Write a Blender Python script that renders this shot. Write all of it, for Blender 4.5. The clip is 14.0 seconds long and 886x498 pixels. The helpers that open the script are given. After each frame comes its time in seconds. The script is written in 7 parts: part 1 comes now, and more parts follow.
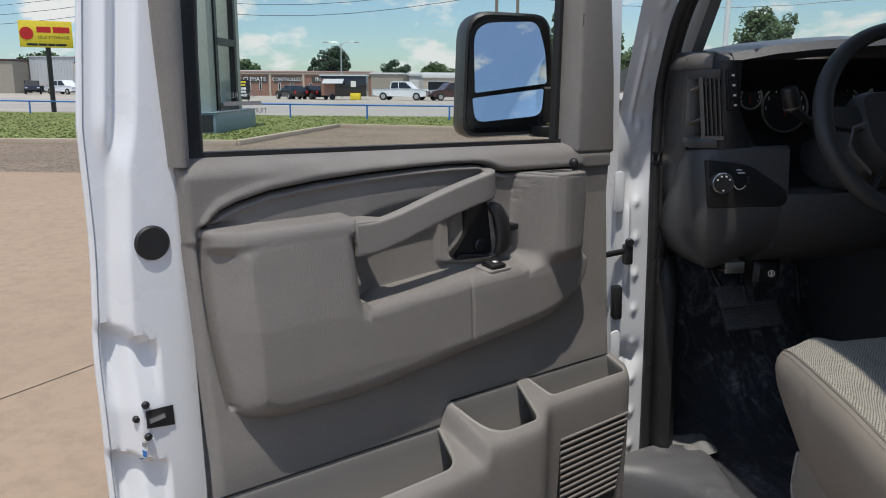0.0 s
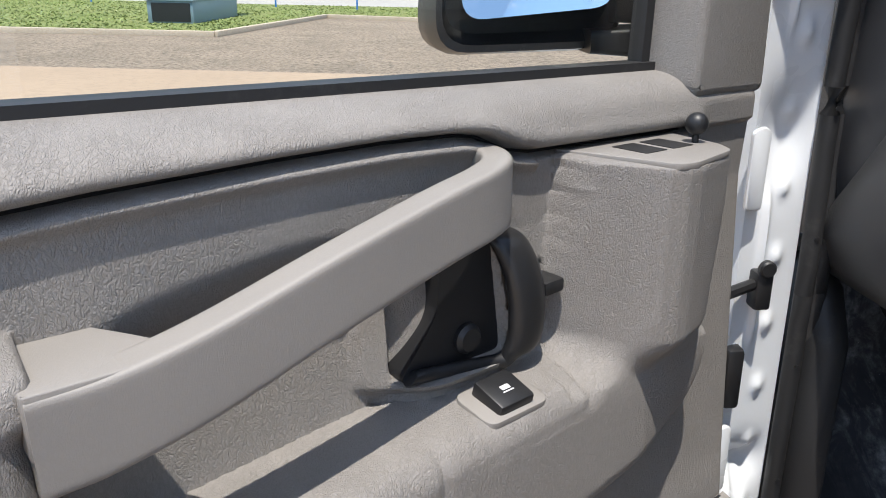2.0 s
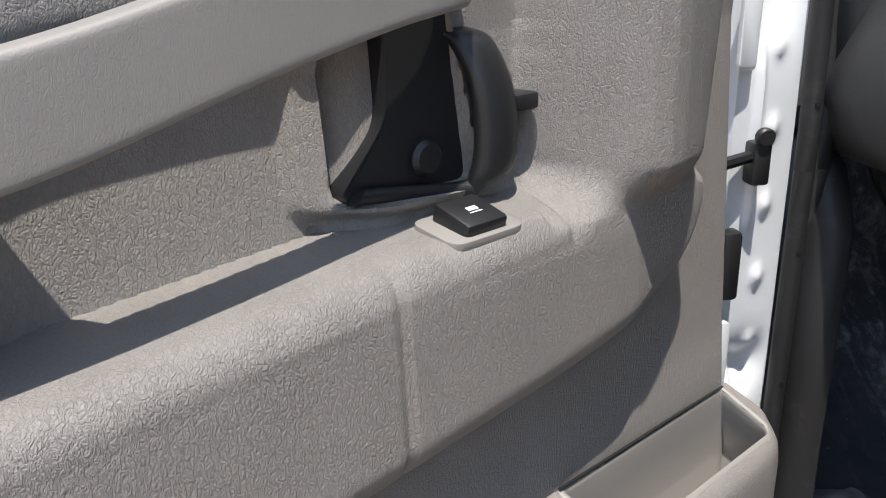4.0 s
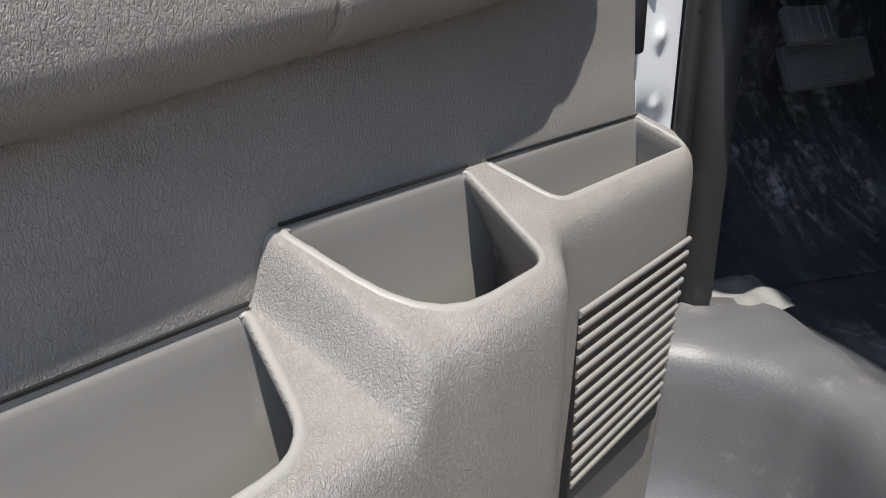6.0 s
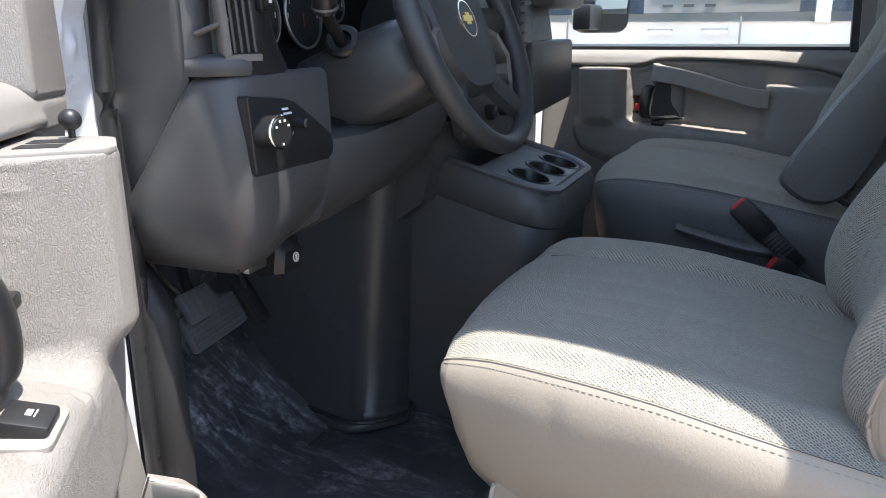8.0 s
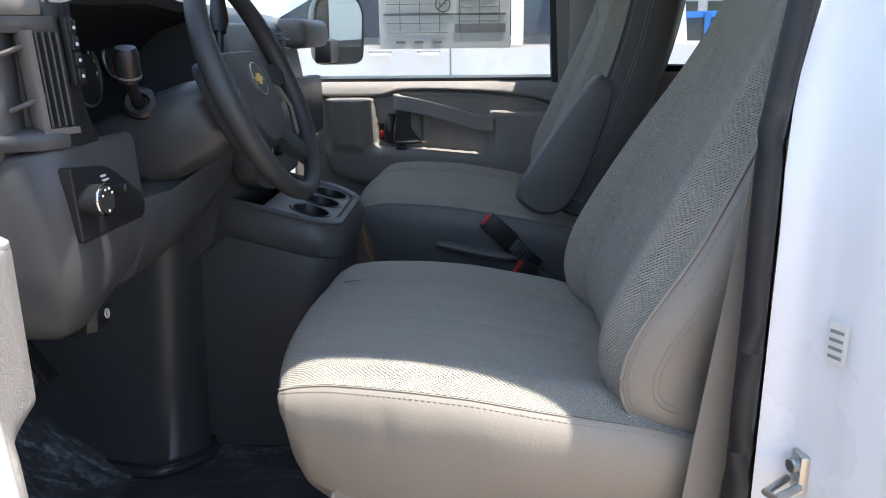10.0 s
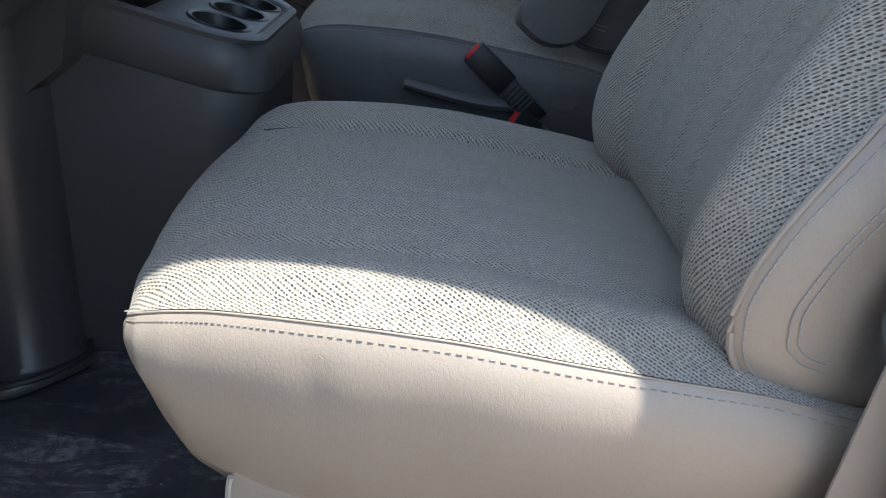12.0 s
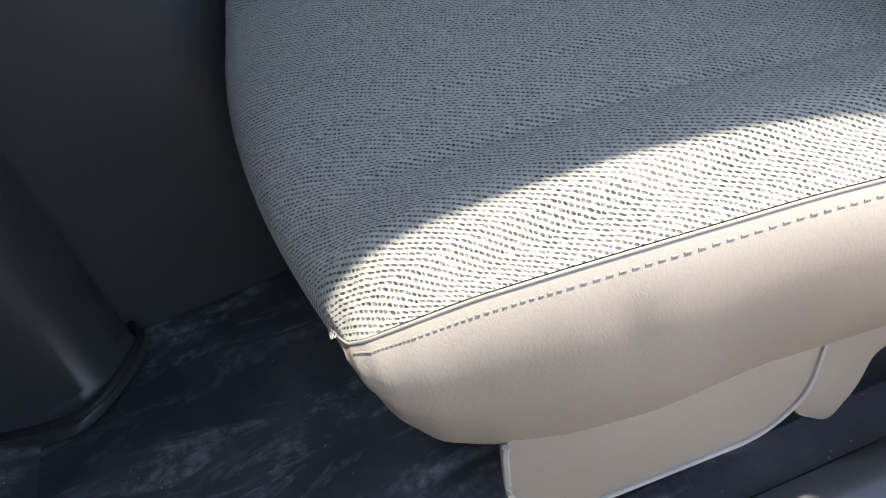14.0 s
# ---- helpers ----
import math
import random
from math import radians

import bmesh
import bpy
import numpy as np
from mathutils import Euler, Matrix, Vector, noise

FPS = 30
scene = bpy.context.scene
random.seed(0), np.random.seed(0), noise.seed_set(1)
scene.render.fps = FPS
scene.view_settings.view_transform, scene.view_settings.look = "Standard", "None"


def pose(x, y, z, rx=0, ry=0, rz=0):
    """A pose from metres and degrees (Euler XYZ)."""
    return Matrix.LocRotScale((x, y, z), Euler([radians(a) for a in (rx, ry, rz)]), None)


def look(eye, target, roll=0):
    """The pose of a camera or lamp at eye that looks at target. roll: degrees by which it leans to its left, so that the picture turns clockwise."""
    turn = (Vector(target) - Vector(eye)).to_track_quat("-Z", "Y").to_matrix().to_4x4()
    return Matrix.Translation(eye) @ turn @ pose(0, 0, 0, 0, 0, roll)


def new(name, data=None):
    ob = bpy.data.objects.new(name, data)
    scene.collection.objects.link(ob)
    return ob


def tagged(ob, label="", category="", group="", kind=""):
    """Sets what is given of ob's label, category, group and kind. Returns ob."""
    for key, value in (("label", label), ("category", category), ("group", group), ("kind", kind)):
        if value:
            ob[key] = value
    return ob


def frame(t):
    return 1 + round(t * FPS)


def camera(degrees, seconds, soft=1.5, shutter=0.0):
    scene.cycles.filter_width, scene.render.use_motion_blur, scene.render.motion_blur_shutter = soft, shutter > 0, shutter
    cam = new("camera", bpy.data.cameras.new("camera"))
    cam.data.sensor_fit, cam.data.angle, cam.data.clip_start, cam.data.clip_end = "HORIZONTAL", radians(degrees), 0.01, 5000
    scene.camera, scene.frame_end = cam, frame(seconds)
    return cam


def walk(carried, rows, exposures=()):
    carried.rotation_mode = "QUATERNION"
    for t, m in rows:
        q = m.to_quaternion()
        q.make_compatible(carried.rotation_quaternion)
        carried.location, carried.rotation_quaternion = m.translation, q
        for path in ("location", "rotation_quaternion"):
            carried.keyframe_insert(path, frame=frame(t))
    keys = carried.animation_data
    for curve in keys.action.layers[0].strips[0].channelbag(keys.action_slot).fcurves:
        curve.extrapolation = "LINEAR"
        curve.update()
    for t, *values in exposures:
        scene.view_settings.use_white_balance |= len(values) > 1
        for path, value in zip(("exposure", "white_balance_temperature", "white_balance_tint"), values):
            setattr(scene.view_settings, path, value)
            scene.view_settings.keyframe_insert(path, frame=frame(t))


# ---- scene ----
cam = camera(59.7, 14.0, 1.0)
PATH = [
    (0, (0.06, -0.02, 1.558), (0.196, 1.934, 1.153), -1.0),
    (0.5, (0.077, 0.243, 1.552), (0.241, 2.186, 1.104), -0.9),
    (1, (0.095, 0.484, 1.552), (0.26, 2.408, 1.029), -0.8),
    (1.5, (0.119, 0.717, 1.544), (0.288, 2.618, 0.946), -0.3),
    (2, (0.168, 0.865, 1.526), (0.312, 2.747, 0.865), -0.3),
    (2.2, (0.182, 0.905, 1.513), (0.314, 2.782, 0.834), -0.4),
    (4.3, (0.186, 0.913, 1.339), (0.392, 2.786, 0.67), -2.1),
    (4.5, (0.178, 0.906, 1.307), (0.41, 2.771, 0.623), -1.6),
    (5, (0.166, 0.889, 1.228), (0.46, 2.739, 0.526), -1.4),
    (5.5, (0.154, 0.871, 1.169), (0.499, 2.701, 0.441), -1.1),
    (6, (0.144, 0.872, 1.152), (0.622, 2.666, 0.407), -0.9),
    (6.5, (0.142, 0.885, 1.167), (0.912, 2.582, 0.442), -1.0),
    (7, (0.119, 0.928, 1.272), (1.305, 2.388, 0.592), -0.1),
    (7.3, (0.091, 0.931, 1.35), (1.496, 2.198, 0.701), -0.1),
    (7.5, (0.051, 0.931, 1.385), (1.593, 2.048, 0.774), -0.1),
    (8, (-0.061, 0.927, 1.486), (1.705, 1.685, 0.932), -0.5),
    (8.5, (-0.197, 0.967, 1.547), (1.684, 1.416, 1.038), -0.0),
    (8.7, (-0.247, 0.988, 1.564), (1.659, 1.333, 1.066), -0.0),
    (10.8, (-0.132, 1.029, 1.559), (1.774, 1.024, 0.951), 0.5),
    (11, (-0.054, 1.039, 1.537), (1.834, 1.025, 0.875), 1.0),
    (11.5, (0.121, 1.043, 1.475), (1.958, 1.023, 0.686), 1.5),
    (12, (0.244, 1.046, 1.402), (2.044, 1.013, 0.532), 2.4),
    (12.5, (0.269, 1.039, 1.378), (2.04, 0.995, 0.451), 2.6),
    (13, (0.262, 1.052, 1.371), (1.971, 1.024, 0.332), -0.4),
    (13.5, (0.354, 1.178, 1.355), (1.967, 1.144, 0.173), -8.4),
    (14, (0.483, 1.257, 1.401), (1.921, 1.079, 0.022), -17.2),
]
EXPOSURES = [(0.0, 0.02), (0.6, 0.32), (1.2, 0.78), (2.2, 0.93), (4.5, 1.0), (5.0, 0.98), (6.0, 1.05), (6.5, 1.15), (7.0, 1.5), (7.5, 1.8), (8.0, 1.95), (8.7, 1.92), (10.8, 1.8), (11.0, 1.86), (11.5, 1.95), (12.0, 1.88), (12.5, 1.82), (13.5, 1.92), (14.0, 1.98)]
walk(cam, [(t, look(eye, target, roll)) for t, eye, target, roll in PATH], EXPOSURES)

# ---- world and sun ----
SUN_WAY = Vector((0.05, 0.31, -1.0)).normalized()
world = bpy.data.worlds.new("world")
scene.world = world
world.use_nodes = True
wn, wl = world.node_tree.nodes, world.node_tree.links
wn.clear()
sky = wn.new("ShaderNodeTexSky")
sky.sky_type, sky.sun_disc = "NISHITA", False
sky.sun_elevation, sky.sun_rotation = math.asin(-SUN_WAY.z), math.atan2(-SUN_WAY.x, -SUN_WAY.y)
sky.dust_density, sky.ozone_density = 0.35, 2.0
w_out, w_bg = wn.new("ShaderNodeOutputWorld"), wn.new("ShaderNodeBackground")
w_co, w_map = wn.new("ShaderNodeTexCoord"), wn.new("ShaderNodeMapping")
w_map.inputs["Scale"].default_value = (3.4, 3.4, 7.0)
w_map.inputs["Location"].default_value = (0.4, 1.3, 0.0)
w_noise, w_ramp, w_mix = wn.new("ShaderNodeTexNoise"), wn.new("ShaderNodeValToRGB"), wn.new("ShaderNodeMix")
w_noise.inputs["Scale"].default_value, w_noise.inputs["Detail"].default_value = 2.4, 10.0
w_noise.inputs["Roughness"].default_value = 0.60
w_ramp.color_ramp.elements[0].position, w_ramp.color_ramp.elements[1].position = 0.53, 0.60
w_mix.data_type = "RGBA"
w_mix.inputs["B"].default_value = (4.9, 5.0, 5.0, 1)
wl.new(w_co.outputs["Generated"], w_map.inputs["Vector"])
wl.new(w_map.outputs["Vector"], w_noise.inputs["Vector"])
wl.new(w_noise.outputs["Fac"], w_ramp.inputs["Fac"])
wl.new(w_ramp.outputs["Color"], w_mix.inputs["Factor"])
# an added gradient darkens the sky's colour towards the horizon
w_xyz, w_low, w_dim = wn.new("ShaderNodeSeparateXYZ"), wn.new("ShaderNodeValToRGB"), wn.new("ShaderNodeMix")
w_dim.data_type, w_dim.blend_type = "RGBA", "MULTIPLY"
w_dim.inputs["Factor"].default_value = 1.0
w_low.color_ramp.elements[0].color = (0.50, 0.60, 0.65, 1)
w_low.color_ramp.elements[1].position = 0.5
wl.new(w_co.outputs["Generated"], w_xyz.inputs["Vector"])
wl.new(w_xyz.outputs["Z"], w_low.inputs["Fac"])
wl.new(sky.outputs["Color"], w_dim.inputs["A"])
wl.new(w_low.outputs["Color"], w_dim.inputs["B"])
wl.new(w_dim.outputs["Result"], w_mix.inputs["A"])
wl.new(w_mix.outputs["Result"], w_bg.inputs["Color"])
w_bg.inputs["Strength"].default_value = 0.158
wl.new(w_bg.outputs["Background"], w_out.inputs["Surface"])

sun = new("sun", bpy.data.lights.new("sun", "SUN"))
sun.data.energy, sun.data.angle, sun.data.color = 3.4, radians(0.6), (1.0, 0.95, 0.875)
sun.matrix_world = look((0, 0, 30), Vector((0, 0, 30)) + SUN_WAY)


# ---- materials ----
def nodes_of(name):
    m = bpy.data.materials.new(name)
    m.use_nodes = True
    nt = m.node_tree
    return m, nt, nt.nodes["Principled BSDF"]


def link(nt, a, b):
    nt.links.new(a, b)


def math_node(nt, op, a, b=None, c=None):
    n = nt.nodes.new("ShaderNodeMath")
    n.operation = op
    for i, v in enumerate((a, b, c)):
        if v is None:
            continue
        if isinstance(v, (int, float)):
            n.inputs[i].default_value = v
        else:
            nt.links.new(v, n.inputs[i])
    return n.outputs[0]


def noise_node(nt, co, scale, detail=4.0, rough=0.55):
    n = nt.nodes.new("ShaderNodeTexNoise")
    n.inputs["Scale"].default_value, n.inputs["Detail"].default_value = scale, detail
    n.inputs["Roughness"].default_value = rough
    if co is not None:
        nt.links.new(co, n.inputs["Vector"])
    return n.outputs["Fac"]


def ramp(nt, fac, lo, hi):
    n = nt.nodes.new("ShaderNodeMapRange")
    n.inputs["From Min"].default_value, n.inputs["From Max"].default_value = lo, hi
    nt.links.new(fac, n.inputs["Value"])
    return n.outputs["Result"]


def mix_col(nt, fac, a, b):
    n = nt.nodes.new("ShaderNodeMix")
    n.data_type = "RGBA"
    if isinstance(fac, (int, float)):
        n.inputs["Factor"].default_value = fac
    else:
        nt.links.new(fac, n.inputs["Factor"])
    for key, v in (("A", a), ("B", b)):
        if isinstance(v, tuple):
            n.inputs[key].default_value = (*v[:3], 1)
        else:
            nt.links.new(v, n.inputs[key])
    return n.outputs["Result"]


def bump_to(nt, bsdf, height, strength, dist=0.001):
    n = nt.nodes.new("ShaderNodeBump")
    n.inputs["Strength"].default_value, n.inputs["Distance"].default_value = strength, dist
    nt.links.new(height, n.inputs["Height"])
    nt.links.new(n.outputs["Normal"], bsdf.inputs["Normal"])


def coords(nt, stretch=None):
    c = nt.nodes.new("ShaderNodeTexCoord").outputs["Object"]
    if stretch is None:
        return c
    m = nt.nodes.new("ShaderNodeMapping")
    m.inputs["Scale"].default_value = stretch
    nt.links.new(c, m.inputs["Vector"])
    return m.outputs["Vector"]


def scaled(col, k):
    return tuple(min(1.0, c * k) for c in col)


def crisp(pts, r):
    """An outline with small rounded corners and flats that stay flat."""
    out, m = [], len(pts)
    for i in range(m):
        p, a, b = Vector(pts[i]), Vector(pts[i - 1]), Vector(pts[(i + 1) % m])
        d1, d2 = (a - p), (b - p)
        q = min(r, d1.length * 0.3, d2.length * 0.3)
        s, e = p + d1.normalized() * q, p + d2.normalized() * q
        out.append(tuple(p + d1.normalized() * q * 1.7))
        for k in range(4):
            f = k / 3
            out.append(tuple((1 - f) ** 2 * s + 2 * f * (1 - f) * p + f * f * e))
        out.append(tuple(p + d2.normalized() * q * 1.7))
    return out


def surface(name, col, rough=0.5, metal=0.0, var=0.12, vscale=6.0, grain=400.0, bump=0.15, dist=0.0004, coat=0.0, spec=0.5, dust=0.0):
    """Paint, plastic, rubber or metal: colour that varies at two scales, fine grain in the relief and in the gloss."""
    m, nt, b = nodes_of(name)
    co = coords(nt)
    big, fine = noise_node(nt, co, vscale), noise_node(nt, co, grain, 2.0)
    both = math_node(nt, "ADD", math_node(nt, "MULTIPLY", big, 0.7), math_node(nt, "MULTIPLY", fine, 0.3))
    colour = mix_col(nt, ramp(nt, both, 0.3, 0.7), scaled(col, 1 - var), scaled(col, 1 + var))
    if dust:
        specks = ramp(nt, noise_node(nt, co, 14.0, 8.0, 0.7), 0.56, 0.75)
        colour = mix_col(nt, math_node(nt, "MULTIPLY", specks, dust), colour, (0.42, 0.39, 0.35))
    link(nt, colour, b.inputs["Base Color"])
    link(nt, ramp_out(nt, big, rough), b.inputs["Roughness"])
    b.inputs["Metallic"].default_value = metal
    b.inputs["Coat Weight"].default_value = coat
    b.inputs["Specular IOR Level"].default_value = spec
    if bump:
        bump_to(nt, b, fine, bump, dist)
    return m


def ramp_out(nt, fac, rough):
    n = nt.nodes.new("ShaderNodeMapRange")
    n.inputs["From Min"].default_value, n.inputs["From Max"].default_value = 0.3, 0.7
    n.inputs["To Min"].default_value, n.inputs["To Max"].default_value = max(0.02, rough - 0.06), min(1.0, rough + 0.06)
    nt.links.new(fac, n.inputs["Value"])
    return n.outputs["Result"]


def leather(name, col, rough, cell, strength, dist=0.0009, var=0.08, crease_shade=0.3):
    """Moulded plastic or vinyl with a creased leather grain: long folds, pebbles between them and fine pores. Shade is
    painted into the creases.
    """
    m, nt, b = nodes_of(name)
    co = coords(nt)
    warp = nt.nodes.new("ShaderNodeTexNoise")
    warp.inputs["Scale"].default_value, warp.inputs["Detail"].default_value = cell * 0.30, 3.0
    link(nt, co, warp.inputs["Vector"])
    add = nt.nodes.new("ShaderNodeVectorMath")
    add.operation = "MULTIPLY_ADD"
    k = 3.2 / cell
    add.inputs[1].default_value = (k, k, k)
    link(nt, warp.outputs["Color"], add.inputs[0])
    link(nt, co, add.inputs[2])
    heights, crease = [], None
    for scale, stretch, width, weight in ((cell * 0.50, (1.0, 1.0, 0.36), 0.16, 0.42), (cell, (1.25, 0.9, 0.6), 0.26, 0.40), (cell * 2.1, (1, 1, 1), 0.32, 0.18)):
        turn = nt.nodes.new("ShaderNodeMapping")
        turn.inputs["Rotation"].default_value = (0.35, 0.5, 0.2)
        turn.inputs["Scale"].default_value = stretch
        link(nt, add.outputs["Vector"], turn.inputs["Vector"])
        vor = nt.nodes.new("ShaderNodeTexVoronoi")
        vor.feature = "DISTANCE_TO_EDGE"
        vor.inputs["Scale"].default_value = scale
        link(nt, turn.outputs["Vector"], vor.inputs["Vector"])
        edge = ramp(nt, vor.outputs["Distance"], 0.0, width)
        heights.append(math_node(nt, "MULTIPLY", edge, weight))
        crease = edge if crease is None else math_node(nt, "MULTIPLY", crease, math_node(nt, "ADD", math_node(nt, "MULTIPLY", edge, 0.5), 0.5))
    patch = ramp(nt, noise_node(nt, co, cell * 0.05, 3.0), 0.30, 0.62)
    height = math_node(nt, "ADD", math_node(nt, "ADD", heights[0], heights[1]), heights[2])
    height = math_node(nt, "MULTIPLY", height, math_node(nt, "ADD", 0.55, math_node(nt, "MULTIPLY", patch, 0.45)))
    bump_to(nt, b, height, strength, dist)
    big = noise_node(nt, co, 5.0, 5.0)
    tone = mix_col(nt, ramp(nt, big, 0.3, 0.7), scaled(col, 1 - var), scaled(col, 1 + var))
    # the base colour is darkened along the creases, as shade would
    link(nt, mix_col(nt, math_node(nt, "MULTIPLY", math_node(nt, "SUBTRACT", 1.0, crease), crease_shade), tone, scaled(col, 0.45)), b.inputs["Base Color"])
    link(nt, ramp_out(nt, big, rough), b.inputs["Roughness"])
    b.inputs["Specular IOR Level"].default_value = 0.45
    return m


def woven(name, light, dark, across=0.0041, along=0.0036):
    """Open woven cloth: staggered slanting gaps between pale threads, laid out in metres by the mesh's own map."""
    m, nt, b = nodes_of(name)
    uv = nt.nodes.new("ShaderNodeTexCoord").outputs["UV"]
    sep = nt.nodes.new("ShaderNodeSeparateXYZ")
    link(nt, uv, sep.inputs[0])
    wob = math_node(nt, "MULTIPLY", math_node(nt, "SUBTRACT", noise_node(nt, uv, 130.0, 3.0), 0.5), 0.0040)
    u, v = math_node(nt, "ADD", sep.outputs[0], wob), math_node(nt, "SUBTRACT", sep.outputs[1], wob)
    band = math_node(nt, "PINGPONG", math_node(nt, "DIVIDE", u, across * 4), 1.0)
    row_at = math_node(nt, "ADD", math_node(nt, "DIVIDE", v, along), math_node(nt, "MULTIPLY", band, 1.7))
    row = math_node(nt, "FLOOR", row_at)
    fb = math_node(nt, "SUBTRACT", math_node(nt, "SUBTRACT", row_at, row), 0.5)
    shift = math_node(nt, "MULTIPLY", math_node(nt, "MODULO", row, 2.0), 0.5)
    lean = math_node(nt, "MULTIPLY", fb, 0.38)
    fa = math_node(nt, "SUBTRACT", math_node(nt, "FRACT", math_node(nt, "ADD", math_node(nt, "ADD", math_node(nt, "DIVIDE", u, across), shift), lean)), 0.5)
    d = math_node(nt, "SQRT", math_node(nt, "ADD", math_node(nt, "POWER", math_node(nt, "DIVIDE", math_node(nt, "ABSOLUTE", fa), 0.25), 2.0), math_node(nt, "POWER", math_node(nt, "DIVIDE", math_node(nt, "ABSOLUTE", fb), 0.42), 2.0)))
    gap = math_node(nt, "SUBTRACT", 1.0, ramp(nt, d, 0.75, 1.15))
    patch = ramp(nt, noise_node(nt, uv, 24.0, 3.0), 0.32, 0.6)
    some = ramp(nt, noise_node(nt, uv, 260.0, 2.0), 0.34, 0.56)
    gap = math_node(nt, "MULTIPLY", gap, math_node(nt, "MULTIPLY", math_node(nt, "ADD", 0.78, math_node(nt, "MULTIPLY", patch, 0.22)), math_node(nt, "ADD", 0.42, math_node(nt, "MULTIPLY", some, 0.58))))
    fuzz = noise_node(nt, uv, 700.0, 2.0)
    tuft = ramp(nt, noise_node(nt, uv, 150.0, 2.0), 0.32, 0.68)
    pale = mix_col(nt, math_node(nt, "ADD", math_node(nt, "MULTIPLY", fuzz, 0.55), math_node(nt, "MULTIPLY", tuft, 0.45)), scaled(light, 0.66), scaled(light, 1.34))
    link(nt, mix_col(nt, gap, pale, dark), b.inputs["Base Color"])
    b.inputs["Roughness"].default_value = 0.95
    b.inputs["Specular IOR Level"].default_value = 0.15
    b.inputs["Sheen Weight"].default_value = 0.15
    height = math_node(nt, "SUBTRACT", math_node(nt, "MULTIPLY", fuzz, 0.5), gap)
    bump_to(nt, b, height, 0.8, 0.0014)
    return m


def scuffed_floor(name):
    """Black vinyl flooring, trodden and dusty."""
    m, nt, b = nodes_of(name)
    co = coords(nt)
    turn = nt.nodes.new("ShaderNodeMapping")
    turn.inputs["Rotation"].default_value = (0, 0, radians(32))
    turn.inputs["Scale"].default_value = (9.0, 2.6, 5.0)
    link(nt, co, turn.inputs["Vector"])
    smear = nt.nodes.new("ShaderNodeTexNoise")
    smear.inputs["Scale"].default_value, smear.inputs["Detail"].default_value = 2.2, 9.0
    smear.inputs["Roughness"].default_value, smear.inputs["Distortion"].default_value = 0.68, 0.9
    link(nt, turn.outputs["Vector"], smear.inputs["Vector"])
    where = ramp(nt, noise_node(nt, co, 3.2, 4.0), 0.32, 0.56)
    rub = ramp(nt, noise_node(nt, co, 60.0, 4.0, 0.7), 0.35, 0.7)
    marks = math_node(nt, "MULTIPLY", ramp(nt, smear.outputs["Fac"], 0.48, 0.66), math_node(nt, "MULTIPLY", where, rub))
    film = math_node(nt, "MULTIPLY", ramp(nt, noise_node(nt, co, 9.0, 6.0), 0.4, 0.8), 0.13)
    specks = ramp(nt, noise_node(nt, co, 170.0, 1.0), 0.77, 0.80)
    dirt = math_node(nt, "MINIMUM", math_node(nt, "ADD", math_node(nt, "ADD", math_node(nt, "MULTIPLY", marks, 0.85), film), math_node(nt, "MULTIPLY", specks, 0.5)), 1.0)
    link(nt, mix_col(nt, dirt, (0.038, 0.040, 0.045), (0.5, 0.5, 0.51)), b.inputs["Base Color"])
    link(nt, ramp(nt, math_node(nt, "ADD", math_node(nt, "MULTIPLY", dirt, 0.5), 0.38), 0.0, 1.0), b.inputs["Roughness"])
    bump_to(nt, b, noise_node(nt, co, 260.0, 3.0), 0.25, 0.0006)
    return m


def ground_mat(name, cols, scale, rough=0.95, bump=0.4, dist=0.02, crack=0.0):
    m, nt, b = nodes_of(name)
    co = coords(nt)
    a, f = noise_node(nt, co, scale, 8.0, 0.6), noise_node(nt, co, scale * 22, 6.0, 0.7)
    base = mix_col(nt, ramp(nt, a, 0.35, 0.65), cols[0], cols[1])
    col = mix_col(nt, ramp(nt, f, 0.45, 0.68), base, cols[2])
    if crack:
        v = nt.nodes.new("ShaderNodeTexVoronoi")
        v.feature = "DISTANCE_TO_EDGE"
        v.inputs["Scale"].default_value = crack
        link(nt, co, v.inputs["Vector"])
        line = math_node(nt, "SUBTRACT", 1.0, ramp(nt, v.outputs["Distance"], 0.004, 0.02))
        col = mix_col(nt, math_node(nt, "MULTIPLY", line, 0.6), col, scaled(cols[0], 0.35))
    link(nt, col, b.inputs["Base Color"])
    b.inputs["Roughness"].default_value = rough
    b.inputs["Specular IOR Level"].default_value = 0.2
    bump_to(nt, b, f, bump, dist)
    return m


def glass_pane(name, tint=(0.93, 0.97, 0.95), gloss=1.0):
    m, nt, b = nodes_of(name)
    nt.nodes.remove(b)
    tr, gl, mx = nt.nodes.new("ShaderNodeBsdfTransparent"), nt.nodes.new("ShaderNodeBsdfGlossy"), nt.nodes.new("ShaderNodeMixShader")
    tr.inputs["Color"].default_value = (*tint, 1)
    gl.inputs["Roughness"].default_value = 0.01
    fr = nt.nodes.new("ShaderNodeFresnel")
    fr.inputs["IOR"].default_value = 1.45
    link(nt, math_node(nt, "MULTIPLY", fr.outputs[0], gloss), mx.inputs["Fac"])
    link(nt, tr.outputs[0], mx.inputs[1])
    link(nt, gl.outputs[0], mx.inputs[2])
    link(nt, mx.outputs[0], nt.nodes["Material Output"].inputs["Surface"])
    return m


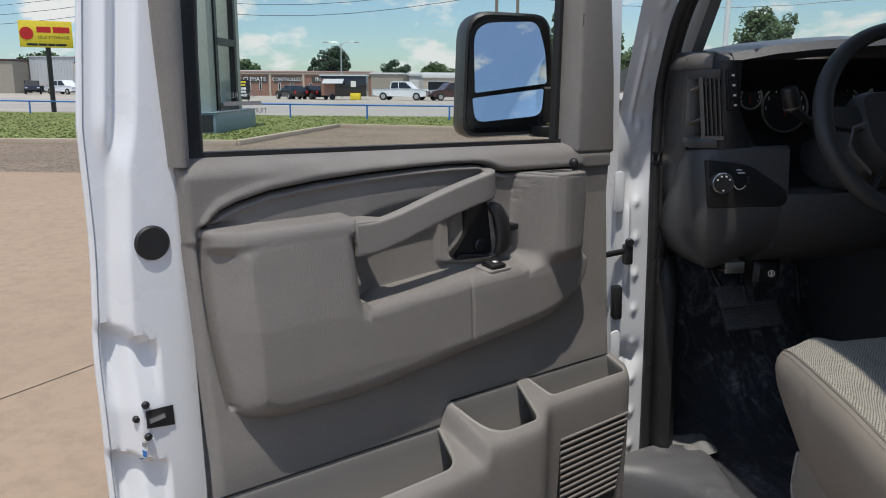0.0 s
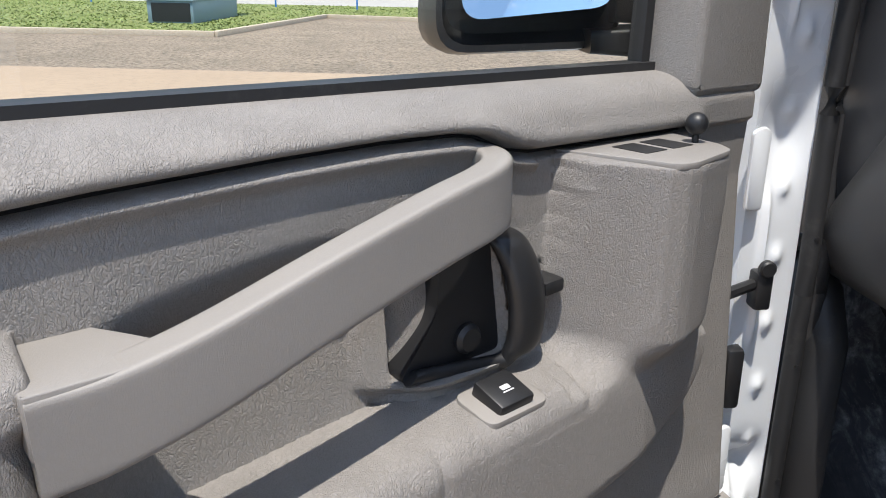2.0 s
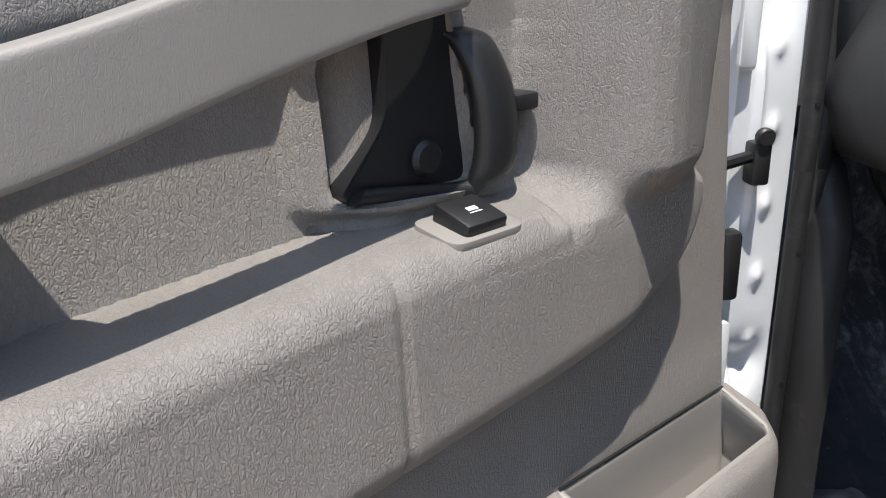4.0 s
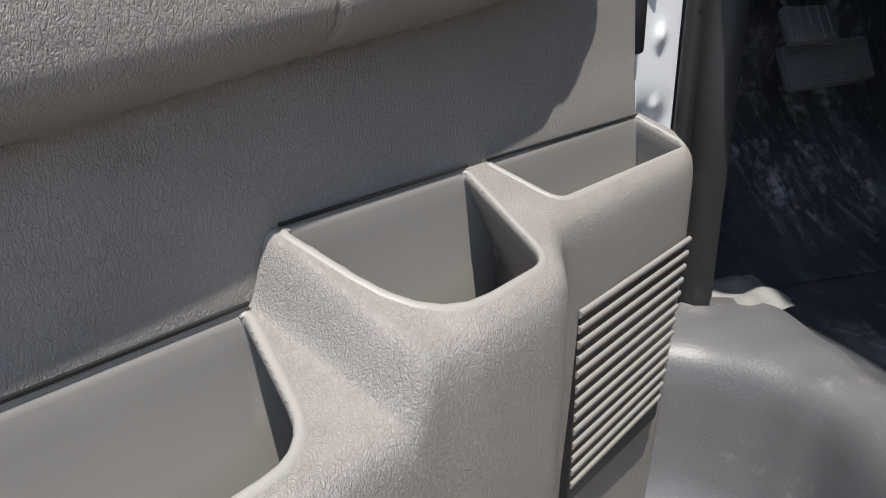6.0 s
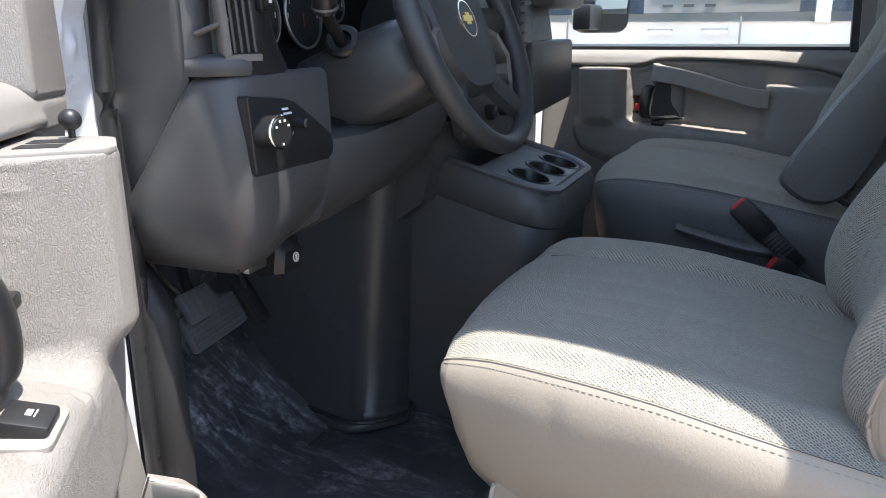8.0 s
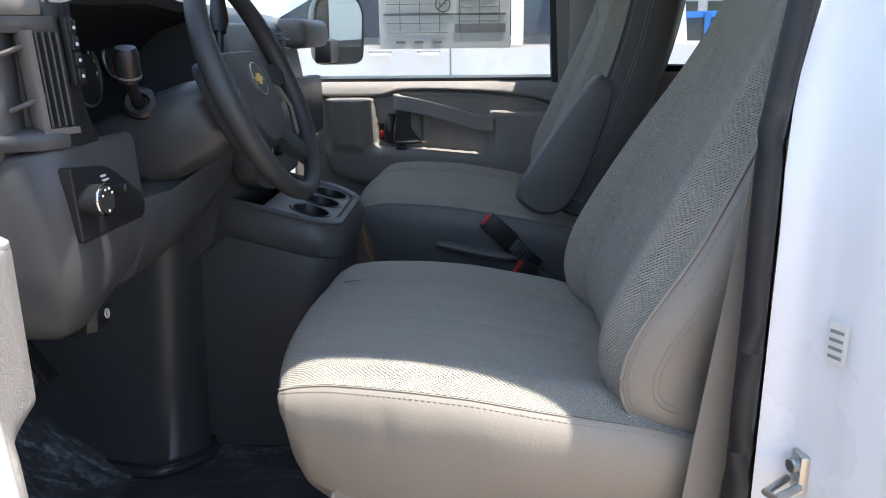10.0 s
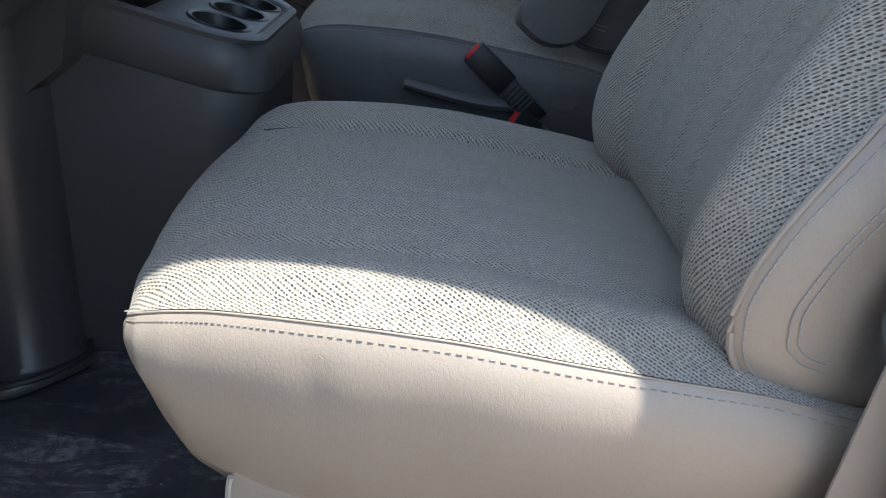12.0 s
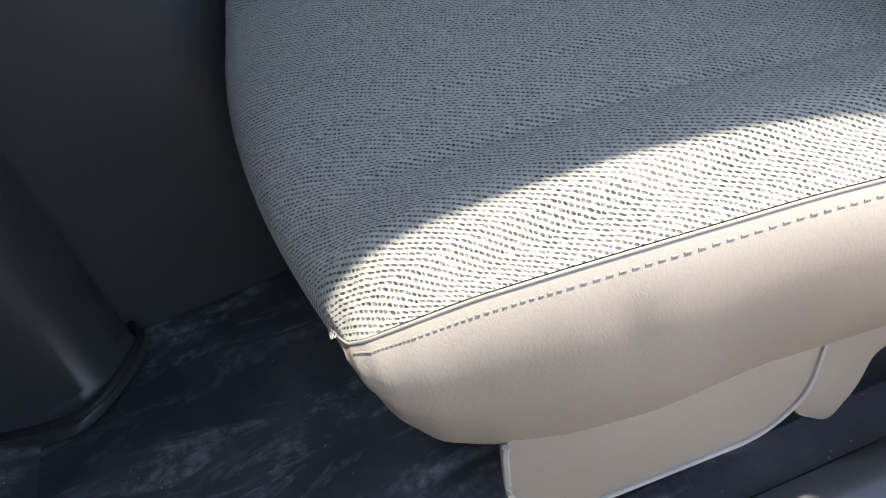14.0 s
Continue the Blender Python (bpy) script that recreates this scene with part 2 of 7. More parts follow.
TRIM = leather("grained_grey_trim", (0.275, 0.255, 0.236), 0.56, 620.0, 0.85, 0.0010, crease_shade=0.30)
TRIM_FINE = leather("fine_grey_trim", (0.255, 0.237, 0.218), 0.52, 900.0, 0.22, crease_shade=0.1)
TRIM_BIN = surface("smooth_grey_plastic", (0.26, 0.245, 0.225), 0.5, grain=900, bump=0.1, var=0.06)
DASH = leather("charcoal_dash_plastic", (0.066, 0.066, 0.068), 0.36, 900.0, 0.25, crease_shade=0.15)
DASH_UP = leather("taupe_dash_plastic", (0.15, 0.14, 0.13), 0.5, 800.0, 0.25)
BLACK = surface("black_plastic", (0.014, 0.014, 0.015), 0.42, grain=900)
SATIN = surface("satin_black_cover", (0.048, 0.049, 0.051), 0.36, grain=700, bump=0.1, dust=0.05)
# dusty pedal rubber, its colour raised to stand for skylight on the pads
RUBBER_SKYLIT = surface("skylit_pedal_rubber", (0.11, 0.115, 0.125), 0.42, grain=300, dust=0.15)
RUBBER = surface("black_rubber", (0.016, 0.016, 0.017), 0.6, grain=600, dust=0.08)
WHITE = surface("white_car_paint", (0.80, 0.82, 0.84), 0.3, var=0.02, bump=0.0, coat=0.6)
WHEEL_SKIN = leather("steering_wheel_skin", (0.04, 0.041, 0.043), 0.45, 900.0, 0.2)
STEEL = surface("zinc_steel", (0.55, 0.55, 0.53), 0.35, 1.0, grain=300)
CHROME = surface("chrome", (0.8, 0.8, 0.82), 0.08, 1.0, bump=0.0)
GOLD = surface("gold_badge", (0.75, 0.52, 0.12), 0.3, 0.8, bump=0.0)
INK = surface("white_print", (0.75, 0.75, 0.75), 0.6, bump=0.0)
RED = surface("red_plastic", (0.55, 0.02, 0.02), 0.4)
VINYL = leather("beige_seat_vinyl", (0.325, 0.285, 0.235), 0.40, 420.0, 0.16, var=0.05, crease_shade=0.1)
CLOTH = woven("grey_open_weave_cloth", (0.365, 0.340, 0.285), (0.034, 0.037, 0.038))
THREAD = surface("grey_thread", (0.36, 0.34, 0.31), 0.8, grain=1200)
# thread darkened in its colour for the shade round sunken cushion stitches
THREAD_SHADED = surface("shaded_seam_thread", (0.26, 0.235, 0.20), 0.8, grain=1200)
BELT = surface("tan_belt_webbing", (0.29, 0.25, 0.205), 0.75, grain=900, bump=0.4)
# grain as in VINYL, in a darker colour, for the passenger seat
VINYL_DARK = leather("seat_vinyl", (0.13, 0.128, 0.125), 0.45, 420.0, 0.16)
FLOOR = scuffed_floor("black_vinyl_floor")
SILL = surface("grey_sill_plastic", (0.105, 0.105, 0.11), 0.42, grain=260, bump=0.35, dist=0.0012, dust=0.35)
LINER = surface("pale_liner_back", (0.19, 0.187, 0.18), 0.7, grain=300, bump=0.3)
HEAD = surface("headliner_cloth", (0.52, 0.50, 0.46), 0.95, grain=500)
DARKWALL = surface("grey_lining", (0.34, 0.33, 0.31), 0.8)
PAPER = surface("white_paper", (0.78, 0.77, 0.72), 0.7, var=0.02, bump=0.0)
PRINT = surface("grey_print", (0.25, 0.25, 0.25), 0.7, bump=0.0)
MIRROR = surface("mirror_silver", (0.9, 0.92, 0.93), 0.0, 1.0, var=0.0, bump=0.0)
MIRROR.node_tree.nodes["Principled BSDF"].inputs["Roughness"].default_value = 0.0
for l in list(MIRROR.node_tree.links):
    if l.to_socket.name == "Roughness":
        MIRROR.node_tree.links.remove(l)
GLASS = glass_pane("window_glass")
GLASS_DARK = surface("dark_vehicle_glass", (0.02, 0.025, 0.03), 0.05, bump=0.0)
BLUE = surface("blue_paint", (0.03, 0.17, 0.50), 0.5)
TEAL = surface("grey_blue_sheet_metal", (0.17, 0.24, 0.28), 0.5)
POSTMETAL = surface("sage_grey_metal", (0.36, 0.40, 0.36), 0.5)
ROOF_PINK = surface("faded_red_roof", (0.40, 0.25, 0.23), 0.7)
SLATE = surface("dark_sign_board", (0.07, 0.065, 0.06), 0.7)
BRICK = surface("red_brick", (0.30, 0.165, 0.125), 0.9, grain=60, bump=0.5, dist=0.01)
TAN = surface("tan_stucco", (0.50, 0.44, 0.36), 0.9)
TAN_DARK = surface("brown_stucco", (0.33, 0.30, 0.25), 0.9)
SHEET = surface("grey_metal_siding", (0.50, 0.52, 0.53), 0.6)
ROOF_WHITE = surface("white_metal_roof", (0.75, 0.76, 0.76), 0.5)
YELLOW = surface("yellow_paint", (0.80, 0.62, 0.04), 0.5)
MAROON = surface("maroon_car_paint", (0.07, 0.03, 0.03), 0.25, coat=0.6)
CARBLACK = surface("black_car_paint", (0.012, 0.013, 0.016), 0.2, coat=0.6)
BARK = surface("bark", (0.11, 0.08, 0.06), 0.9, grain=40, bump=0.6, dist=0.02)
LEAF = surface("leaves", (0.055, 0.095, 0.03), 0.7, var=0.5, vscale=1.5, grain=12)
PINE = surface("pine_needles", (0.03, 0.06, 0.03), 0.8, var=0.5, vscale=1.5, grain=12)
CONCRETE = ground_mat("tan_concrete", ((0.35, 0.258, 0.182), (0.39, 0.29, 0.205), (0.31, 0.23, 0.165)), 0.35, bump=0.15, dist=0.004)
GRAVEL = ground_mat("broken_asphalt", ((0.28, 0.22, 0.165), (0.36, 0.28, 0.21), (0.07, 0.06, 0.05)), 0.6, bump=1.0, dist=0.05)
GRASS = ground_mat("lawn", ((0.20, 0.235, 0.075), (0.27, 0.275, 0.11), (0.14, 0.18, 0.05)), 0.5, bump=1.0, dist=0.08)
ROAD = ground_mat("road_concrete", ((0.36, 0.33, 0.30), (0.42, 0.39, 0.35), (0.30, 0.28, 0.26)), 0.3)
LOT = ground_mat("far_lot", ((0.40, 0.36, 0.31), (0.46, 0.42, 0.36), (0.34, 0.31, 0.27)), 0.2)
KERB = ground_mat("kerb_concrete", ((0.45, 0.37, 0.28), (0.50, 0.42, 0.33), (0.38, 0.31, 0.24)), 1.0)


# ---- mesh helpers ----
def thing(name, label, category, kind="", group=""):
    return tagged(new(name), label, category, group, kind)


def obj(name, bm, material, smooth=True, angle=40):
    me = bpy.data.meshes.new(name)
    bm.to_mesh(me)
    bm.free()
    me.materials.append(material)
    if smooth:
        me.polygons.foreach_set("use_smooth", [True] * len(me.polygons))
        me.set_sharp_from_angle(angle=radians(angle))
    return new(name, me)


def part(name, bm, material, parent, label="", smooth=True, angle=40):
    ob = obj(name, bm, material, smooth, angle)
    ob.parent = parent
    if label:
        ob["label"] = label
    return ob


def grid(f, nu, nv, loop_u=False, loop_v=False, uv=None):
    """A sheet of nu x nv points f(i, j)."""
    bm = bmesh.new()
    lay = bm.loops.layers.uv.new("map") if uv else None
    vs = [[bm.verts.new(f(i, j)) for j in range(nv)] for i in range(nu)]
    for i in range(nu if loop_u else nu - 1):
        for j in range(nv if loop_v else nv - 1):
            k, l = (i + 1) % nu, (j + 1) % nv
            fc = bm.faces.new((vs[i][j], vs[k][j], vs[k][l], vs[i][l]))
            if uv:
                for loop, (a, b) in zip(fc.loops, ((i, j), (i + 1, j), (i + 1, j + 1), (i, j + 1))):
                    loop[lay].uv = uv(a, b)
    return bm


def loft(rings, cap=True, closed=True):
    bm = bmesh.new()
    vs = [[bm.verts.new(p) for p in r] for r in rings]
    n = len(rings[0])
    for a, b in zip(vs, vs[1:]):
        for j in range(n if closed else n - 1):
            bm.faces.new((a[j], a[(j + 1) % n], b[(j + 1) % n], b[j]))
    if cap and closed:
        bm.faces.new(vs[0])
        bm.faces.new(vs[-1])
    bmesh.ops.recalc_face_normals(bm, faces=bm.faces)
    return bm


def curve_through(pts, n, closed=False):
    """n points along a smooth line through pts."""
    pts = [Vector(p) for p in pts]
    m = len(pts)
    segs = m if closed else m - 1
    out = []
    for k in range(n):
        x = k / (n if closed else n - 1) * segs
        i = min(int(x), segs - 1)
        f = x - i
        if closed:
            a, b, c, d = (pts[(i + q) % m] for q in (-1, 0, 1, 2))
        else:
            b, c = pts[i], pts[i + 1]
            a = pts[i - 1] if i else b + (b - c)
            d = pts[i + 2] if i + 2 < m else c + (c - b)
        out.append(0.5 * (2 * b + (c - a) * f + (2 * a - 5 * b + 4 * c - d) * f * f + (3 * b - a - 3 * c + d) * f ** 3))
    return out


def tube(path, r, n=10, closed=False, flat=1.0, up=(0, 0, 1)):
    """A rod along path; r is a number or a function of 0..1; flat squeezes it across up."""
    path = [Vector(p) for p in path]
    m = len(path)
    rings = []
    for i, p in enumerate(path):
        a, b = path[(i - 1) % m if closed else max(i - 1, 0)], path[(i + 1) % m if closed else min(i + 1, m - 1)]
        t = (b - a).normalized()
        side = t.cross(Vector(up))
        if side.length < 1e-4:
            side = t.cross(Vector((1, 0, 0)))
        side.normalize()
        v = side.cross(t)
        rr = r(i / max(m - 1, 1)) if callable(r) else r
        rings.append([p + side * (rr * math.cos(2 * math.pi * k / n)) + v * (rr * flat * math.sin(2 * math.pi * k / n)) for k in range(n)])
    if closed:
        return grid(lambda i, j: rings[i][j], m, n, True, True)
    return loft(rings)


def box(x0, x1, y0, y1, z0, z1, r=0.0, seg=2, m=None):
    bm = bmesh.new()
    bmesh.ops.create_cube(bm, size=1.0)
    for v in bm.verts:
        v.co = Vector(((x0 + x1) / 2 + v.co.x * (x1 - x0), (y0 + y1) / 2 + v.co.y * (y1 - y0), (z0 + z1) / 2 + v.co.z * (z1 - z0)))
    if r:
        bmesh.ops.bevel(bm, geom=list(bm.edges), offset=r, segments=seg, profile=0.5, affect="EDGES")
    if m is not None:
        bm.transform(m)
    return bm


def disc(centre, axis, r, depth, n=24, bevel=0.0, inner=0.0):
    """A round plate or ring, from centre along axis."""
    ax = Vector(axis).normalized()
    s = ax.orthogonal().normalized()
    t = ax.cross(s)
    c = Vector(centre)
    prof = [(inner, 0), (r, 0), (r, depth - bevel), (r - bevel, depth), (inner, depth)]
    rings = [[c + ax * h + (s * math.cos(2 * math.pi * k / n) + t * math.sin(2 * math.pi * k / n)) * max(q, 1e-5) for k in range(n)] for q, h in prof]
    bm = loft(rings, cap=False)
    if inner:
        a, b = rings[-1], rings[0]
        extra = loft([a, b], cap=False)
        join(bm, extra)
    bmesh.ops.remove_doubles(bm, verts=bm.verts, dist=2e-5)
    bmesh.ops.recalc_face_normals(bm, faces=bm.faces)
    return bm


def join(bm, *others):
    for o in others:
        me = bpy.data.meshes.new("tmp")
        o.to_mesh(me)
        o.free()
        bm.from_mesh(me)
        bpy.data.meshes.remove(me)
    return bm


def prism(pts, put, d0, d1, bevel=0.0):
    """An outline pts (a, b) given depth from d0 to d1 by put(a, b, d)."""
    bm = loft([[put(a, b, d0) for a, b in pts], [put(a, b, d1) for a, b in pts]])
    if bevel:
        bmesh.ops.bevel(bm, geom=list(bm.edges), offset=bevel, segments=2, profile=0.5, affect="EDGES")
    return bm


def rounded(pts, r, n=5):
    """An outline with its corners rounded."""
    out, m = [], len(pts)
    for i in range(m):
        p, a, b = Vector(pts[i]), Vector(pts[i - 1]), Vector(pts[(i + 1) % m])
        rr = r[i] if isinstance(r, (list, tuple)) else r
        d1, d2 = (a - p), (b - p)
        q = min(rr, d1.length * 0.49, d2.length * 0.49)
        s, e = p + d1.normalized() * q, p + d2.normalized() * q
        for k in range(n + 1):
            f = k / n
            out.append(tuple((1 - f) ** 2 * s + 2 * f * (1 - f) * p + f * f * e))
    return out


def text_bm(body, size, m):
    cu = bpy.data.curves.new("lettering", "FONT")
    cu.body, cu.size, cu.align_x, cu.align_y, cu.resolution_u = body, size, "CENTER", "CENTER", 2
    ob = new("lettering", cu)
    me = ob.to_mesh()
    bm = bmesh.new()
    bm.from_mesh(me)
    ob.to_mesh_clear()
    bpy.data.objects.remove(ob)
    bpy.data.curves.remove(cu)
    bm.transform(m)
    return bm


def smoothstep(a, b, x):
    t = np.clip((x - a) / (b - a), 0, 1)
    return t * t * (3 - 2 * t)


def inside_distance(pts, X, Y):
    """Signed distance to an outline, positive inside."""
    d = np.full(X.shape, 1e9)
    odd = np.zeros(X.shape, bool)
    m = len(pts)
    for i in range(m):
        (x0, y0), (x1, y1) = pts[i], pts[(i + 1) % m]
        ex, ey = x1 - x0, y1 - y0
        t = np.clip(((X - x0) * ex + (Y - y0) * ey) / (ex * ex + ey * ey + 1e-12), 0, 1)
        d = np.minimum(d, np.hypot(X - x0 - t * ex, Y - y0 - t * ey))
        hit = ((y0 > Y) != (y1 > Y)) & (X < ex * (Y - y0) / (ey + 1e-12) + x0)
        odd ^= hit
    return np.where(odd, d, -d)


# ---- driver's door, swung open ----
DOOR_TURN = 35.5
HINGE = Vector((0.5265, 1.5557, 0))
ALONG = Vector((math.cos(radians(DOOR_TURN)), math.sin(radians(DOOR_TURN)), 0))
INWARD = Vector((ALONG.y, -ALONG.x, 0))


def fall(s):
    """The door's belt line falls slightly towards the hinge."""
    return -0.028 * (s + 0.43)


def dp(s, w, z):
    """A place on the door: s along it (0 at the hinge end of the trim, minus towards the free edge), w inwards, z up."""
    return HINGE + ALONG * s + INWARD * w + Vector((0, 0, z + fall(s) + 0.013 * float(smoothstep(1.06, 1.0, z))))


def line_at(x, table):
    return np.interp(x, [p[0] for p in table], [p[1] for p in table])


def round_edge(d, r):
    """0 at the foot, 1 on the flat, with a quarter-round shoulder of width r."""
    t = np.clip(d / r, 0, 1)
    return np.sqrt(np.maximum(0, 1 - (1 - t) ** 2))


CREASE = [(-0.876, 1.335), (-0.870, 1.350), (-0.859, 1.365), (-0.845, 1.376), (-0.818, 1.387), (-0.762, 1.401), (-0.684, 1.411), (-0.589, 1.4185), (-0.484, 1.4235),
          (-0.407, 1.4255), (-0.345, 1.4245), (-0.322, 1.421), (-0.295, 1.409), (-0.27, 1.405), (-0.12, 1.404), (-0.06, 1.404)]


def trim_depth(S, Z):
    """How far the moulded door trim stands inwards."""
    zc = line_at(S, CREASE)
    base = -0.043 * np.clip((Z - 0.99) / 0.36, 0, 1)
    above = smoothstep(-0.002, 0.004, Z - zc)
    w = base + 0.005 * above
    # the sill rolls away to the glass
    roll = np.clip((Z - 1.425) / 0.030, 0, 1)
    w = w - 0.05 * (1 - np.sqrt(np.maximum(0, 1 - roll ** 2)))
    # a rolled lower lip of the sill with a deep groove under it, and the panel's own rounded edge
    side = (S > -0.878) & (S < -0.06)
    fade = smoothstep(-0.878, -0.86, S)
    w = np.where(side, w + 0.005 * np.exp(-((Z - zc - 0.012) / 0.009) ** 2) * above - 0.014 * fade * np.exp(-((Z - zc - 0.001) / 0.0034) ** 2), w)
    w = np.where(side & (Z < zc), w + 0.006 * fade * np.exp(-((zc - Z - 0.007) / 0.006) ** 2) * (S < -0.27), w)
    # scoop behind the pull handle
    scoop = rounded([(-0.634, 1.165), (-0.634, 1.335), (-0.58, 1.362), (-0.48, 1.378), (-0.36, 1.378), (-0.36, 1.165)], 0.03)
    ds = inside_distance(scoop, S, Z)
    w = w - 0.026 * smoothstep(0.0, 0.06, ds) * smoothstep(-0.36, -0.43, S)
    # padded bolster, with the tower at its hinge end
    bol = rounded([(-0.873, 1.357), (-0.80, 1.357), (-0.636, 1.361), (-0.632, 1.217), (-0.41, 1.237), (-0.285, 1.243), (-0.271, 1.246),
                   (-0.246, 1.4035), (-0.086, 1.4035), (-0.086, 1.27), (-0.082, 1.20), (-0.118, 1.145), (-0.20, 1.118), (-0.30, 1.104), (-0.41, 1.093), (-0.585, 1.070),
                   (-0.70, 1.062), (-0.80, 1.064), (-0.855, 1.076), (-0.872, 1.20)],
                  [0.012, 0.02, 0.008, 0.014, 0.01, 0.004, 0.004, 0.004, 0.012, 0.06, 0.05, 0.05, 0.1, 0.1, 0.1, 0.1, 0.1, 0.06, 0.045, 0.1])
    d = inside_distance(bol, S, Z)
    front = np.interp(Z, [1.06, 1.12, 1.21, 1.30, 1.36, 1.41], [0.028, 0.031, 0.028, 0.018, 0.010, 0.006])
    front = front - 0.026 * np.clip((S + 0.20) / 0.10, 0, 1) * (1 - smoothstep(1.05, 1.24, Z) * 0.6)
    tower = np.interp(S, [-0.275, -0.262, -0.215, -0.200, -0.185, -0.127, -0.112, -0.098, -0.086], [-0.040, -0.034, 0.042, 0.049, 0.049, 0.036, 0.022, -0.008, -0.043])
    tower = tower - 0.010 * np.clip((1.36 - Z) / 0.14, 0, 1) * smoothstep(-0.16, -0.11, S)
    up = smoothstep(1.225, 1.262, Z)
    front = np.where(S > -0.29, np.maximum(tower, base) * up + front * (1 - up), front)
    lip = 0.66 * np.clip(d / 0.003, 0, 1) + 0.34 * round_edge(d - 0.002, 0.022)
    pad_top = 0.80 * np.clip(d / 0.003, 0, 1) + 0.20 * round_edge(d - 0.002, 0.016)
    tower_top = 0.95 * np.clip(d / 0.002, 0, 1) + 0.05 * round_edge(d, 0.008)
    shelf = np.where(S > -0.262, tower_top, np.where(S < -0.637, pad_top, lip))
    top = np.interp(S, [-0.90, -0.638, -0.634, -0.41, -0.275, -0.262, -0.10], [1.357, 1.361, 1.217, 1.237, 1.243, 1.4035, 1.4035])
    near_top = smoothstep(0.040, 0.022, top - Z)
    flank_r = 0.034 + 0.050 * smoothstep(-0.80, -0.87, S) - 0.020 * smoothstep(-0.16, -0.10, S)
    flank = round_edge(d, flank_r)
    cheek = smoothstep(-0.275, -0.262, S) * smoothstep(1.25, 1.27, Z)
    shape = shelf * near_top + (flank * (1 - cheek * smoothstep(-0.10, -0.15, S)) + np.clip(d / 0.004, 0, 1) * cheek * smoothstep(-0.10, -0.15, S)) * (1 - near_top)
    pad_left = smoothstep(-0.876, -0.82, S)
    w = np.where(d > 0, np.maximum(w, base + (front - base) * shape * (0.35 + 0.65 * np.sqrt(pad_left))), w)
    # dark gap that runs round the free end of the pad
    gap = np.exp(-((d + 0.003) / 0.004) ** 2) * smoothstep(-0.80, -0.86, S) * (Z > 1.09)
    w = w - 0.012 * gap
    # the joint between the two pads
    seam = (np.abs(S + 0.418) < 0.012) & (Z < 1.2435) & (d > -0.005)
    w = np.where(seam, w - 0.0045 * np.exp(-((S + 0.418) / 0.0020) ** 2), w)
    # plate and recess round the latch lever
    plate = rounded([(-0.432, 1.246), (-0.430, 1.36), (-0.40, 1.385), (-0.32, 1.385), (-0.30, 1.246)], 0.014)
    w = w + 0.010 * smoothstep(-0.003, 0.006, inside_distance(plate, S, Z)) * (Z > 1.243)
    lat = rounded([(-0.412, 1.252), (-0.410, 1.365), (-0.392, 1.378), (-0.325, 1.378), (-0.305, 1.252)], 0.014)
    dl = inside_distance(lat, S, Z)
    w = w - 0.022 * smoothstep(0.0, 0.006, dl)
    lock = rounded([(-0.286, 1.262), (-0.286, 1.320), (-0.262, 1.320), (-0.264, 1.262)], 0.008)
    w = w - 0.025 * smoothstep(0.0, 0.004, inside_distance(lock, S, Z))
    # upright joint below the crease's kink
    kink = (np.abs(S + 0.322) < 0.01) & (Z > 1.385) & (Z < zc)
    w = np.where(kink, w - 0.006 * np.exp(-((S + 0.322) / 0.002) ** 2), w)
    # free edge and hinge edge roll back to the metal
    w = w - 0.02 * (1 - round_edge(S + 0.896, 0.014)) - 0.02 * (1 - round_edge(0.030 - S, 0.012))
    return w


def door_trim(parent):
    ss = np.concatenate([np.linspace(-0.896, -0.84, 24), np.linspace(-0.837, -0.07, 260), np.linspace(-0.062, 0.012, 10), np.linspace(0.016, 0.030, 8)])
    zs = np.concatenate([np.linspace(0.55, 1.04, 20), np.linspace(1.045, 1.205, 50), np.linspace(1.2065, 1.250, 44), np.linspace(1.2525, 1.340, 36), np.linspace(1.3415, 1.455, 110)])
    S, Z = np.meshgrid(ss, zs, indexing="ij")
    W = trim_depth(S, Z)
    reach = smoothstep(-0.09, 0.03, S) * (0.040 * np.clip((Z - 1.0) / 0.40, 0, 1) - 0.022)
    bm = grid(lambda i, j: dp(S[i, j] + reach[i, j], W[i, j], Z[i, j]), len(ss), len(zs))
    return part("trim_panel", bm, TRIM, parent, "grained grey moulded door trim with padded bolster", angle=75)


door = thing("door_1", "open white van door with grey moulded inner trim", "van door", "structure")
door_trim(door)

# sheet metal of the free edge, with pressed channels
ZF = np.linspace(0.45, 2.02, 170)


def flange_depth(s, z):
    """How far the pressed free edge stands inwards; s is taken before the edge leans."""
    low = float(smoothstep(1.515, 1.435, z))
    edge = -0.952 - 0.014 * low - 0.010 * float(smoothstep(1.46, 1.30, z))
    w = -0.064 - 0.030 * float(smoothstep(0.0, 0.026, edge - s))
    w += 0.013 * (1 - low) * math.exp(-((s + 0.989) / 0.009) ** 2)
    bay = float(smoothstep(-1.014, -1.008, s) * smoothstep(-0.946, -0.954, s))
    for top, foot in ((1.232 - 0.55 * (s + 1.015), 1.10), (1.035 - 0.50 * (s + 1.018), 0.90)):
        w -= 0.020 * bay * float(smoothstep(top, top - 0.006, z)) * max(0.0, min(1.0, (z - foot) / 0.10))
    return w


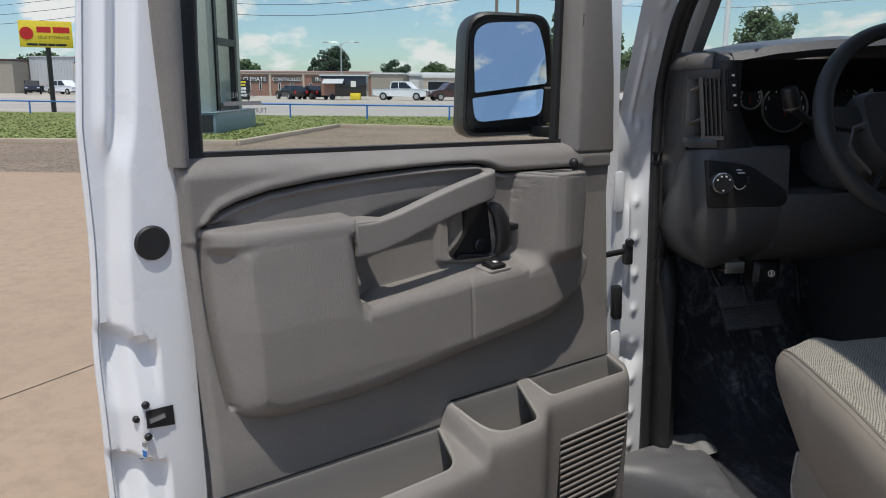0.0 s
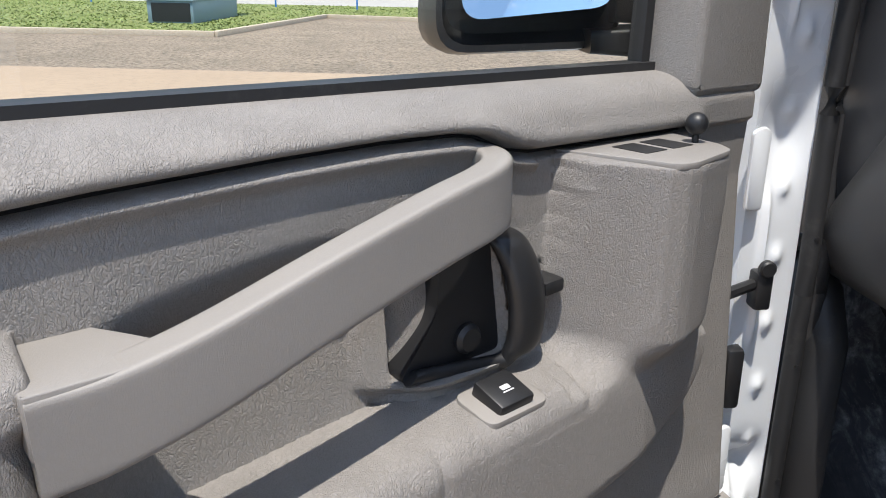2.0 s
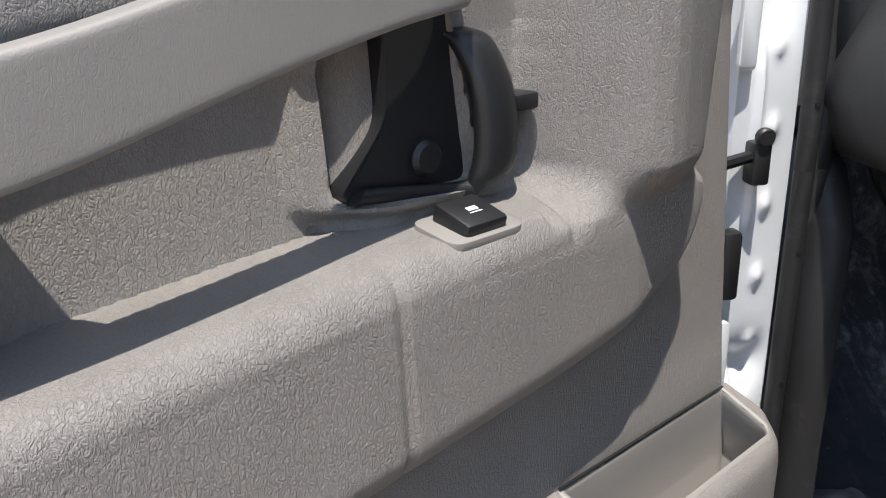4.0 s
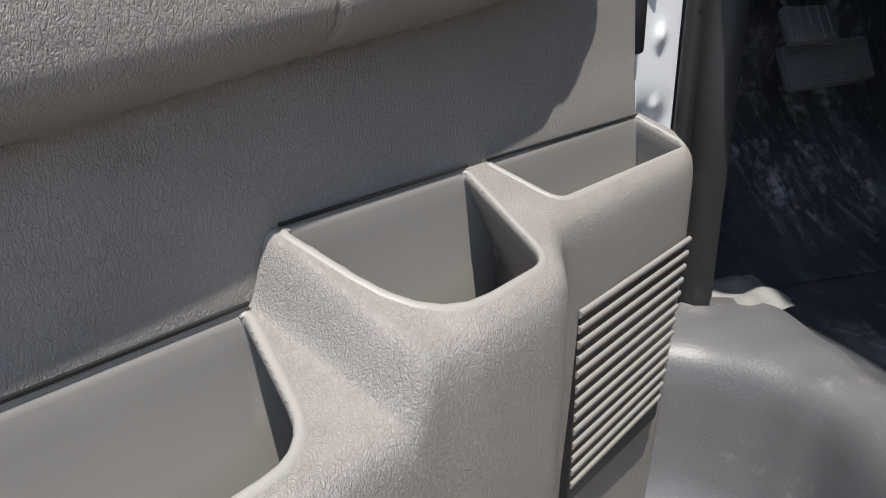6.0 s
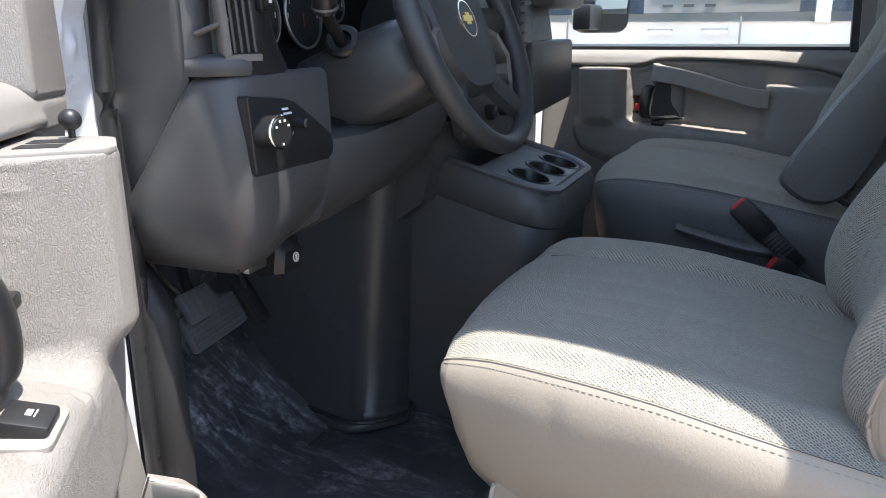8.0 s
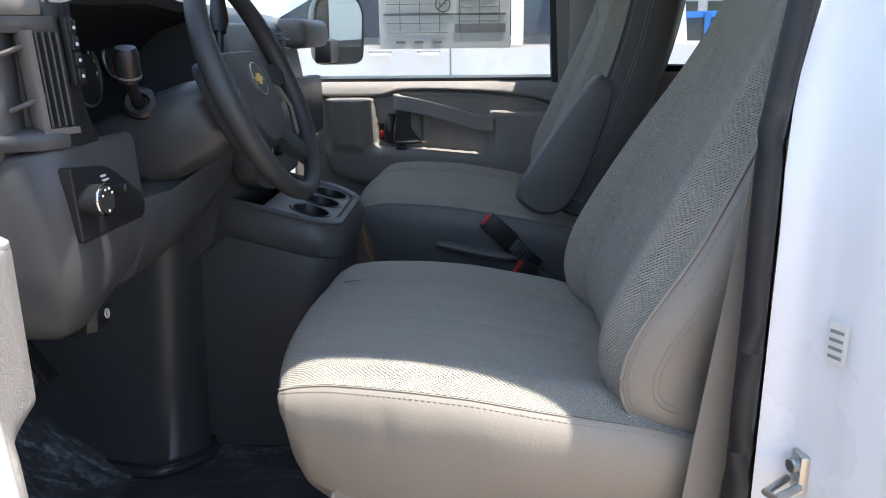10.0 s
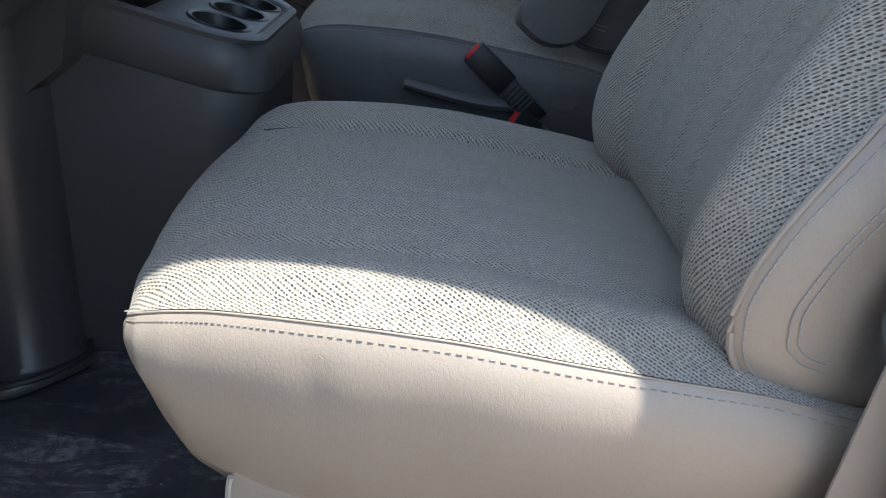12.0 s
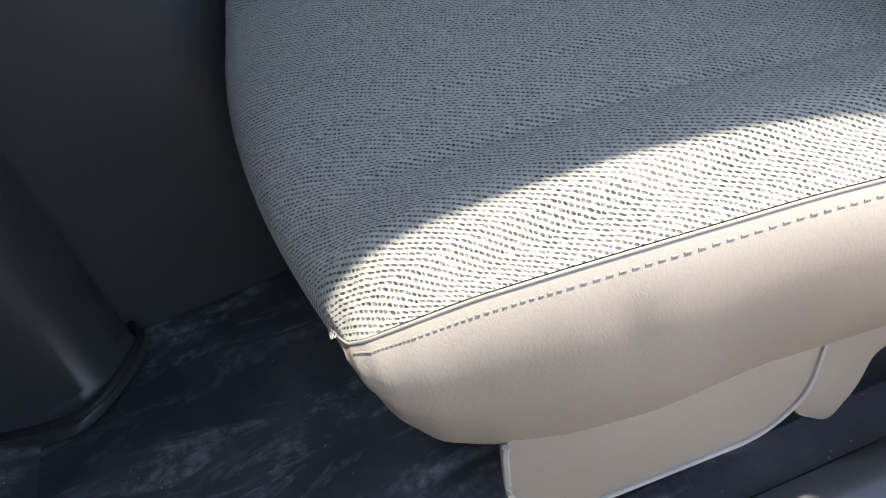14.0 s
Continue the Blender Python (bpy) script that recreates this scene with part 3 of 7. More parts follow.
def flange(i, j):
    z = ZF[i]
    s = -0.900 - 0.112 * min(j, 44) / 44
    w = flange_depth(s, z)
    if j > 44:
        s, w = ((-1.0125, w - 0.003), (-1.0138, w - 0.004), (-1.0150, w + 0.001), (-1.0185, w), (-1.0210, w - 0.006), (-1.006, -0.125))[j - 45]
    low = -0.010 * float(smoothstep(1.37, 1.15, z)) * min(j, 44) / 44
    return dp(s + low + 0.0125 + 0.10 * max(0, z - 1.5), w, z)


part("edge_flange", grid(flange, 170, 51), WHITE, door, "white painted pressed sheet metal", angle=60)
bmesh_skin = grid(lambda i, j: dp(-0.990 + 1.044 * i / 12, -0.127 - 0.03 * math.sin(math.pi * j / 10), 0.42 + 1.015 * j / 10), 13, 11)
part("outer_skin", bmesh_skin, WHITE, door, "white painted outer panel")
part("inner_sheet", grid(lambda i, j: dp(-0.95 + 0.97 * i / 2, -0.112, 0.45 + 1.0 * j / 2), 3, 3), WHITE, door)
part("hinge_edge", prism([(0.018, -0.062), (0.036, -0.060), (0.041, -0.065), (0.043, -0.125), (0.018, -0.125)], lambda a, b, d: dp(a, b, d), 0.46, 1.50), WHITE, door, "white painted hinge edge")
plug = part("rubber_plug", disc(dp(-0.935, -0.065, 1.341), INWARD, 0.0245, 0.006, 32, 0.003), RUBBER, door, "round black rubber plug")


def on_flange(s, z, off):
    """A place on the pressed free edge, off it by so much."""
    return dp(s + 0.0125, flange_depth(s + 0.005, z) + off, z)


part("latch_slot", grid(lambda i, j: on_flange(-0.980 + 0.040 * i / 8, 1.068 + 0.004 * (1 - i / 8) + (0.031 - 0.004 * (1 - i / 8)) * j / 4, 0.0025), 9, 5), BLACK, door, "black latch slot")
part("latch_claw", loft([[on_flange(-0.976 + 0.022 * f, 1.083 + a + 0.004 * f, 0.003 + b) for a, b in ((-0.003, 0), (-0.003, 0.004), (0.003, 0.004), (0.003, 0))] for f in (0, 0.5, 1)]), STEEL, door, "steel latch claw")
for s_, z_ in ((-0.979, 1.108), (-0.991, 1.087), (-0.980, 1.060)):
    part("bolt", disc(on_flange(s_, z_, 0.002), INWARD, 0.0055, 0.006, 12, 0.002), BLACK, door)


def on_label(u, v, off):
    return on_flange(-1.007 + 0.022 * u + 0.005 * v, 1.016 - 0.016 * u + 0.062 * v, off)


label = part("sticker", grid(lambda i, j: on_label(i / 4, j / 6, 0.002), 5, 7), PAPER, door, "paper sticker with printed marks", False)
for u0, u1, v0, v1, mat in ((0.05, 0.30, 0.06, 0.94, RED), (0.72, 0.95, 0.06, 0.50, BLUE), (0.50, 0.70, 0.06, 0.26, BLUE), (0.38, 0.62, 0.55, 0.80, PRINT), (0.72, 0.92, 0.62, 0.76, PRINT), (0.38, 0.64, 0.36, 0.44, PRINT)):
    part("print_bar", grid(lambda i, j: on_label(u0 + (u1 - u0) * i / 2, v0 + (v1 - v0) * j / 2, 0.0028), 3, 3), mat, label, "", False)

# black strip painting the shaded joint between the sill moulding and the panel below
joint = []
for s_ in np.linspace(-0.86, -0.07, 60):
    zj = float(line_at(s_, CREASE))
    wj = float(trim_depth(np.array([[s_]]), np.array([[zj + 0.001]]))[0, 0])
    joint.append(dp(s_, wj + 0.0015, zj + 0.0005))
part("joint_shade", tube(joint, 0.0017, 6), BLACK, door, "black strip for the shade in the joint under the sill moulding")
# frame round the glass
def frame_bar(pts, half_s, w0, w1, mat, name, lab):
    rings = []
    for s, z, h in pts:
        rings.append([dp(s - h, w0, z), dp(s - h, w1 - 0.012, z), dp(s - h + 0.010, w1, z), dp(s + h - 0.010, w1, z), dp(s + h, w1 - 0.012, z), dp(s + h, w0, z)])
    part(name, loft(rings), mat, door, lab, angle=60)


frame_bar([(-0.890, 1.445, 0.013), (-0.891, 1.60, 0.018), (-0.890, 1.80, 0.023), (-0.874, 2.02, 0.025)], 0, -0.11, -0.040, TRIM, "window_post_cover", "grained grey cover of the rear window post")
frame_bar([(-0.866, 1.45, 0.027), (-0.862, 1.60, 0.027), (-0.854, 1.80, 0.030), (-0.830, 2.02, 0.036)], 0, -0.112, -0.080, RUBBER, "glass_run", "black rubber glass run")
sail = [(-0.070, 1.432), (0.054, 1.432), (0.048, 1.60), (0.034, 1.76), (0.012, 1.90), (-0.045, 1.90), (-0.058, 1.70)]
part("mirror_sail_cover", prism(rounded(sail, 0.012), lambda a, b, d: dp(a, d, b), -0.105, -0.038, 0.008), TRIM, door, "grained grey cover at the mirror corner", angle=60)
part("sail_edge", prism([(-0.082, 1.436), (-0.070, 1.436), (-0.058, 1.72), (-0.045, 1.92), (-0.055, 1.92), (-0.068, 1.72)], lambda a, b, d: dp(a, d, b), -0.106, -0.090), RUBBER, door)
part("sill_seal", prism([(-0.865, 1.452), (-0.865, 1.462), (-0.04, 1.462), (-0.04, 1.450)], lambda a, b, d: dp(a, d, b), -0.110, -0.083), RUBBER, door, "black rubber sill seal")
part("white_frame", tube([dp(0.060, -0.08, 1.40), dp(0.056, -0.08, 1.60), dp(0.044, -0.08, 1.76), dp(0.020, -0.08, 1.92)], 0.012, 8), WHITE, door)
part("top_frame", tube([dp(-0.90, -0.08, 2.0), dp(-0.6, -0.08, 2.02), dp(-0.12, -0.08, 2.0), dp(-0.01, -0.08, 1.9)], 0.025, 8), WHITE, door)
pane = part("window_pane", grid(lambda i, j: dp(-0.86 + 0.83 * i / 4, -0.096, 1.42 + 0.58 * j / 3), 5, 4), GLASS, door, "clear side window glass")
pane.visible_shadow = False

# markings on the glass, seen from behind and so mirrored
MARK = Matrix.Translation(dp(-0.77, -0.0955, 1.545)) @ Matrix.Rotation(radians(DOOR_TURN), 4, "Z") @ Matrix.Rotation(radians(90), 4, "X") @ Matrix.Diagonal((-1, 1, 1, 1))
for row, words in enumerate(("TEMPERED", "TRANS. 70% MIN")):
    part("glass_mark", text_bm(words, 0.011, MARK @ Matrix.Translation((0, -0.024 * row, 0))), PRINT, pane, "faint printed marking", False)
part("glass_mark", box(-0.03, 0.03, -0.0008, 0.0008, -0.003, 0.003, m=MARK @ Matrix.Translation((0, -0.012, 0)) @ Matrix.Rotation(radians(90), 4, "X")), PRINT, pane)

# pull handle: a bent strap
hp = curve_through([(-0.645, 0.004, 1.323), (-0.61, 0.005, 1.325), (-0.56, 0.006, 1.336), (-0.48, 0.003, 1.359), (-0.40, -0.004, 1.378), (-0.355, -0.010, 1.386), (-0.332, -0.020, 1.390), (-0.324, -0.040, 1.392), (-0.324, -0.080, 1.392)], 60)


def strap_rings(put):
    rings = []
    for i, (s, w, z) in enumerate(hp):
        f = i / 59
        t = hp[min(i + 1, 59)] - hp[max(i - 1, 0)]
        n = Vector((-t.y, t.x)).normalized()
        hgt = 0.0260 - 0.0020 * math.sin(math.pi * f)
        th = 0.0125 - 0.002 * f
        prof = crisp([(-th, -hgt), (th, -hgt), (th, hgt), (-th, hgt)], 0.004)
        rings.append([put(s + a * n.x, w + a * n.y, z + b) for a, b in prof])
    return rings


handle = part("pull_handle", loft(strap_rings(dp)), TRIM_FINE, door, "grey moulded pull handle", angle=50)
part("handle_foot", prism(rounded([(-0.6465, 0.0155), (-0.646, -0.052), (-0.604, -0.052), (-0.585, -0.022), (-0.575, -0.004), (-0.60, 0.0150)], 0.003), lambda a, b, d: dp(a, b, d), 1.318, 1.3515, 0.0012), TRIM_FINE, handle, angle=50)

# latch lever, lock slide, window switch, lock knob
lev = curve_through([(-0.312, -0.050, 1.352), (-0.306, -0.034, 1.345), (-0.300, -0.022, 1.318), (-0.298, -0.019, 1.285), (-0.302, -0.022, 1.260), (-0.322, -0.027, 1.253), (-0.360, -0.031, 1.256), (-0.400, -0.033, 1.260)], 32)
rings = []
for i, (s, w, z) in enumerate(lev):
    f = i / 31
    a, b = (0.010, 0.0175) if f < 0.56 else (max(0.005, 0.010 - 0.03 * (f - 0.56)), max(0.005, 0.0175 - 0.09 * (f - 0.56)))
    rings.append([dp(s + b * math.cos(q), w + a * math.sin(q), z + (b * 0.9 * math.cos(q) if f > 0.62 else 0)) for q in (2 * math.pi * k / 14 for k in range(14))])
lever = part("latch_lever", loft(rings), BLACK, door, "black plastic latch lever", angle=60)
part("lever_housing", prism(rounded([(-0.409, 1.254), (-0.372, 1.300), (-0.368, 1.376), (-0.322, 1.378), (-0.306, 1.254)], 0.012), lambda a, b, d: dp(a, d, b), -0.072, -0.0370), BLACK, door, "black latch housing")
part("lever_pivot", disc(dp(-0.345, -0.040, 1.275), INWARD, 0.012, 0.010, 16, 0.003), BLACK, lever)
part("lock_well", prism(rounded([(-0.285, 1.263), (-0.285, 1.319), (-0.263, 1.319), (-0.265, 1.263)], 0.006), lambda a, b, d: dp(a, d, b), -0.075, -0.052), BLACK, door)
part("lock_slide", box(-0.011, 0.011, -0.020, 0.020, -0.006, 0.006, 0.003, m=Matrix.Translation(dp(-0.270, -0.036, 1.304)) @ Matrix.Rotation(radians(DOOR_TURN), 4, "Z")), BLACK, door, "black lock slide")
part("lock_flag", box(-0.006, 0.006, -0.002, 0.001, -0.008, 0.008, 0.0005, m=Matrix.Translation(dp(-0.275, -0.0515, 1.286)) @ Matrix.Rotation(radians(DOOR_TURN), 4, "Z")), RED, door, "red lock marker")
SW = Matrix.Translation(dp(-0.342, 0.000, 1.2385)) @ Matrix.Rotation(radians(DOOR_TURN), 4, "Z") @ Matrix.Rotation(radians(8), 4, "X") @ Matrix.Rotation(radians(-DOOR_TURN), 4, "Z") @ Matrix.Rotation(radians(DOOR_TURN), 4, "Z")
part("switch_bezel", prism(rounded([(-0.030, -0.021), (0.030, -0.021), (0.030, 0.021), (-0.030, 0.021)], 0.010), lambda a, b, d: SW @ Vector((a, b, d)), -0.006, 0.0012, 0.0008), TRIM_FINE, door, "grey switch bezel")
sw = part("window_switch", box(-0.017, 0.017, -0.016, 0.016, -0.004, 0.011, 0.003, m=SW @ Matrix.Rotation(radians(8), 4, "X")), BLACK, door, "black window switch with a white mark")
part("switch_mark", box(-0.004, 0.004, -0.002, 0.002, 0.0111, 0.0114, m=SW @ Matrix.Rotation(radians(8), 4, "X")), INK, sw)
part("switch_mark", box(-0.005, 0.005, -0.0045, -0.0035, 0.0111, 0.0114, m=SW @ Matrix.Rotation(radians(8), 4, "X")), INK, sw)
knob = part("lock_knob", tube([dp(-0.124, 0.001, 1.400), dp(-0.124, 0.001, 1.415)], 0.003, 8), BLACK, door, "black ball-topped lock knob")
ball = bmesh.new()
bmesh.ops.create_uvsphere(ball, u_segments=16, v_segments=10, radius=0.0095, matrix=Matrix.Translation(dp(-0.124, 0.001, 1.4205)))
part("ball", ball, BLACK, knob)
part("knob_plate", prism(rounded([(-0.243, -0.050), (-0.100, -0.040), (-0.112, 0.018), (-0.127, 0.0365), (-0.195, 0.0495), (-0.212, 0.045)], [0.004, 0.006, 0.010, 0.008, 0.012, 0.01]), lambda a, b, d: dp(a, b, d), 1.3995, 1.4050, 0.001), TRIM_FINE, door, "smooth grey cap")
for k in (0, 1):
    part("vent_slot", prism(rounded([(-0.200 + 0.036 * k, -0.026), (-0.172 + 0.036 * k, -0.026), (-0.172 + 0.036 * k, 0.008), (-0.200 + 0.036 * k, 0.008)], 0.002), lambda a, b, d: dp(a, b, d), 1.4051, 1.4055), BLACK, door)


# map pockets: one moulding with three open bins
WELLS = [(rounded([(-0.250, 0.003), (-0.009, 0.003), (-0.016, 0.060), (-0.243, 0.060)], [0.004, 0.004, 0.012, 0.012]), 0.070),
         (rounded([(-0.450, 0.003), (-0.282, 0.003), (-0.322, 0.100), (-0.436, 0.103)], [0.008, 0.006, 0.018, 0.05]), 0.17),
         (rounded([(-0.925, 0.003), (-0.482, 0.003), (-0.520, 0.098), (-0.900, 0.108)], [0.006, 0.006, 0.03, 0.05]), 0.16)]
OUT_S = [-0.945, -0.93, -0.89, -0.70, -0.55, -0.50, -0.44, -0.42, -0.335, -0.315, -0.298, -0.278, -0.262, -0.03, -0.008, 0.004]
OUT_W = [0.02, 0.09, 0.122, 0.128, 0.124, 0.120, 0.120, 0.121, 0.119, 0.112, 0.098, 0.084, 0.078, 0.073, 0.066, 0.045]


def pocket_top(S, Wd, edge):
    high = 0.988 - 0.34 * Wd
    low = 0.947 - 0.27 * Wd
    k = smoothstep(-0.479, -0.457, S)
    z = low + (high - low) * k
    z = z - 0.016 * (1 - round_edge(edge, 0.016))
    return z


sp = np.linspace(-0.945, 0.004, 330)
nw = 52
fw = np.linspace(0, 1, nw)
SP, FW = np.meshgrid(sp, fw, indexing="ij")
OW = np.interp(SP, OUT_S, OUT_W)
kernel = np.exp(-np.linspace(-2, 2, 13) ** 2)
OW = np.apply_along_axis(lambda c: np.convolve(np.pad(c, 6, mode="edge"), kernel / kernel.sum(), mode="valid"), 0, OW)
WD = OW * FW
ZT = pocket_top(SP, WD, OW - WD)
drops = [0.010, 0.03, 0.07, 0.14, 0.24, 0.40]


def pocket_unit(i, j):
    if j < nw:
        return dp(SP[i, j], WD[i, j] + 0.001, ZT[i, j])
    d_ = drops[j - nw]
    return dp(SP[i, -1], OW[i, -1] + 0.002 - 0.05 * max(0, d_ - 0.1), max(0.555, ZT[i, -1] - d_))


moulding = grid(pocket_unit, 330, nw + len(drops))
ID = [inside_distance(o, SP, WD) for o, _ in WELLS]
moulding.faces.ensure_lookup_table()
open_faces = [moulding.faces[i * (nw + len(drops) - 1) + j] for i in range(329) for j in range(nw - 1) if max(min(d_[i, j], d_[i + 1, j], d_[i, j + 1], d_[i + 1, j + 1]) for d_ in ID) > -0.0015]
bmesh.ops.delete(moulding, geom=open_faces, context="FACES")
part("pocket_moulding", moulding, TRIM, door, "grained grey moulding with three open map pockets", angle=50)
for outline, depth in WELLS:
    pts = [Vector(p) for p in outline]
    mid = sum(pts, Vector((0, 0))) / len(pts)

    def well_ring(inset, dz, floor_z=None, flare=0.0):
        res = []
        for i, p in enumerate(pts):
            t = (pts[(i + 1) % len(pts)] - pts[i - 1]).normalized()
            n = Vector((-t.y, t.x))
            n = n if (mid - p).dot(n) > 0 else -n
            q = p + n * inset + Vector((flare * max(0.0, -n.x) ** 1.5, 0))
            ow = float(np.interp(q.x, sp, OW[:, 0]))
            zt = float(pocket_top(np.array(q.x), np.array(q.y), np.array(max(0.0, ow - q.y))))
            res.append(dp(q.x, max(q.y, 0.0022), zt + dz if floor_z is None else floor_z))
        return res

    base = min(v.z for v in well_ring(0.0, 0.0)) - depth
    wide = 1.0 if depth > 0.1 else 0.35
    if depth < 0.1:
        base -= 0.012
    part("pocket_liner", loft([well_ring(-0.0068, -0.0012), well_ring(-0.0050, 0.0010), well_ring(-0.0025, 0.0016), well_ring(-0.0004, 0.0010), well_ring(0.0008, -0.0010), well_ring(0.0012, -0.005), well_ring(0.0014, -0.02, None, 0.010 * wide), well_ring(0.0018, -0.07, None, 0.044 * wide), well_ring(0.003, -0.075, None, 0.046 * wide), well_ring(0.008, 0, base, 0.052 * wide)], cap=False), TRIM_BIN, door, "smooth grey pocket liner", angle=60)
    fl_ = bmesh.new()
    fl_.faces.new([fl_.verts.new(v) for v in well_ring(0.0078, 0, base, 0.052 * wide)])
    part("pocket_floor", fl_, TRIM_BIN, door)
# black strips paint the shade where the pocket rims meet the panel
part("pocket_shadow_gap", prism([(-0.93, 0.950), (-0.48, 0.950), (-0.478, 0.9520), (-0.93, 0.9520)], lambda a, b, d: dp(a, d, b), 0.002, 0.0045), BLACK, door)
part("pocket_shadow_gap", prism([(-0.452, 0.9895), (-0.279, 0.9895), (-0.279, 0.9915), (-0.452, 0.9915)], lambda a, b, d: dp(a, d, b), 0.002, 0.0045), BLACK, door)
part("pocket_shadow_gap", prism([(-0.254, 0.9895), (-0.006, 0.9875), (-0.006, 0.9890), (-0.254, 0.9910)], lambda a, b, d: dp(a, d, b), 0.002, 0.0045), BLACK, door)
# speaker louvres
part("speaker_back", prism([(-0.246, 0.705), (-0.068, 0.70), (-0.034, 0.881), (-0.240, 0.881)], lambda a, b, d: dp(a, d + 0.004 * (-a / 0.25), b), 0.070, 0.0775), BLACK, door, "dark speaker opening")
for k in range(13):
    z = 0.882 - 0.0132 * k
    s1 = -0.027 - 0.0030 * k
    rings = [[dp(s, 0.0768 + 0.004 * (-s / 0.25) + a, z + b) for a, b in ((0, 0.0015), (0.0022, 0.001), (0.0030, -0.0015), (0.0022, -0.0045), (0, -0.0055))] for s in (-0.242, s1)]
    part("louvre", loft(rings), TRIM_FINE, door, angle=60)

# door mirror on its arm, outside the glass
MC = Vector((0.310, 1.676, 1.600))
UP, SIDE, FACE = Vector((0, 0, 1)), Vector((0.985, 0.17, 0)), Vector((0.17, -0.985, 0))
mirror_n = Vector((-0.09, -0.965, 0.235)).normalized()
shell_o = rounded([(-0.100, -0.142), (0.088, -0.140), (0.106, -0.02), (0.094, 0.108), (-0.086, 0.116)], [0.035, 0.035, 0.2, 0.035, 0.055])
mirror = part("door_mirror", loft([[MC + SIDE * a * k + UP * b * k + FACE * d for a, b in shell_o] for k, d in ((0.88, 0.030), (0.95, 0.044), (1.0, 0.040), (1.03, 0.012), (1.02, -0.03), (0.85, -0.08), (0.5, -0.105))]), BLACK, door, "black door mirror housing")
glass_hi = rounded([(-0.079, -0.047), (0.071, -0.039), (0.074, 0.03), (0.062, 0.092), (-0.070, 0.100)], [0.006, 0.006, 0.1, 0.02, 0.045])
glass_lo = rounded([(-0.077, -0.108), (0.062, -0.104), (0.072, -0.048), (-0.079, -0.056)], [0.02, 0.02, 0.006, 0.006])
side_m = (SIDE - mirror_n * SIDE.dot(mirror_n)).normalized()
up_m = mirror_n.cross(side_m)
up_m = up_m if up_m.z > 0 else -up_m
for o in (glass_hi, glass_lo):
    cx, cy = sum(p[0] for p in o) / len(o), sum(p[1] for p in o) / len(o)
    c0 = MC + SIDE * cx + UP * cy + FACE * 0.064
    g = bmesh.new()
    g.faces.new([g.verts.new(c0 + side_m * (a - cx) + up_m * (b - cy)) for a, b in o])
    part("mirror_glass", g, MIRROR, mirror, "flat silvered mirror glass", False)
part("mirror_arm", loft([[Vector((x, y, z)) for y, z in rounded([(1.63, z0), (1.63, z1), (1.71, z1), (1.71, z0)], 0.008)] for x, z0, z1 in ((0.395, 1.485, 1.560), (0.43, 1.482, 1.560), (0.468, 1.488, 1.558), (0.50, 1.488, 1.556))]), BLACK, door, "black mirror arm")
part("mirror_arm", loft([[Vector((x, y, z)) for y, z in rounded([(1.62, z0), (1.62, z1), (1.70, z1), (1.70, z0)], 0.006)] for x, z0, z1 in ((0.37, 1.456, 1.478), (0.42, 1.452, 1.480), (0.50, 1.450, 1.482))]), BLACK, door, "black mirror arm")


# ---- van body round the cabin ----
body = thing("van_body", "white van body with grey lined cabin", "van", "structure")


def jamb(i, j):
    z = 0.45 + 1.35 * i / 180
    f = j / 24
    dim = 0.0
    for q in range(14):
        zc = 0.62 + 0.085 * q
        dim += 0.007 * math.exp(-((z - zc) / 0.010) ** 2 - ((f - 0.62) / 0.10) ** 2)
    step = 0.02 * math.exp(-((z - 0.93) / 0.03) ** 2) + 0.02 * math.exp(-((z - 1.36) / 0.05) ** 2)
    ridge = 0.008 * math.exp(-((f - 0.36) / 0.05) ** 2) * (0.5 + 0.5 * math.tanh(6 * math.sin(z * 17.0)))
    lean = max(0, z - 1.5)
    return Vector((0.545 + 0.085 * f + lean * 0.08, 1.625 + 0.03 * f - dim - ridge + step * math.sin(math.pi * f) - lean * 0.35, z))


def at_pillar(bm):
    """Sets a piece of the hinge pillar in its place."""
    bmesh.ops.translate(bm, vec=(0.026, 0.045, 0.0), verts=bm.verts)
    return bm


part("hinge_pillar", at_pillar(grid(jamb, 181, 25)), WHITE, body, "white painted hinge pillar with pressed dimples", angle=60)
part("pillar_return", at_pillar(grid(lambda i, j: Vector((0.545 - 0.06 * j / 4, 1.625 + 0.10 * j / 4, 0.45 + 1.3 * i / 6)), 7, 5)), WHITE, body)
check = part("check_link", at_pillar(tube([(0.510, 1.588, 1.190), (0.566, 1.622, 1.190)], 0.007, 8)), BLACK, body, "black door check link")
part("check_bolt", at_pillar(disc((0.573, 1.614, 1.212), (0, -1, 0), 0.010, 0.008, 12, 0.002)), BLACK, check)
part("check_plate", at_pillar(box(0.563, 0.583, 1.610, 1.634, 1.160, 1.206, 0.004)), BLACK, check)
part("hinge", at_pillar(box(0.540, 0.562, 1.610, 1.640, 1.03, 1.11, 0.006)), BLACK, body, "black hinge cover")
for z in (1.325, 0.955):
    part("door_hinge", at_pillar(prism(rounded([(-0.014, -0.042), (0.012, -0.046), (0.014, 0.042), (0.004, 0.050), (-0.014, 0.046)], 0.006), lambda a, b, d: Vector((0.548 + a, 1.612 + 0.55 * a + d, z + b)), 0.0, 0.008, 0.002)), WHITE, body, "white painted door hinge leaf")
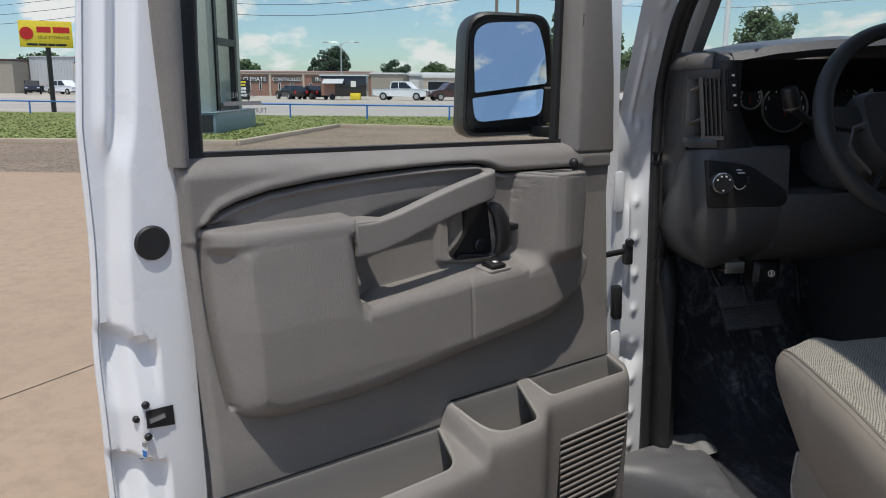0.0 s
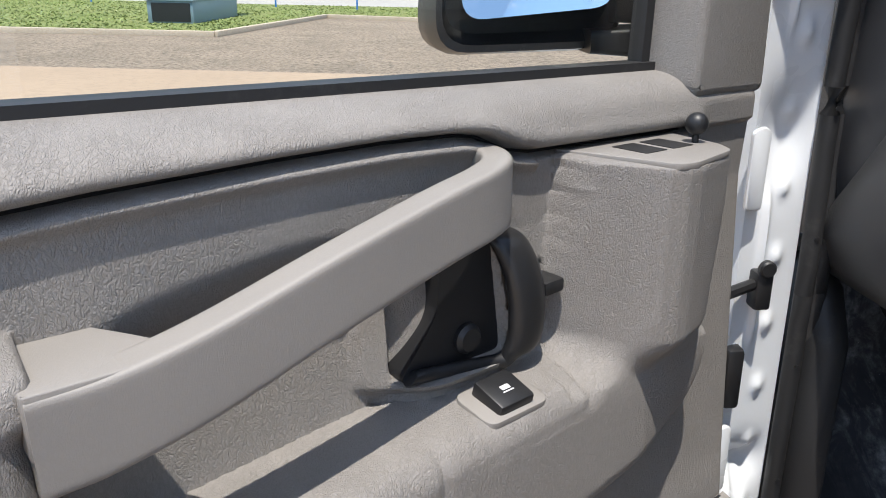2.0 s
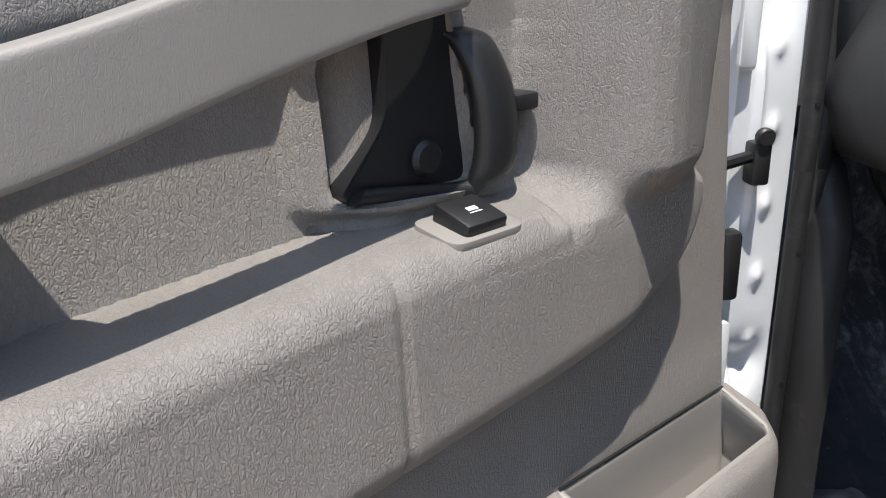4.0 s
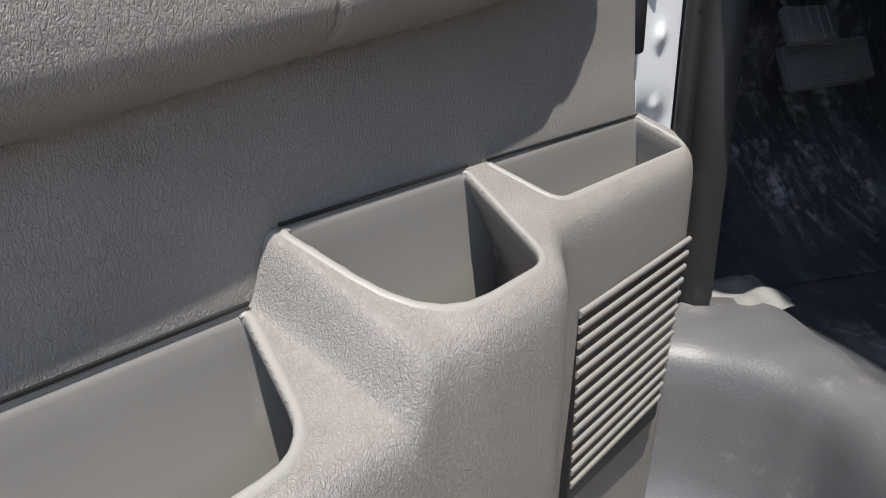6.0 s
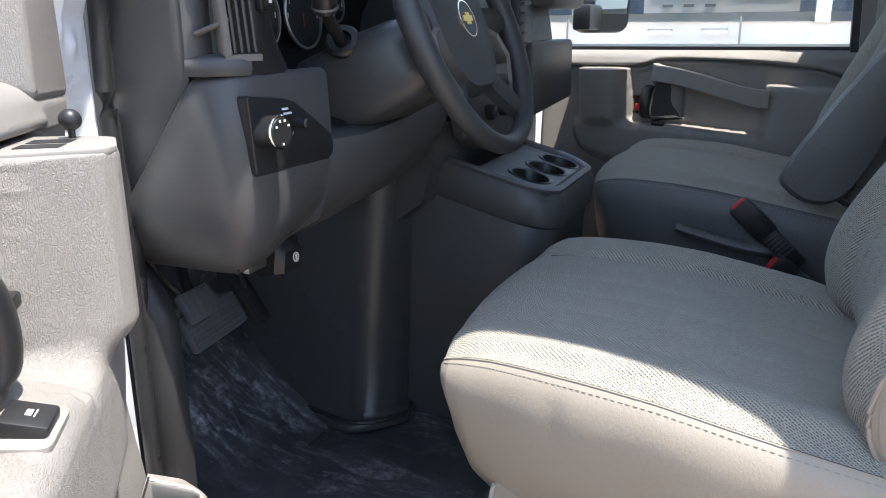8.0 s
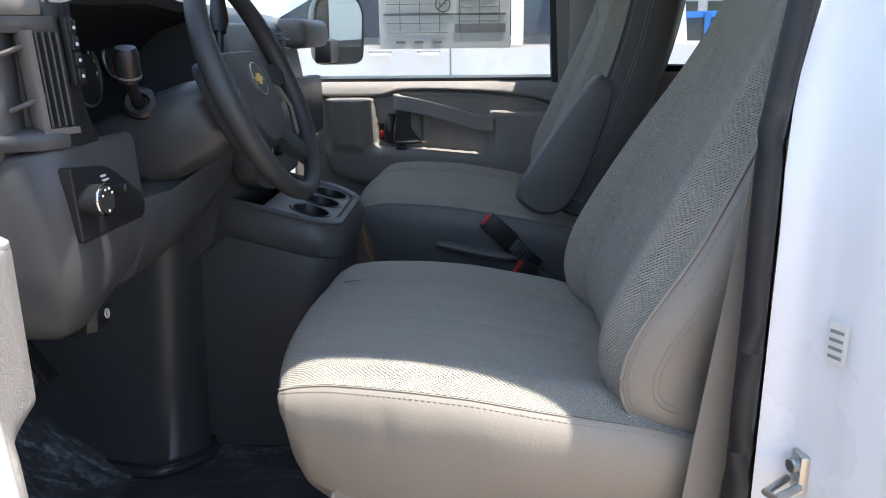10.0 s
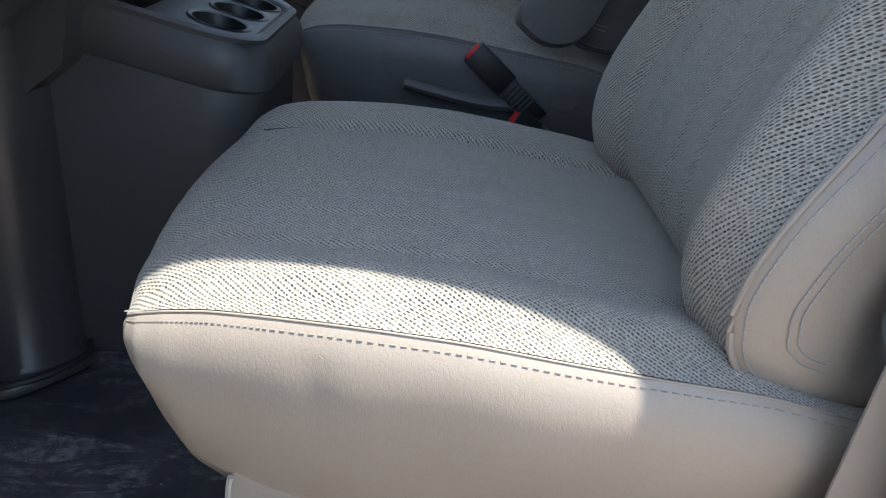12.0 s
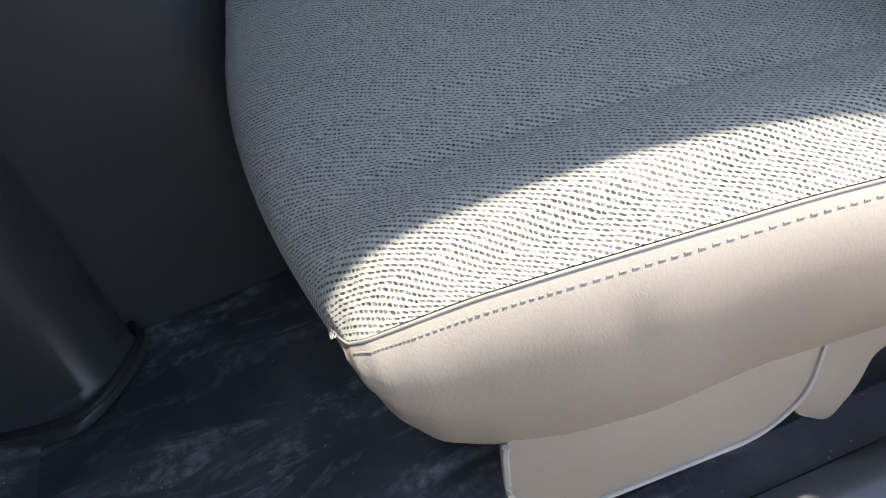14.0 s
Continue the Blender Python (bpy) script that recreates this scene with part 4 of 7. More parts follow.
SEAL = curve_through([(0.662, 1.685, 0.60), (0.663, 1.685, 0.90), (0.664, 1.685, 1.20), (0.663, 1.687, 1.45), (0.666, 1.665, 1.60), (0.685, 1.575, 1.76), (0.72, 1.40, 1.92), (0.772, 1.2, 1.965), (0.770, 0.90, 1.965),
                      (0.735, 0.715, 1.95), (0.700, 0.668, 1.90), (0.682, 0.664, 1.80), (0.670, 0.672, 1.6), (0.660, 0.672, 1.4), (0.658, 0.672, 1.1), (0.658, 0.68, 0.75), (0.67, 0.74, 0.60)], 120)
SEAL = [p + Vector((0, (0.006 - 0.15 * max(0.0, p.z - 1.45)) * float(smoothstep(0.95, 0.72, p.y)), 0)) for p in SEAL]
part("door_seal", tube(SEAL, lambda f: 0.011 + 0.004 * float(smoothstep(0.60, 0.68, f)), 10), RUBBER, body, "black rubber door seal")
LIP = [Vector((p.x + 0.019, p.y + (0.012 if p.y > 1.3 else -0.012), p.z)) for p in SEAL]
part("seal_lip", tube(LIP, lambda f: 0.0145 + 0.0012 * math.sin(f * 700), 10), RUBBER, body, "ribbed inner lip of the seal")
for z in (0.91, 1.075, 1.24, 1.39, 1.52):
    part("seal_pin", disc((0.6635, 1.675, z), (-0.1, -1, 0), 0.0028, 0.002, 8), BLACK, body)

# kick panel and lower pillar trim inside the seal
part("kick_panel", at_pillar(loft([[(0.648, 1.640, z), (0.664, 1.616 - 0.004 * k, z), (0.684, 1.612 - 0.004 * k, z), (0.704, 1.635, z), (0.714 + 0.01 * k, 1.70, z), (0.72, 2.10, z), (0.64, 2.10, z)] for z, k in ((0.675, 0), (0.72, 0.5), (0.9, 1), (1.1, 0.6))] + [[(0.655, 1.66, 1.165), (0.665, 1.645, 1.165), (0.68, 1.645, 1.165), (0.70, 1.66, 1.165), (0.715, 1.71, 1.165), (0.72, 2.10, 1.165), (0.64, 2.10, 1.165)], [(0.665, 1.70, 1.20), (0.67, 1.69, 1.20), (0.68, 1.69, 1.20), (0.69, 1.70, 1.20), (0.70, 1.74, 1.20), (0.70, 2.10, 1.20), (0.66, 2.10, 1.20)]])), RUBBER, body, "dark grey kick panel", angle=50)
part("pillar_trim", at_pillar(loft([[(x + 0.03, y + 0.02, z), (x + 0.04, y - 0.005, z), (x + 0.075, y + 0.02, z), (x + 0.075, y + 0.09, z), (x + 0.03, y + 0.07, z)] for x, y, z in ((0.655, 1.665, 1.18), (0.655, 1.665, 1.45), (0.66, 1.65, 1.60), (0.69, 1.57, 1.78), (0.73, 1.40, 1.95))])), DASH_UP, body, "grey windscreen pillar trim")

# B-pillar and body side behind the door
def side(i, j):
    path = [(0.655, 0.655), (0.648, 0.632), (0.640, 0.616), (0.612, 0.604), (0.590, 0.588), (0.562, 0.580), (0.547, 0.562), (0.532, 0.556), (0.495, 0.545), (0.486, 0.530), (0.484, -0.5), (0.484, -3.4)]
    x, y = path[j]
    z = 0.40 + 1.62 * i / 24
    tum = 0.10 * max(0, (z - 1.35) / 0.67) ** 1.3
    return Vector((x + tum, y + 0.004 - 0.15 * max(0.0, z - 1.45), z))


part("door_pillar", grid(side, 25, 12), WHITE, body, "white painted door pillar", angle=60)
part("pillar_lining", loft([[(x + 0.10 * max(0, (z - 1.35) / 0.67) ** 1.3, y + 0.004 - 0.15 * max(0.0, z - 1.45), z) for x, y in ((0.662, 0.645), (0.682, 0.642), (0.716, 0.60), (0.722, 0.40), (0.662, 0.40))] for z in (0.66, 1.2, 1.35, 1.5, 1.65, 1.8, 1.95)]), DASH, body)
striker = thing("door_striker", "zinc door striker bolted to the white pillar", "striker")
part("striker_plate", box(0.612, 0.640, 0.610, 0.622, 1.024, 1.074, 0.003), STEEL, striker)
part("striker_bolt", disc((0.626, 0.622, 1.057), (-0.3, 1, 0), 0.010, 0.008, 14, 0.002), STEEL, striker)
part("striker_loop", tube([(0.614, 0.620, 1.034), (0.589, 0.656, 1.034), (0.602, 0.664, 1.034), (0.634, 0.626, 1.034)], 0.005, 8), STEEL, striker)
tyre_label = part("tyre_label", grid(lambda i, j: Vector((0.589 + 0.022 * i, 0.5985 + 0.0125 * i, 1.200 + 0.05 * j)), 2, 2), PAPER, body, "small white paper label", False)
for k in range(4):
    part("print_bar", grid(lambda i, j: Vector((0.592 + 0.015 * i, 0.6022 + 0.0085 * i, 1.207 + 0.010 * k + 0.004 * j)), 2, 2), PRINT, tyre_label, "", False)

# floor, walls, ceiling
floor = tagged(obj("floor", grid(lambda i, j: Vector((0.765 + 1.485 * i / 20, -3.2 + 5.0 * j / 40, 0.68 + (0.012 if j < 2 else 0) + 0.004 * math.sin(i * 1.3) * math.sin(j * 0.9))), 21, 41), FLOOR), "black vinyl van floor with dusty scuff marks", "floor", kind="structure")
toe = part("toe_board", grid(lambda i, j: Vector((0.70 + 0.62 * i / 10, 1.72 + 0.34 * j / 10 + (0.04 if j == 10 else 0), 0.684 + 0.26 * (j / 10) ** 1.5 + (0.5 if j == 10 else 0))), 11, 11), FLOOR, floor, "black vinyl toe board")
part("lining", grid(lambda i, j: Vector((0.668 + 0.08 * (i / 8) ** 2, 0.42 - 3.6 * j / 4, 0.66 + 1.3 * i / 8)), 9, 5), DARKWALL, body)
part("rear_lining", box(0.66, 2.30, -3.24, -3.2, 0.66, 1.42), DARKWALL, body)
part("rear_lining", box(0.66, 2.30, -3.24, -3.2, 1.88, 2.0), DARKWALL, body)
for x0, x1 in ((0.66, 0.82), (1.38, 1.56), (2.12, 2.30)):
    part("rear_post", box(x0, x1, -3.24, -3.2, 1.42, 1.88), DARKWALL, body)
for x0, x1 in ((0.82, 1.38), (1.56, 2.12)):
    part("rear_pane", box(x0, x1, -3.226, -3.222, 1.42, 1.88), GLASS, body, "clear rear door window").visible_shadow = False
ceiling = tagged(obj("ceiling", grid(lambda i, j: Vector((0.80 + 1.41 * i / 10, -3.2 + 4.56 * j / 12, 1.955 + 0.03 * math.sin(math.pi * i / 10))), 11, 13), HEAD), "grey cloth van headliner", "ceiling", kind="structure")
def roof_edge(y):
    return float(np.interp(y, [0.475, 0.545, 0.573, 0.624, 0.708, 0.824, 0.911, 1.0, 1.1, 1.36], [0.62, 0.717, 0.731, 0.748, 0.765, 0.786, 0.797, 0.795, 0.786, 0.752]))


ROOF_Y = [-3.4, -2.0, -0.5, 0.4, 0.52, 0.56, 0.587, 0.613, 0.658, 0.70, 0.76, 0.824, 0.87, 0.911, 1.0, 1.1, 1.2, 1.36]
roof = part("roof", grid(lambda i, j: Vector((roof_edge(ROOF_Y[j]) + (2.312 - roof_edge(ROOF_Y[j])) * i / 12, ROOF_Y[j], 1.985 + 0.10 * math.sin(math.pi * i / 12))), 13, 18), WHITE, body, "white roof panel")
part("roof_rail", tube([(0.62, 0.60, 2.01), (0.62, 0.0, 2.01), (0.62, -3.3, 2.0)], 0.035, 8), WHITE, body)
part("door_header", loft([[(roof_edge(y) + a, y, z) for a, z in ((0.0, 1.985), (0.012, 1.962), (0.05, 1.958), (0.06, 1.99))] for y in (0.66, 0.74, 0.824, 0.911, 1.0, 1.1, 1.25, 1.36)]), WHITE, body)
part("header", loft([[(x, 1.33, 1.93), (x, 1.33, 1.99), (x, 1.42, 1.97), (x, 1.42, 1.93)] for x in (0.66, 2.24)]), HEAD, body)
screen = part("windscreen", grid(lambda i, j: Vector((0.70 + 1.50 * i / 10, 2.22 - 0.85 * j / 6 + 0.10 * math.sin(math.pi * i / 10), 1.50 + 0.46 * j / 6)), 11, 7), GLASS, body, "clear windscreen")
screen.visible_shadow = False
part("firewall", grid(lambda i, j: Vector((0.64 + 1.62 * i / 4, 2.10, 0.66 + 0.86 * j / 4)), 5, 5), DARKWALL, body)
part("kick_panel", box(2.26, 2.46, 1.66, 2.10, 0.66, 1.50, 0.02), DASH, body)
part("fender", grid(lambda i, j: Vector((0.42 - 0.02 * math.sin(math.pi * i / 10) + 0.10 * (i / 10) ** 3, 1.72 + 1.1 * j / 6, 0.45 + 0.68 * i / 10)), 11, 7), WHITE, body, "white front wing")
part("hood", grid(lambda i, j: Vector((0.52 + 1.86 * i / 12, 2.15 + 0.72 * j / 6, 1.13 + 0.10 * math.sin(math.pi * i / 12) ** 0.5 - 0.06 * (j / 6) ** 2)), 13, 7), WHITE, body, "white bonnet")

# sill trim round the step well
SILL_IN = curve_through([(0.715, 1.69, 0), (0.79, 1.66, 0), (0.802, 1.61, 0), (0.796, 1.54, 0), (0.790, 1.48, 0), (0.782, 1.42, 0), (0.767, 1.359, 0), (0.762, 1.10, 0), (0.76, 0.70, 0)], 65)
SILL_OUT = curve_through([(0.54, 1.612, 0), (0.60, 1.592, 0), (0.648, 1.563, 0), (0.690, 1.512, 0), (0.711, 1.47, 0), (0.724, 1.42, 0), (0.717, 1.327, 0), (0.712, 1.07, 0), (0.71, 0.70, 0)], 65)
SILL_CUT = 49


def sill_row(i, j):
    a, b = SILL_IN[i], SILL_OUT[i]
    t = SILL_OUT[min(i + 1, 64)] - SILL_OUT[max(i - 1, 0)]
    n = Vector((t.y, -t.x, 0)).normalized()
    if j == 0:
        return a + (a - b).normalized() * 0.012 + Vector((0, 0, 0.676))
    if j < 6:
        f = (0.0, 0.06, 0.3, 0.6, 0.85)[j - 1]
        p = a.lerp(b, f)
        return Vector((p.x, p.y, (0.694, 0.703, 0.7045, 0.704, 0.700)[j - 1] + 0.0015 * math.sin(i * 0.5 + f * 4)))
    o, z = ((0.004, 0.690), (0.013, 0.674), (0.019, 0.650), (0.026, 0.600), (0.036, 0.545), (0.048, 0.512), (0.075, 0.494), (0.13, 0.486), (0.24, 0.480), (0.30, 0.478))[j - 6]
    q = b + n * o
    return Vector((max(q.x, 0.425), q.y, z))


step = thing("sill_trim", "worn grey plastic sill trim over the step, scuffed white", "sill trim")
part("sill_cover", grid(sill_row, SILL_CUT, 16), SILL, step, "grey textured sill cover", angle=60)
part("sill_rear", grid(lambda i, j: sill_row(i + SILL_CUT - 1, j) + Vector((0, 0, -0.003)), 66 - SILL_CUT, 16), SATIN, step, "black rear part of the sill", angle=60)
part("step_edge", grid(lambda i, j: Vector((0.426 - 0.004 * j, 1.75 - 1.2 * i / 6, 0.479 - 0.04 * j)), 7, 3), WHITE, step, "white body edge below the step")
part("liner_end", grid(lambda i, j: Vector((0.706 + 0.115 * i / 16 + 0.006 * math.sin(j * 0.7), 1.655 - 0.025 * i / 16 + 0.10 * j / 14, 0.699 + 0.008 * math.sin(math.pi * j / 14) + 0.003 * math.sin(i * 0.9 + j * 0.35) + 0.004 * math.sin(i * 0.37 - j * 0.8))), 17, 15), LINER, step, "crumpled pale end of the floor liner")
for k in range(3):
    part("rivet", disc((0.744, 1.30 - 0.022 * k, 0.6985), (0, 0, 1), 0.003, 0.002, 8), STEEL, step)
screw = thing("kick_screws", "small zinc screws in the kick panel", "screw")
for z in (0.888, 0.905, 0.925):
    part("screw", disc((0.705, 1.68, z), (0.3, -1, 0), 0.006, 0.004, 10, 0.001), STEEL, screw)

# ---- dashboard ----
dash = thing("dashboard", "charcoal grey moulded plastic van dashboard", "dashboard")
dash.location = (-0.008, 0.018, -0.010)
# section across y and z, at stations over x; a hollow holds the instruments
def dash_ring(x, fwd, low, top):
    pts = [(1.72 + fwd * 0.2, low + 0.02), (1.66, low), (1.60 - fwd, low + 0.035), (1.535 - fwd, low + 0.11), (1.495 - fwd, 1.345), (1.492 - fwd, 1.42), (1.505 - fwd, 1.50), (1.52 - fwd, top - 0.05), (1.55 - fwd, top - 0.012), (1.60, top), (1.75, top + 0.005), (2.12, top - 0.04), (2.12, 1.30), (1.9, 1.25)]
    return [Vector((x, y, z)) for y, z in pts]


PLAN = curve_through([(0.688, 1.74, 0), (0.688, 1.66, 0), (0.6885, 1.60, 0), (0.693, 1.552, 0), (0.706, 1.520, 0), (0.730, 1.502, 0), (0.765, 1.494, 0), (0.82, 1.488, 0), (0.885, 1.484, 0)], 97)


def plan(f, inward=0.0):
    """A place on the outline of the dashboard's corner, f from 0 (door end) to 1 (face)."""
    i = min(max(f, 0), 1) * 96
    k = min(int(i), 95)
    p = PLAN[k].lerp(PLAN[k + 1], i - k)
    t = PLAN[k + 1] - PLAN[k]
    return p + Vector((-t.y, t.x, 0)).normalized() * inward


def seam_height(f):
    p = plan(f)
    return float(np.interp(-p.y, [-1.74, -1.623, -1.56, -1.50, -1.484], [1.20, 1.347, 1.432, 1.440, 1.440])) if p.x < 0.71 else 1.440


def knee(i, j):
    f = i / 48
    zt = seam_height(f)
    q = ((zt + 0.004, 0.012), (zt, 0.003), (zt - 0.006, 0.0), (zt * 0.6 + 1.24 * 0.4, -0.004), (zt * 0.25 + 1.24 * 0.75, -0.006), (1.245, -0.001), (1.215, 0.010), (1.190, 0.032), (1.172, 0.07), (1.168, 0.12))[j]
    up = 0.042 * float(smoothstep(0.735, 0.885, plan(f).x)) * (0.5 if j == 4 else 1.0 if j > 4 else 0.0)
    q = (q[0] + up, q[1])
    return plan(f, q[1]) + Vector((0, 0, min(q[0], zt + 0.004)))


part("lower_panel", grid(knee, 49, 10), DASH, dash, "charcoal lower corner of the dashboard", angle=60)
part("end_cap", grid(lambda i, j: plan(0.35 * i / 16, 0.006 if j == 0 or i == 16 else 0.0) + Vector((0, 0, seam_height(0.35 * i / 16) + 0.003 + (1.602 - seam_height(0.35 * i / 16)) * j / 8)), 17, 9), DASH, dash, "charcoal dashboard end cap", angle=60)
part("dash_top", loft([[Vector((x, y, z)) for y, z in ((1.54 + k, 1.60), (1.545 + k, 1.622), (1.58 + k, 1.636), (1.75, 1.640), (2.12, 1.60), (2.12, 1.55))] for x, k in ((0.695, 0.03), (0.72, 0.0), (0.775, -0.02))]), DASH, dash, "dark dashboard top", angle=60)
part("face_panel", grid(lambda i, j: Vector((0.738 + (0.045 + 0.075 * smoothstep(1.53, 1.36, 1.35 + 0.265 * j / 8)) * i / 4, 1.499 - 0.006 * i / 4 + (0.010 if i in (0, 4) else 0), 1.35 + 0.265 * j / 8)), 5, 9), BLACK, dash, "smooth black bezel beside the instruments", angle=60)
part("dash_body", loft([dash_ring(*r) for r in ((1.30, 0.0, 1.24, 1.645), (1.40, 0.02, 1.25, 1.645), (1.60, 0.03, 1.25, 1.645), (1.80, 0.02, 1.25, 1.64), (2.10, 0.0, 1.25, 1.632), (2.20, -0.03, 1.25, 1.612))]), DASH, dash, "charcoal right part of the dashboard", angle=55)
part("lower_bolster", loft([[Vector((x, y, z)) for y, z in ((1.72, 1.18), (1.60, 1.175 + k), (1.50, 1.23 + k), (1.452 + d, 1.30 + k), (1.462 + d, 1.345 + k), (1.52, 1.36 + k), (1.72, 1.36))] for x, k, d in ((0.872, 0, 0.02), (0.95, 0.0, 0.0), (1.10, 0.01, 0.0), (1.22, 0.03, 0.0), (1.30, 0.05, 0.02))]), DASH, dash, "charcoal panel under the column", angle=60)
part("cluster_well", grid(lambda i, j: Vector((0.775 + 0.085 * smoothstep(1.53, 1.37, 1.36 + 0.255 * j / 8) * (1 - i / 12) + (1.30 - 0.775) * i / 12, 1.50 + 0.16 * math.sin(math.pi * j / 8) ** 0.5 if j else 1.50, 1.36 + 0.255 * j / 8)), 13, 9), BLACK, dash, "deep black instrument hollow")
for gx, gz, gr in ((0.945, 1.515, 0.052), (1.065, 1.515, 0.052), (1.165, 1.535, 0.030), (0.865, 1.540, 0.026)):
    gauge = part("gauge", disc((gx, 1.640, gz), (0, -1, 0.1), gr, 0.006, 32, 0.001), BLACK, dash, "round black gauge")
    part("gauge_ring", disc((gx, 1.634, gz), (0, -1, 0.1), gr + 0.002, 0.004, 32, 0.001, gr - 0.002), STEEL, gauge)
    for q in range(9):
        a = radians(-120 + 30 * q)
        c = Vector((gx + gr * 0.82 * math.sin(a), 1.6335, gz + gr * 0.82 * math.cos(a)))
        part("gauge_mark", box(c.x - 0.0012, c.x + 0.0012, c.y - 0.0006, c.y, c.z - 0.004, c.z + 0.004), INK, gauge)
    part("gauge_needle", box(gx - 0.001, gx + 0.001, 1.6322, 1.6330, gz - gr * 0.6, gz + 0.004), RED, gauge)
part("cluster_hood", loft([[Vector((x, y, z + k)) for y, z in ((2.12, 1.60), (1.70, 1.615), (1.53, 1.60), (1.515, 1.615), (1.53, 1.632), (1.70, 1.645), (2.12, 1.62))] for x, k in ((0.772, -0.002), (0.86, 0.012), (0.95, 0.020), (1.09, 0.026), (1.22, 0.018), (1.31, 0.004))]), DASH, dash, "black instrument hood")
def cap_ring(f, w0, w1, top):
    a = plan(f)
    inn = plan(f, 0.055)
    return [a + Vector((0, 0, 1.600)), plan(f, -0.003) + Vector((0, 0, 1.606)), plan(f, 0.0) + Vector((0, 0, top - 0.010)), plan(f, 0.010) + Vector((0, 0, top - 0.002)), plan(f, 0.025) + Vector((0, 0, top)), inn + Vector((0, 0, top)), inn + Vector((0, 0, 1.600))]


part("top_cap", loft([cap_ring(0.10 + 0.245 * k / 10, 0, 0, 1.632 - 0.010 * (1 - min(1, k / 4))) for k in range(11)]), DASH_UP, dash, "taupe corner cap", angle=50)
part("top_cap", loft([cap_ring(0.355 + 0.235 * k / 10, 0, 0, 1.633) for k in range(11)]), DASH_UP, dash, "taupe corner cap over the vent", angle=50)
vent = part("air_vent", loft([[plan(f, w) + Vector((0, 0, z)) for w, z in ((0.04, 1.578), (0.002, 1.580), (-0.001, 1.588), (0.0, 1.599), (0.04, 1.599))] for f in [0.355 + 0.30 * k / 12 for k in range(13)]]), DASH, dash, "charcoal air vent with open louvres", angle=60)
part("vent_lower_frame", loft([[plan(f, w) + Vector((0, 0, z)) for w, z in ((0.05, 1.440), (0.0, 1.441), (-0.004, 1.449), (-0.002, 1.460), (0.012, 1.466), (0.05, 1.468))] for f in [0.355 + 0.30 * k / 12 for k in range(13)]]), DASH, vent, angle=60)
part("vent_cheek", grid(lambda i, j: plan(0.355, 0.0).lerp(Vector((0.732, 1.548, 0)), (i / 8) ** 1.0) + Vector((-0.004 * math.sin(math.pi * i / 8), -0.006 * math.sin(math.pi * i / 8), 1.455 + 0.132 * j / 4)), 9, 5), DASH, vent, "smooth inner cheek of the vent")
part("vent_hollow", grid(lambda i, j: Vector((0.726, 1.552, 0)).lerp(Vector((0.752, 1.51, 0)), i / 2) + Vector((0, 0, 1.45 + 0.14 * j / 2)), 3, 3), BLACK, vent, "black vent duct")
for z in (1.558, 1.492):
    part("cross_bar", loft([[plan(f, w) + Vector((0, 0, z + dz + 0.10 * (f - 0.42))) for w, dz in ((0.010, -0.003), (0.001, -0.003), (-0.001, 0.0), (0.001, 0.003), (0.010, 0.003))] for f in [0.40 + 0.16 * k / 8 for k in range(9)]]), DASH_UP, vent, angle=60)
LB0, LB1 = Vector((0.7085, 1.5165, 0)), Vector((0.742, 1.494, 0))
LBN = Vector((LB1.y - LB0.y, LB0.x - LB1.x, 0)).normalized()


def lb(f, out, z):
    """On the slanting louvre block."""
    return LB0.lerp(LB1, f) + LBN * out + Vector((0.010 * (1.53 - z) / 0.1, 0.0, z))


part("louvre_frame", loft([[lb(a, o, z) for a, o in ((-0.08, -0.02), (-0.08, 0.004), (0.0, 0.006), (0.14, 0.006), (0.16, -0.02))] for z in (1.463, 1.47, 1.575, 1.583)]), DASH_UP, vent, "light upright of the louvre block", angle=60)
part("louvre_back", loft([[lb(a, o, z) for a, o in ((0.1, -0.02), (0.1, -0.008), (1.0, -0.008), (1.0, -0.02))] for z in (1.463, 1.583)]), BLACK, vent)
for k in range(4):
    a0 = 0.26 + 0.21 * k
    part("louvre", loft([[lb(a0 + a, o, z) for a, o in ((-0.05, -0.008), (-0.035, 0.003), (0.035, 0.003), (0.05, -0.008))] for z in (1.468, 1.58)]), DASH, vent, "thin upright louvre", angle=60)
part("louvre_frame", loft([[lb(a, o, z) for a in (-0.08, 1.05) for o in ((-0.02, 0.006) if a < 0 else (0.006, -0.02))] for z in (1.458, 1.466)]), DASH_UP, vent, angle=60)
row = part("switch_strip", prism(rounded([(0.752, 1.515), (0.744, 1.598), (0.762, 1.598), (0.772, 1.515)], 0.003), lambda a, b, d: Vector((a, d, b)), 1.487, 1.496, 0.001), BLACK, dash, "column of black switches")
for k in range(4):
    x = 0.7505 + 0.0028 * (3 - k)
    part("switch_button", box(x - 0.001, x + 0.0125, 1.4845, 1.489, 1.520 + 0.0195 * k, 1.536 + 0.0195 * k, 0.001), BLACK, row)
    part("switch_mark", box(x + 0.003, x + 0.009, 1.4838, 1.4843, 1.525 + 0.0195 * k, 1.529 + 0.0195 * k), INK, row)
part("switch_panel", prism(rounded([(0.724, 1.318), (0.716, 1.418), (0.80, 1.408), (0.884, 1.350), (0.880, 1.320)], [0.006, 0.006, 0.02, 0.02, 0.012]), lambda a, b, d: Vector((a, d - 0.10 * (a - 0.717), b)), 1.4925, 1.510, 0.002), BLACK, dash, "black light switch panel")
hk = part("headlight_knob", disc((0.742, 1.491, 1.372), (-0.1, -1, 0.05), 0.0205, 0.030, 32, 0.003), BLACK, dash, "black round headlight knob with a chrome ring")
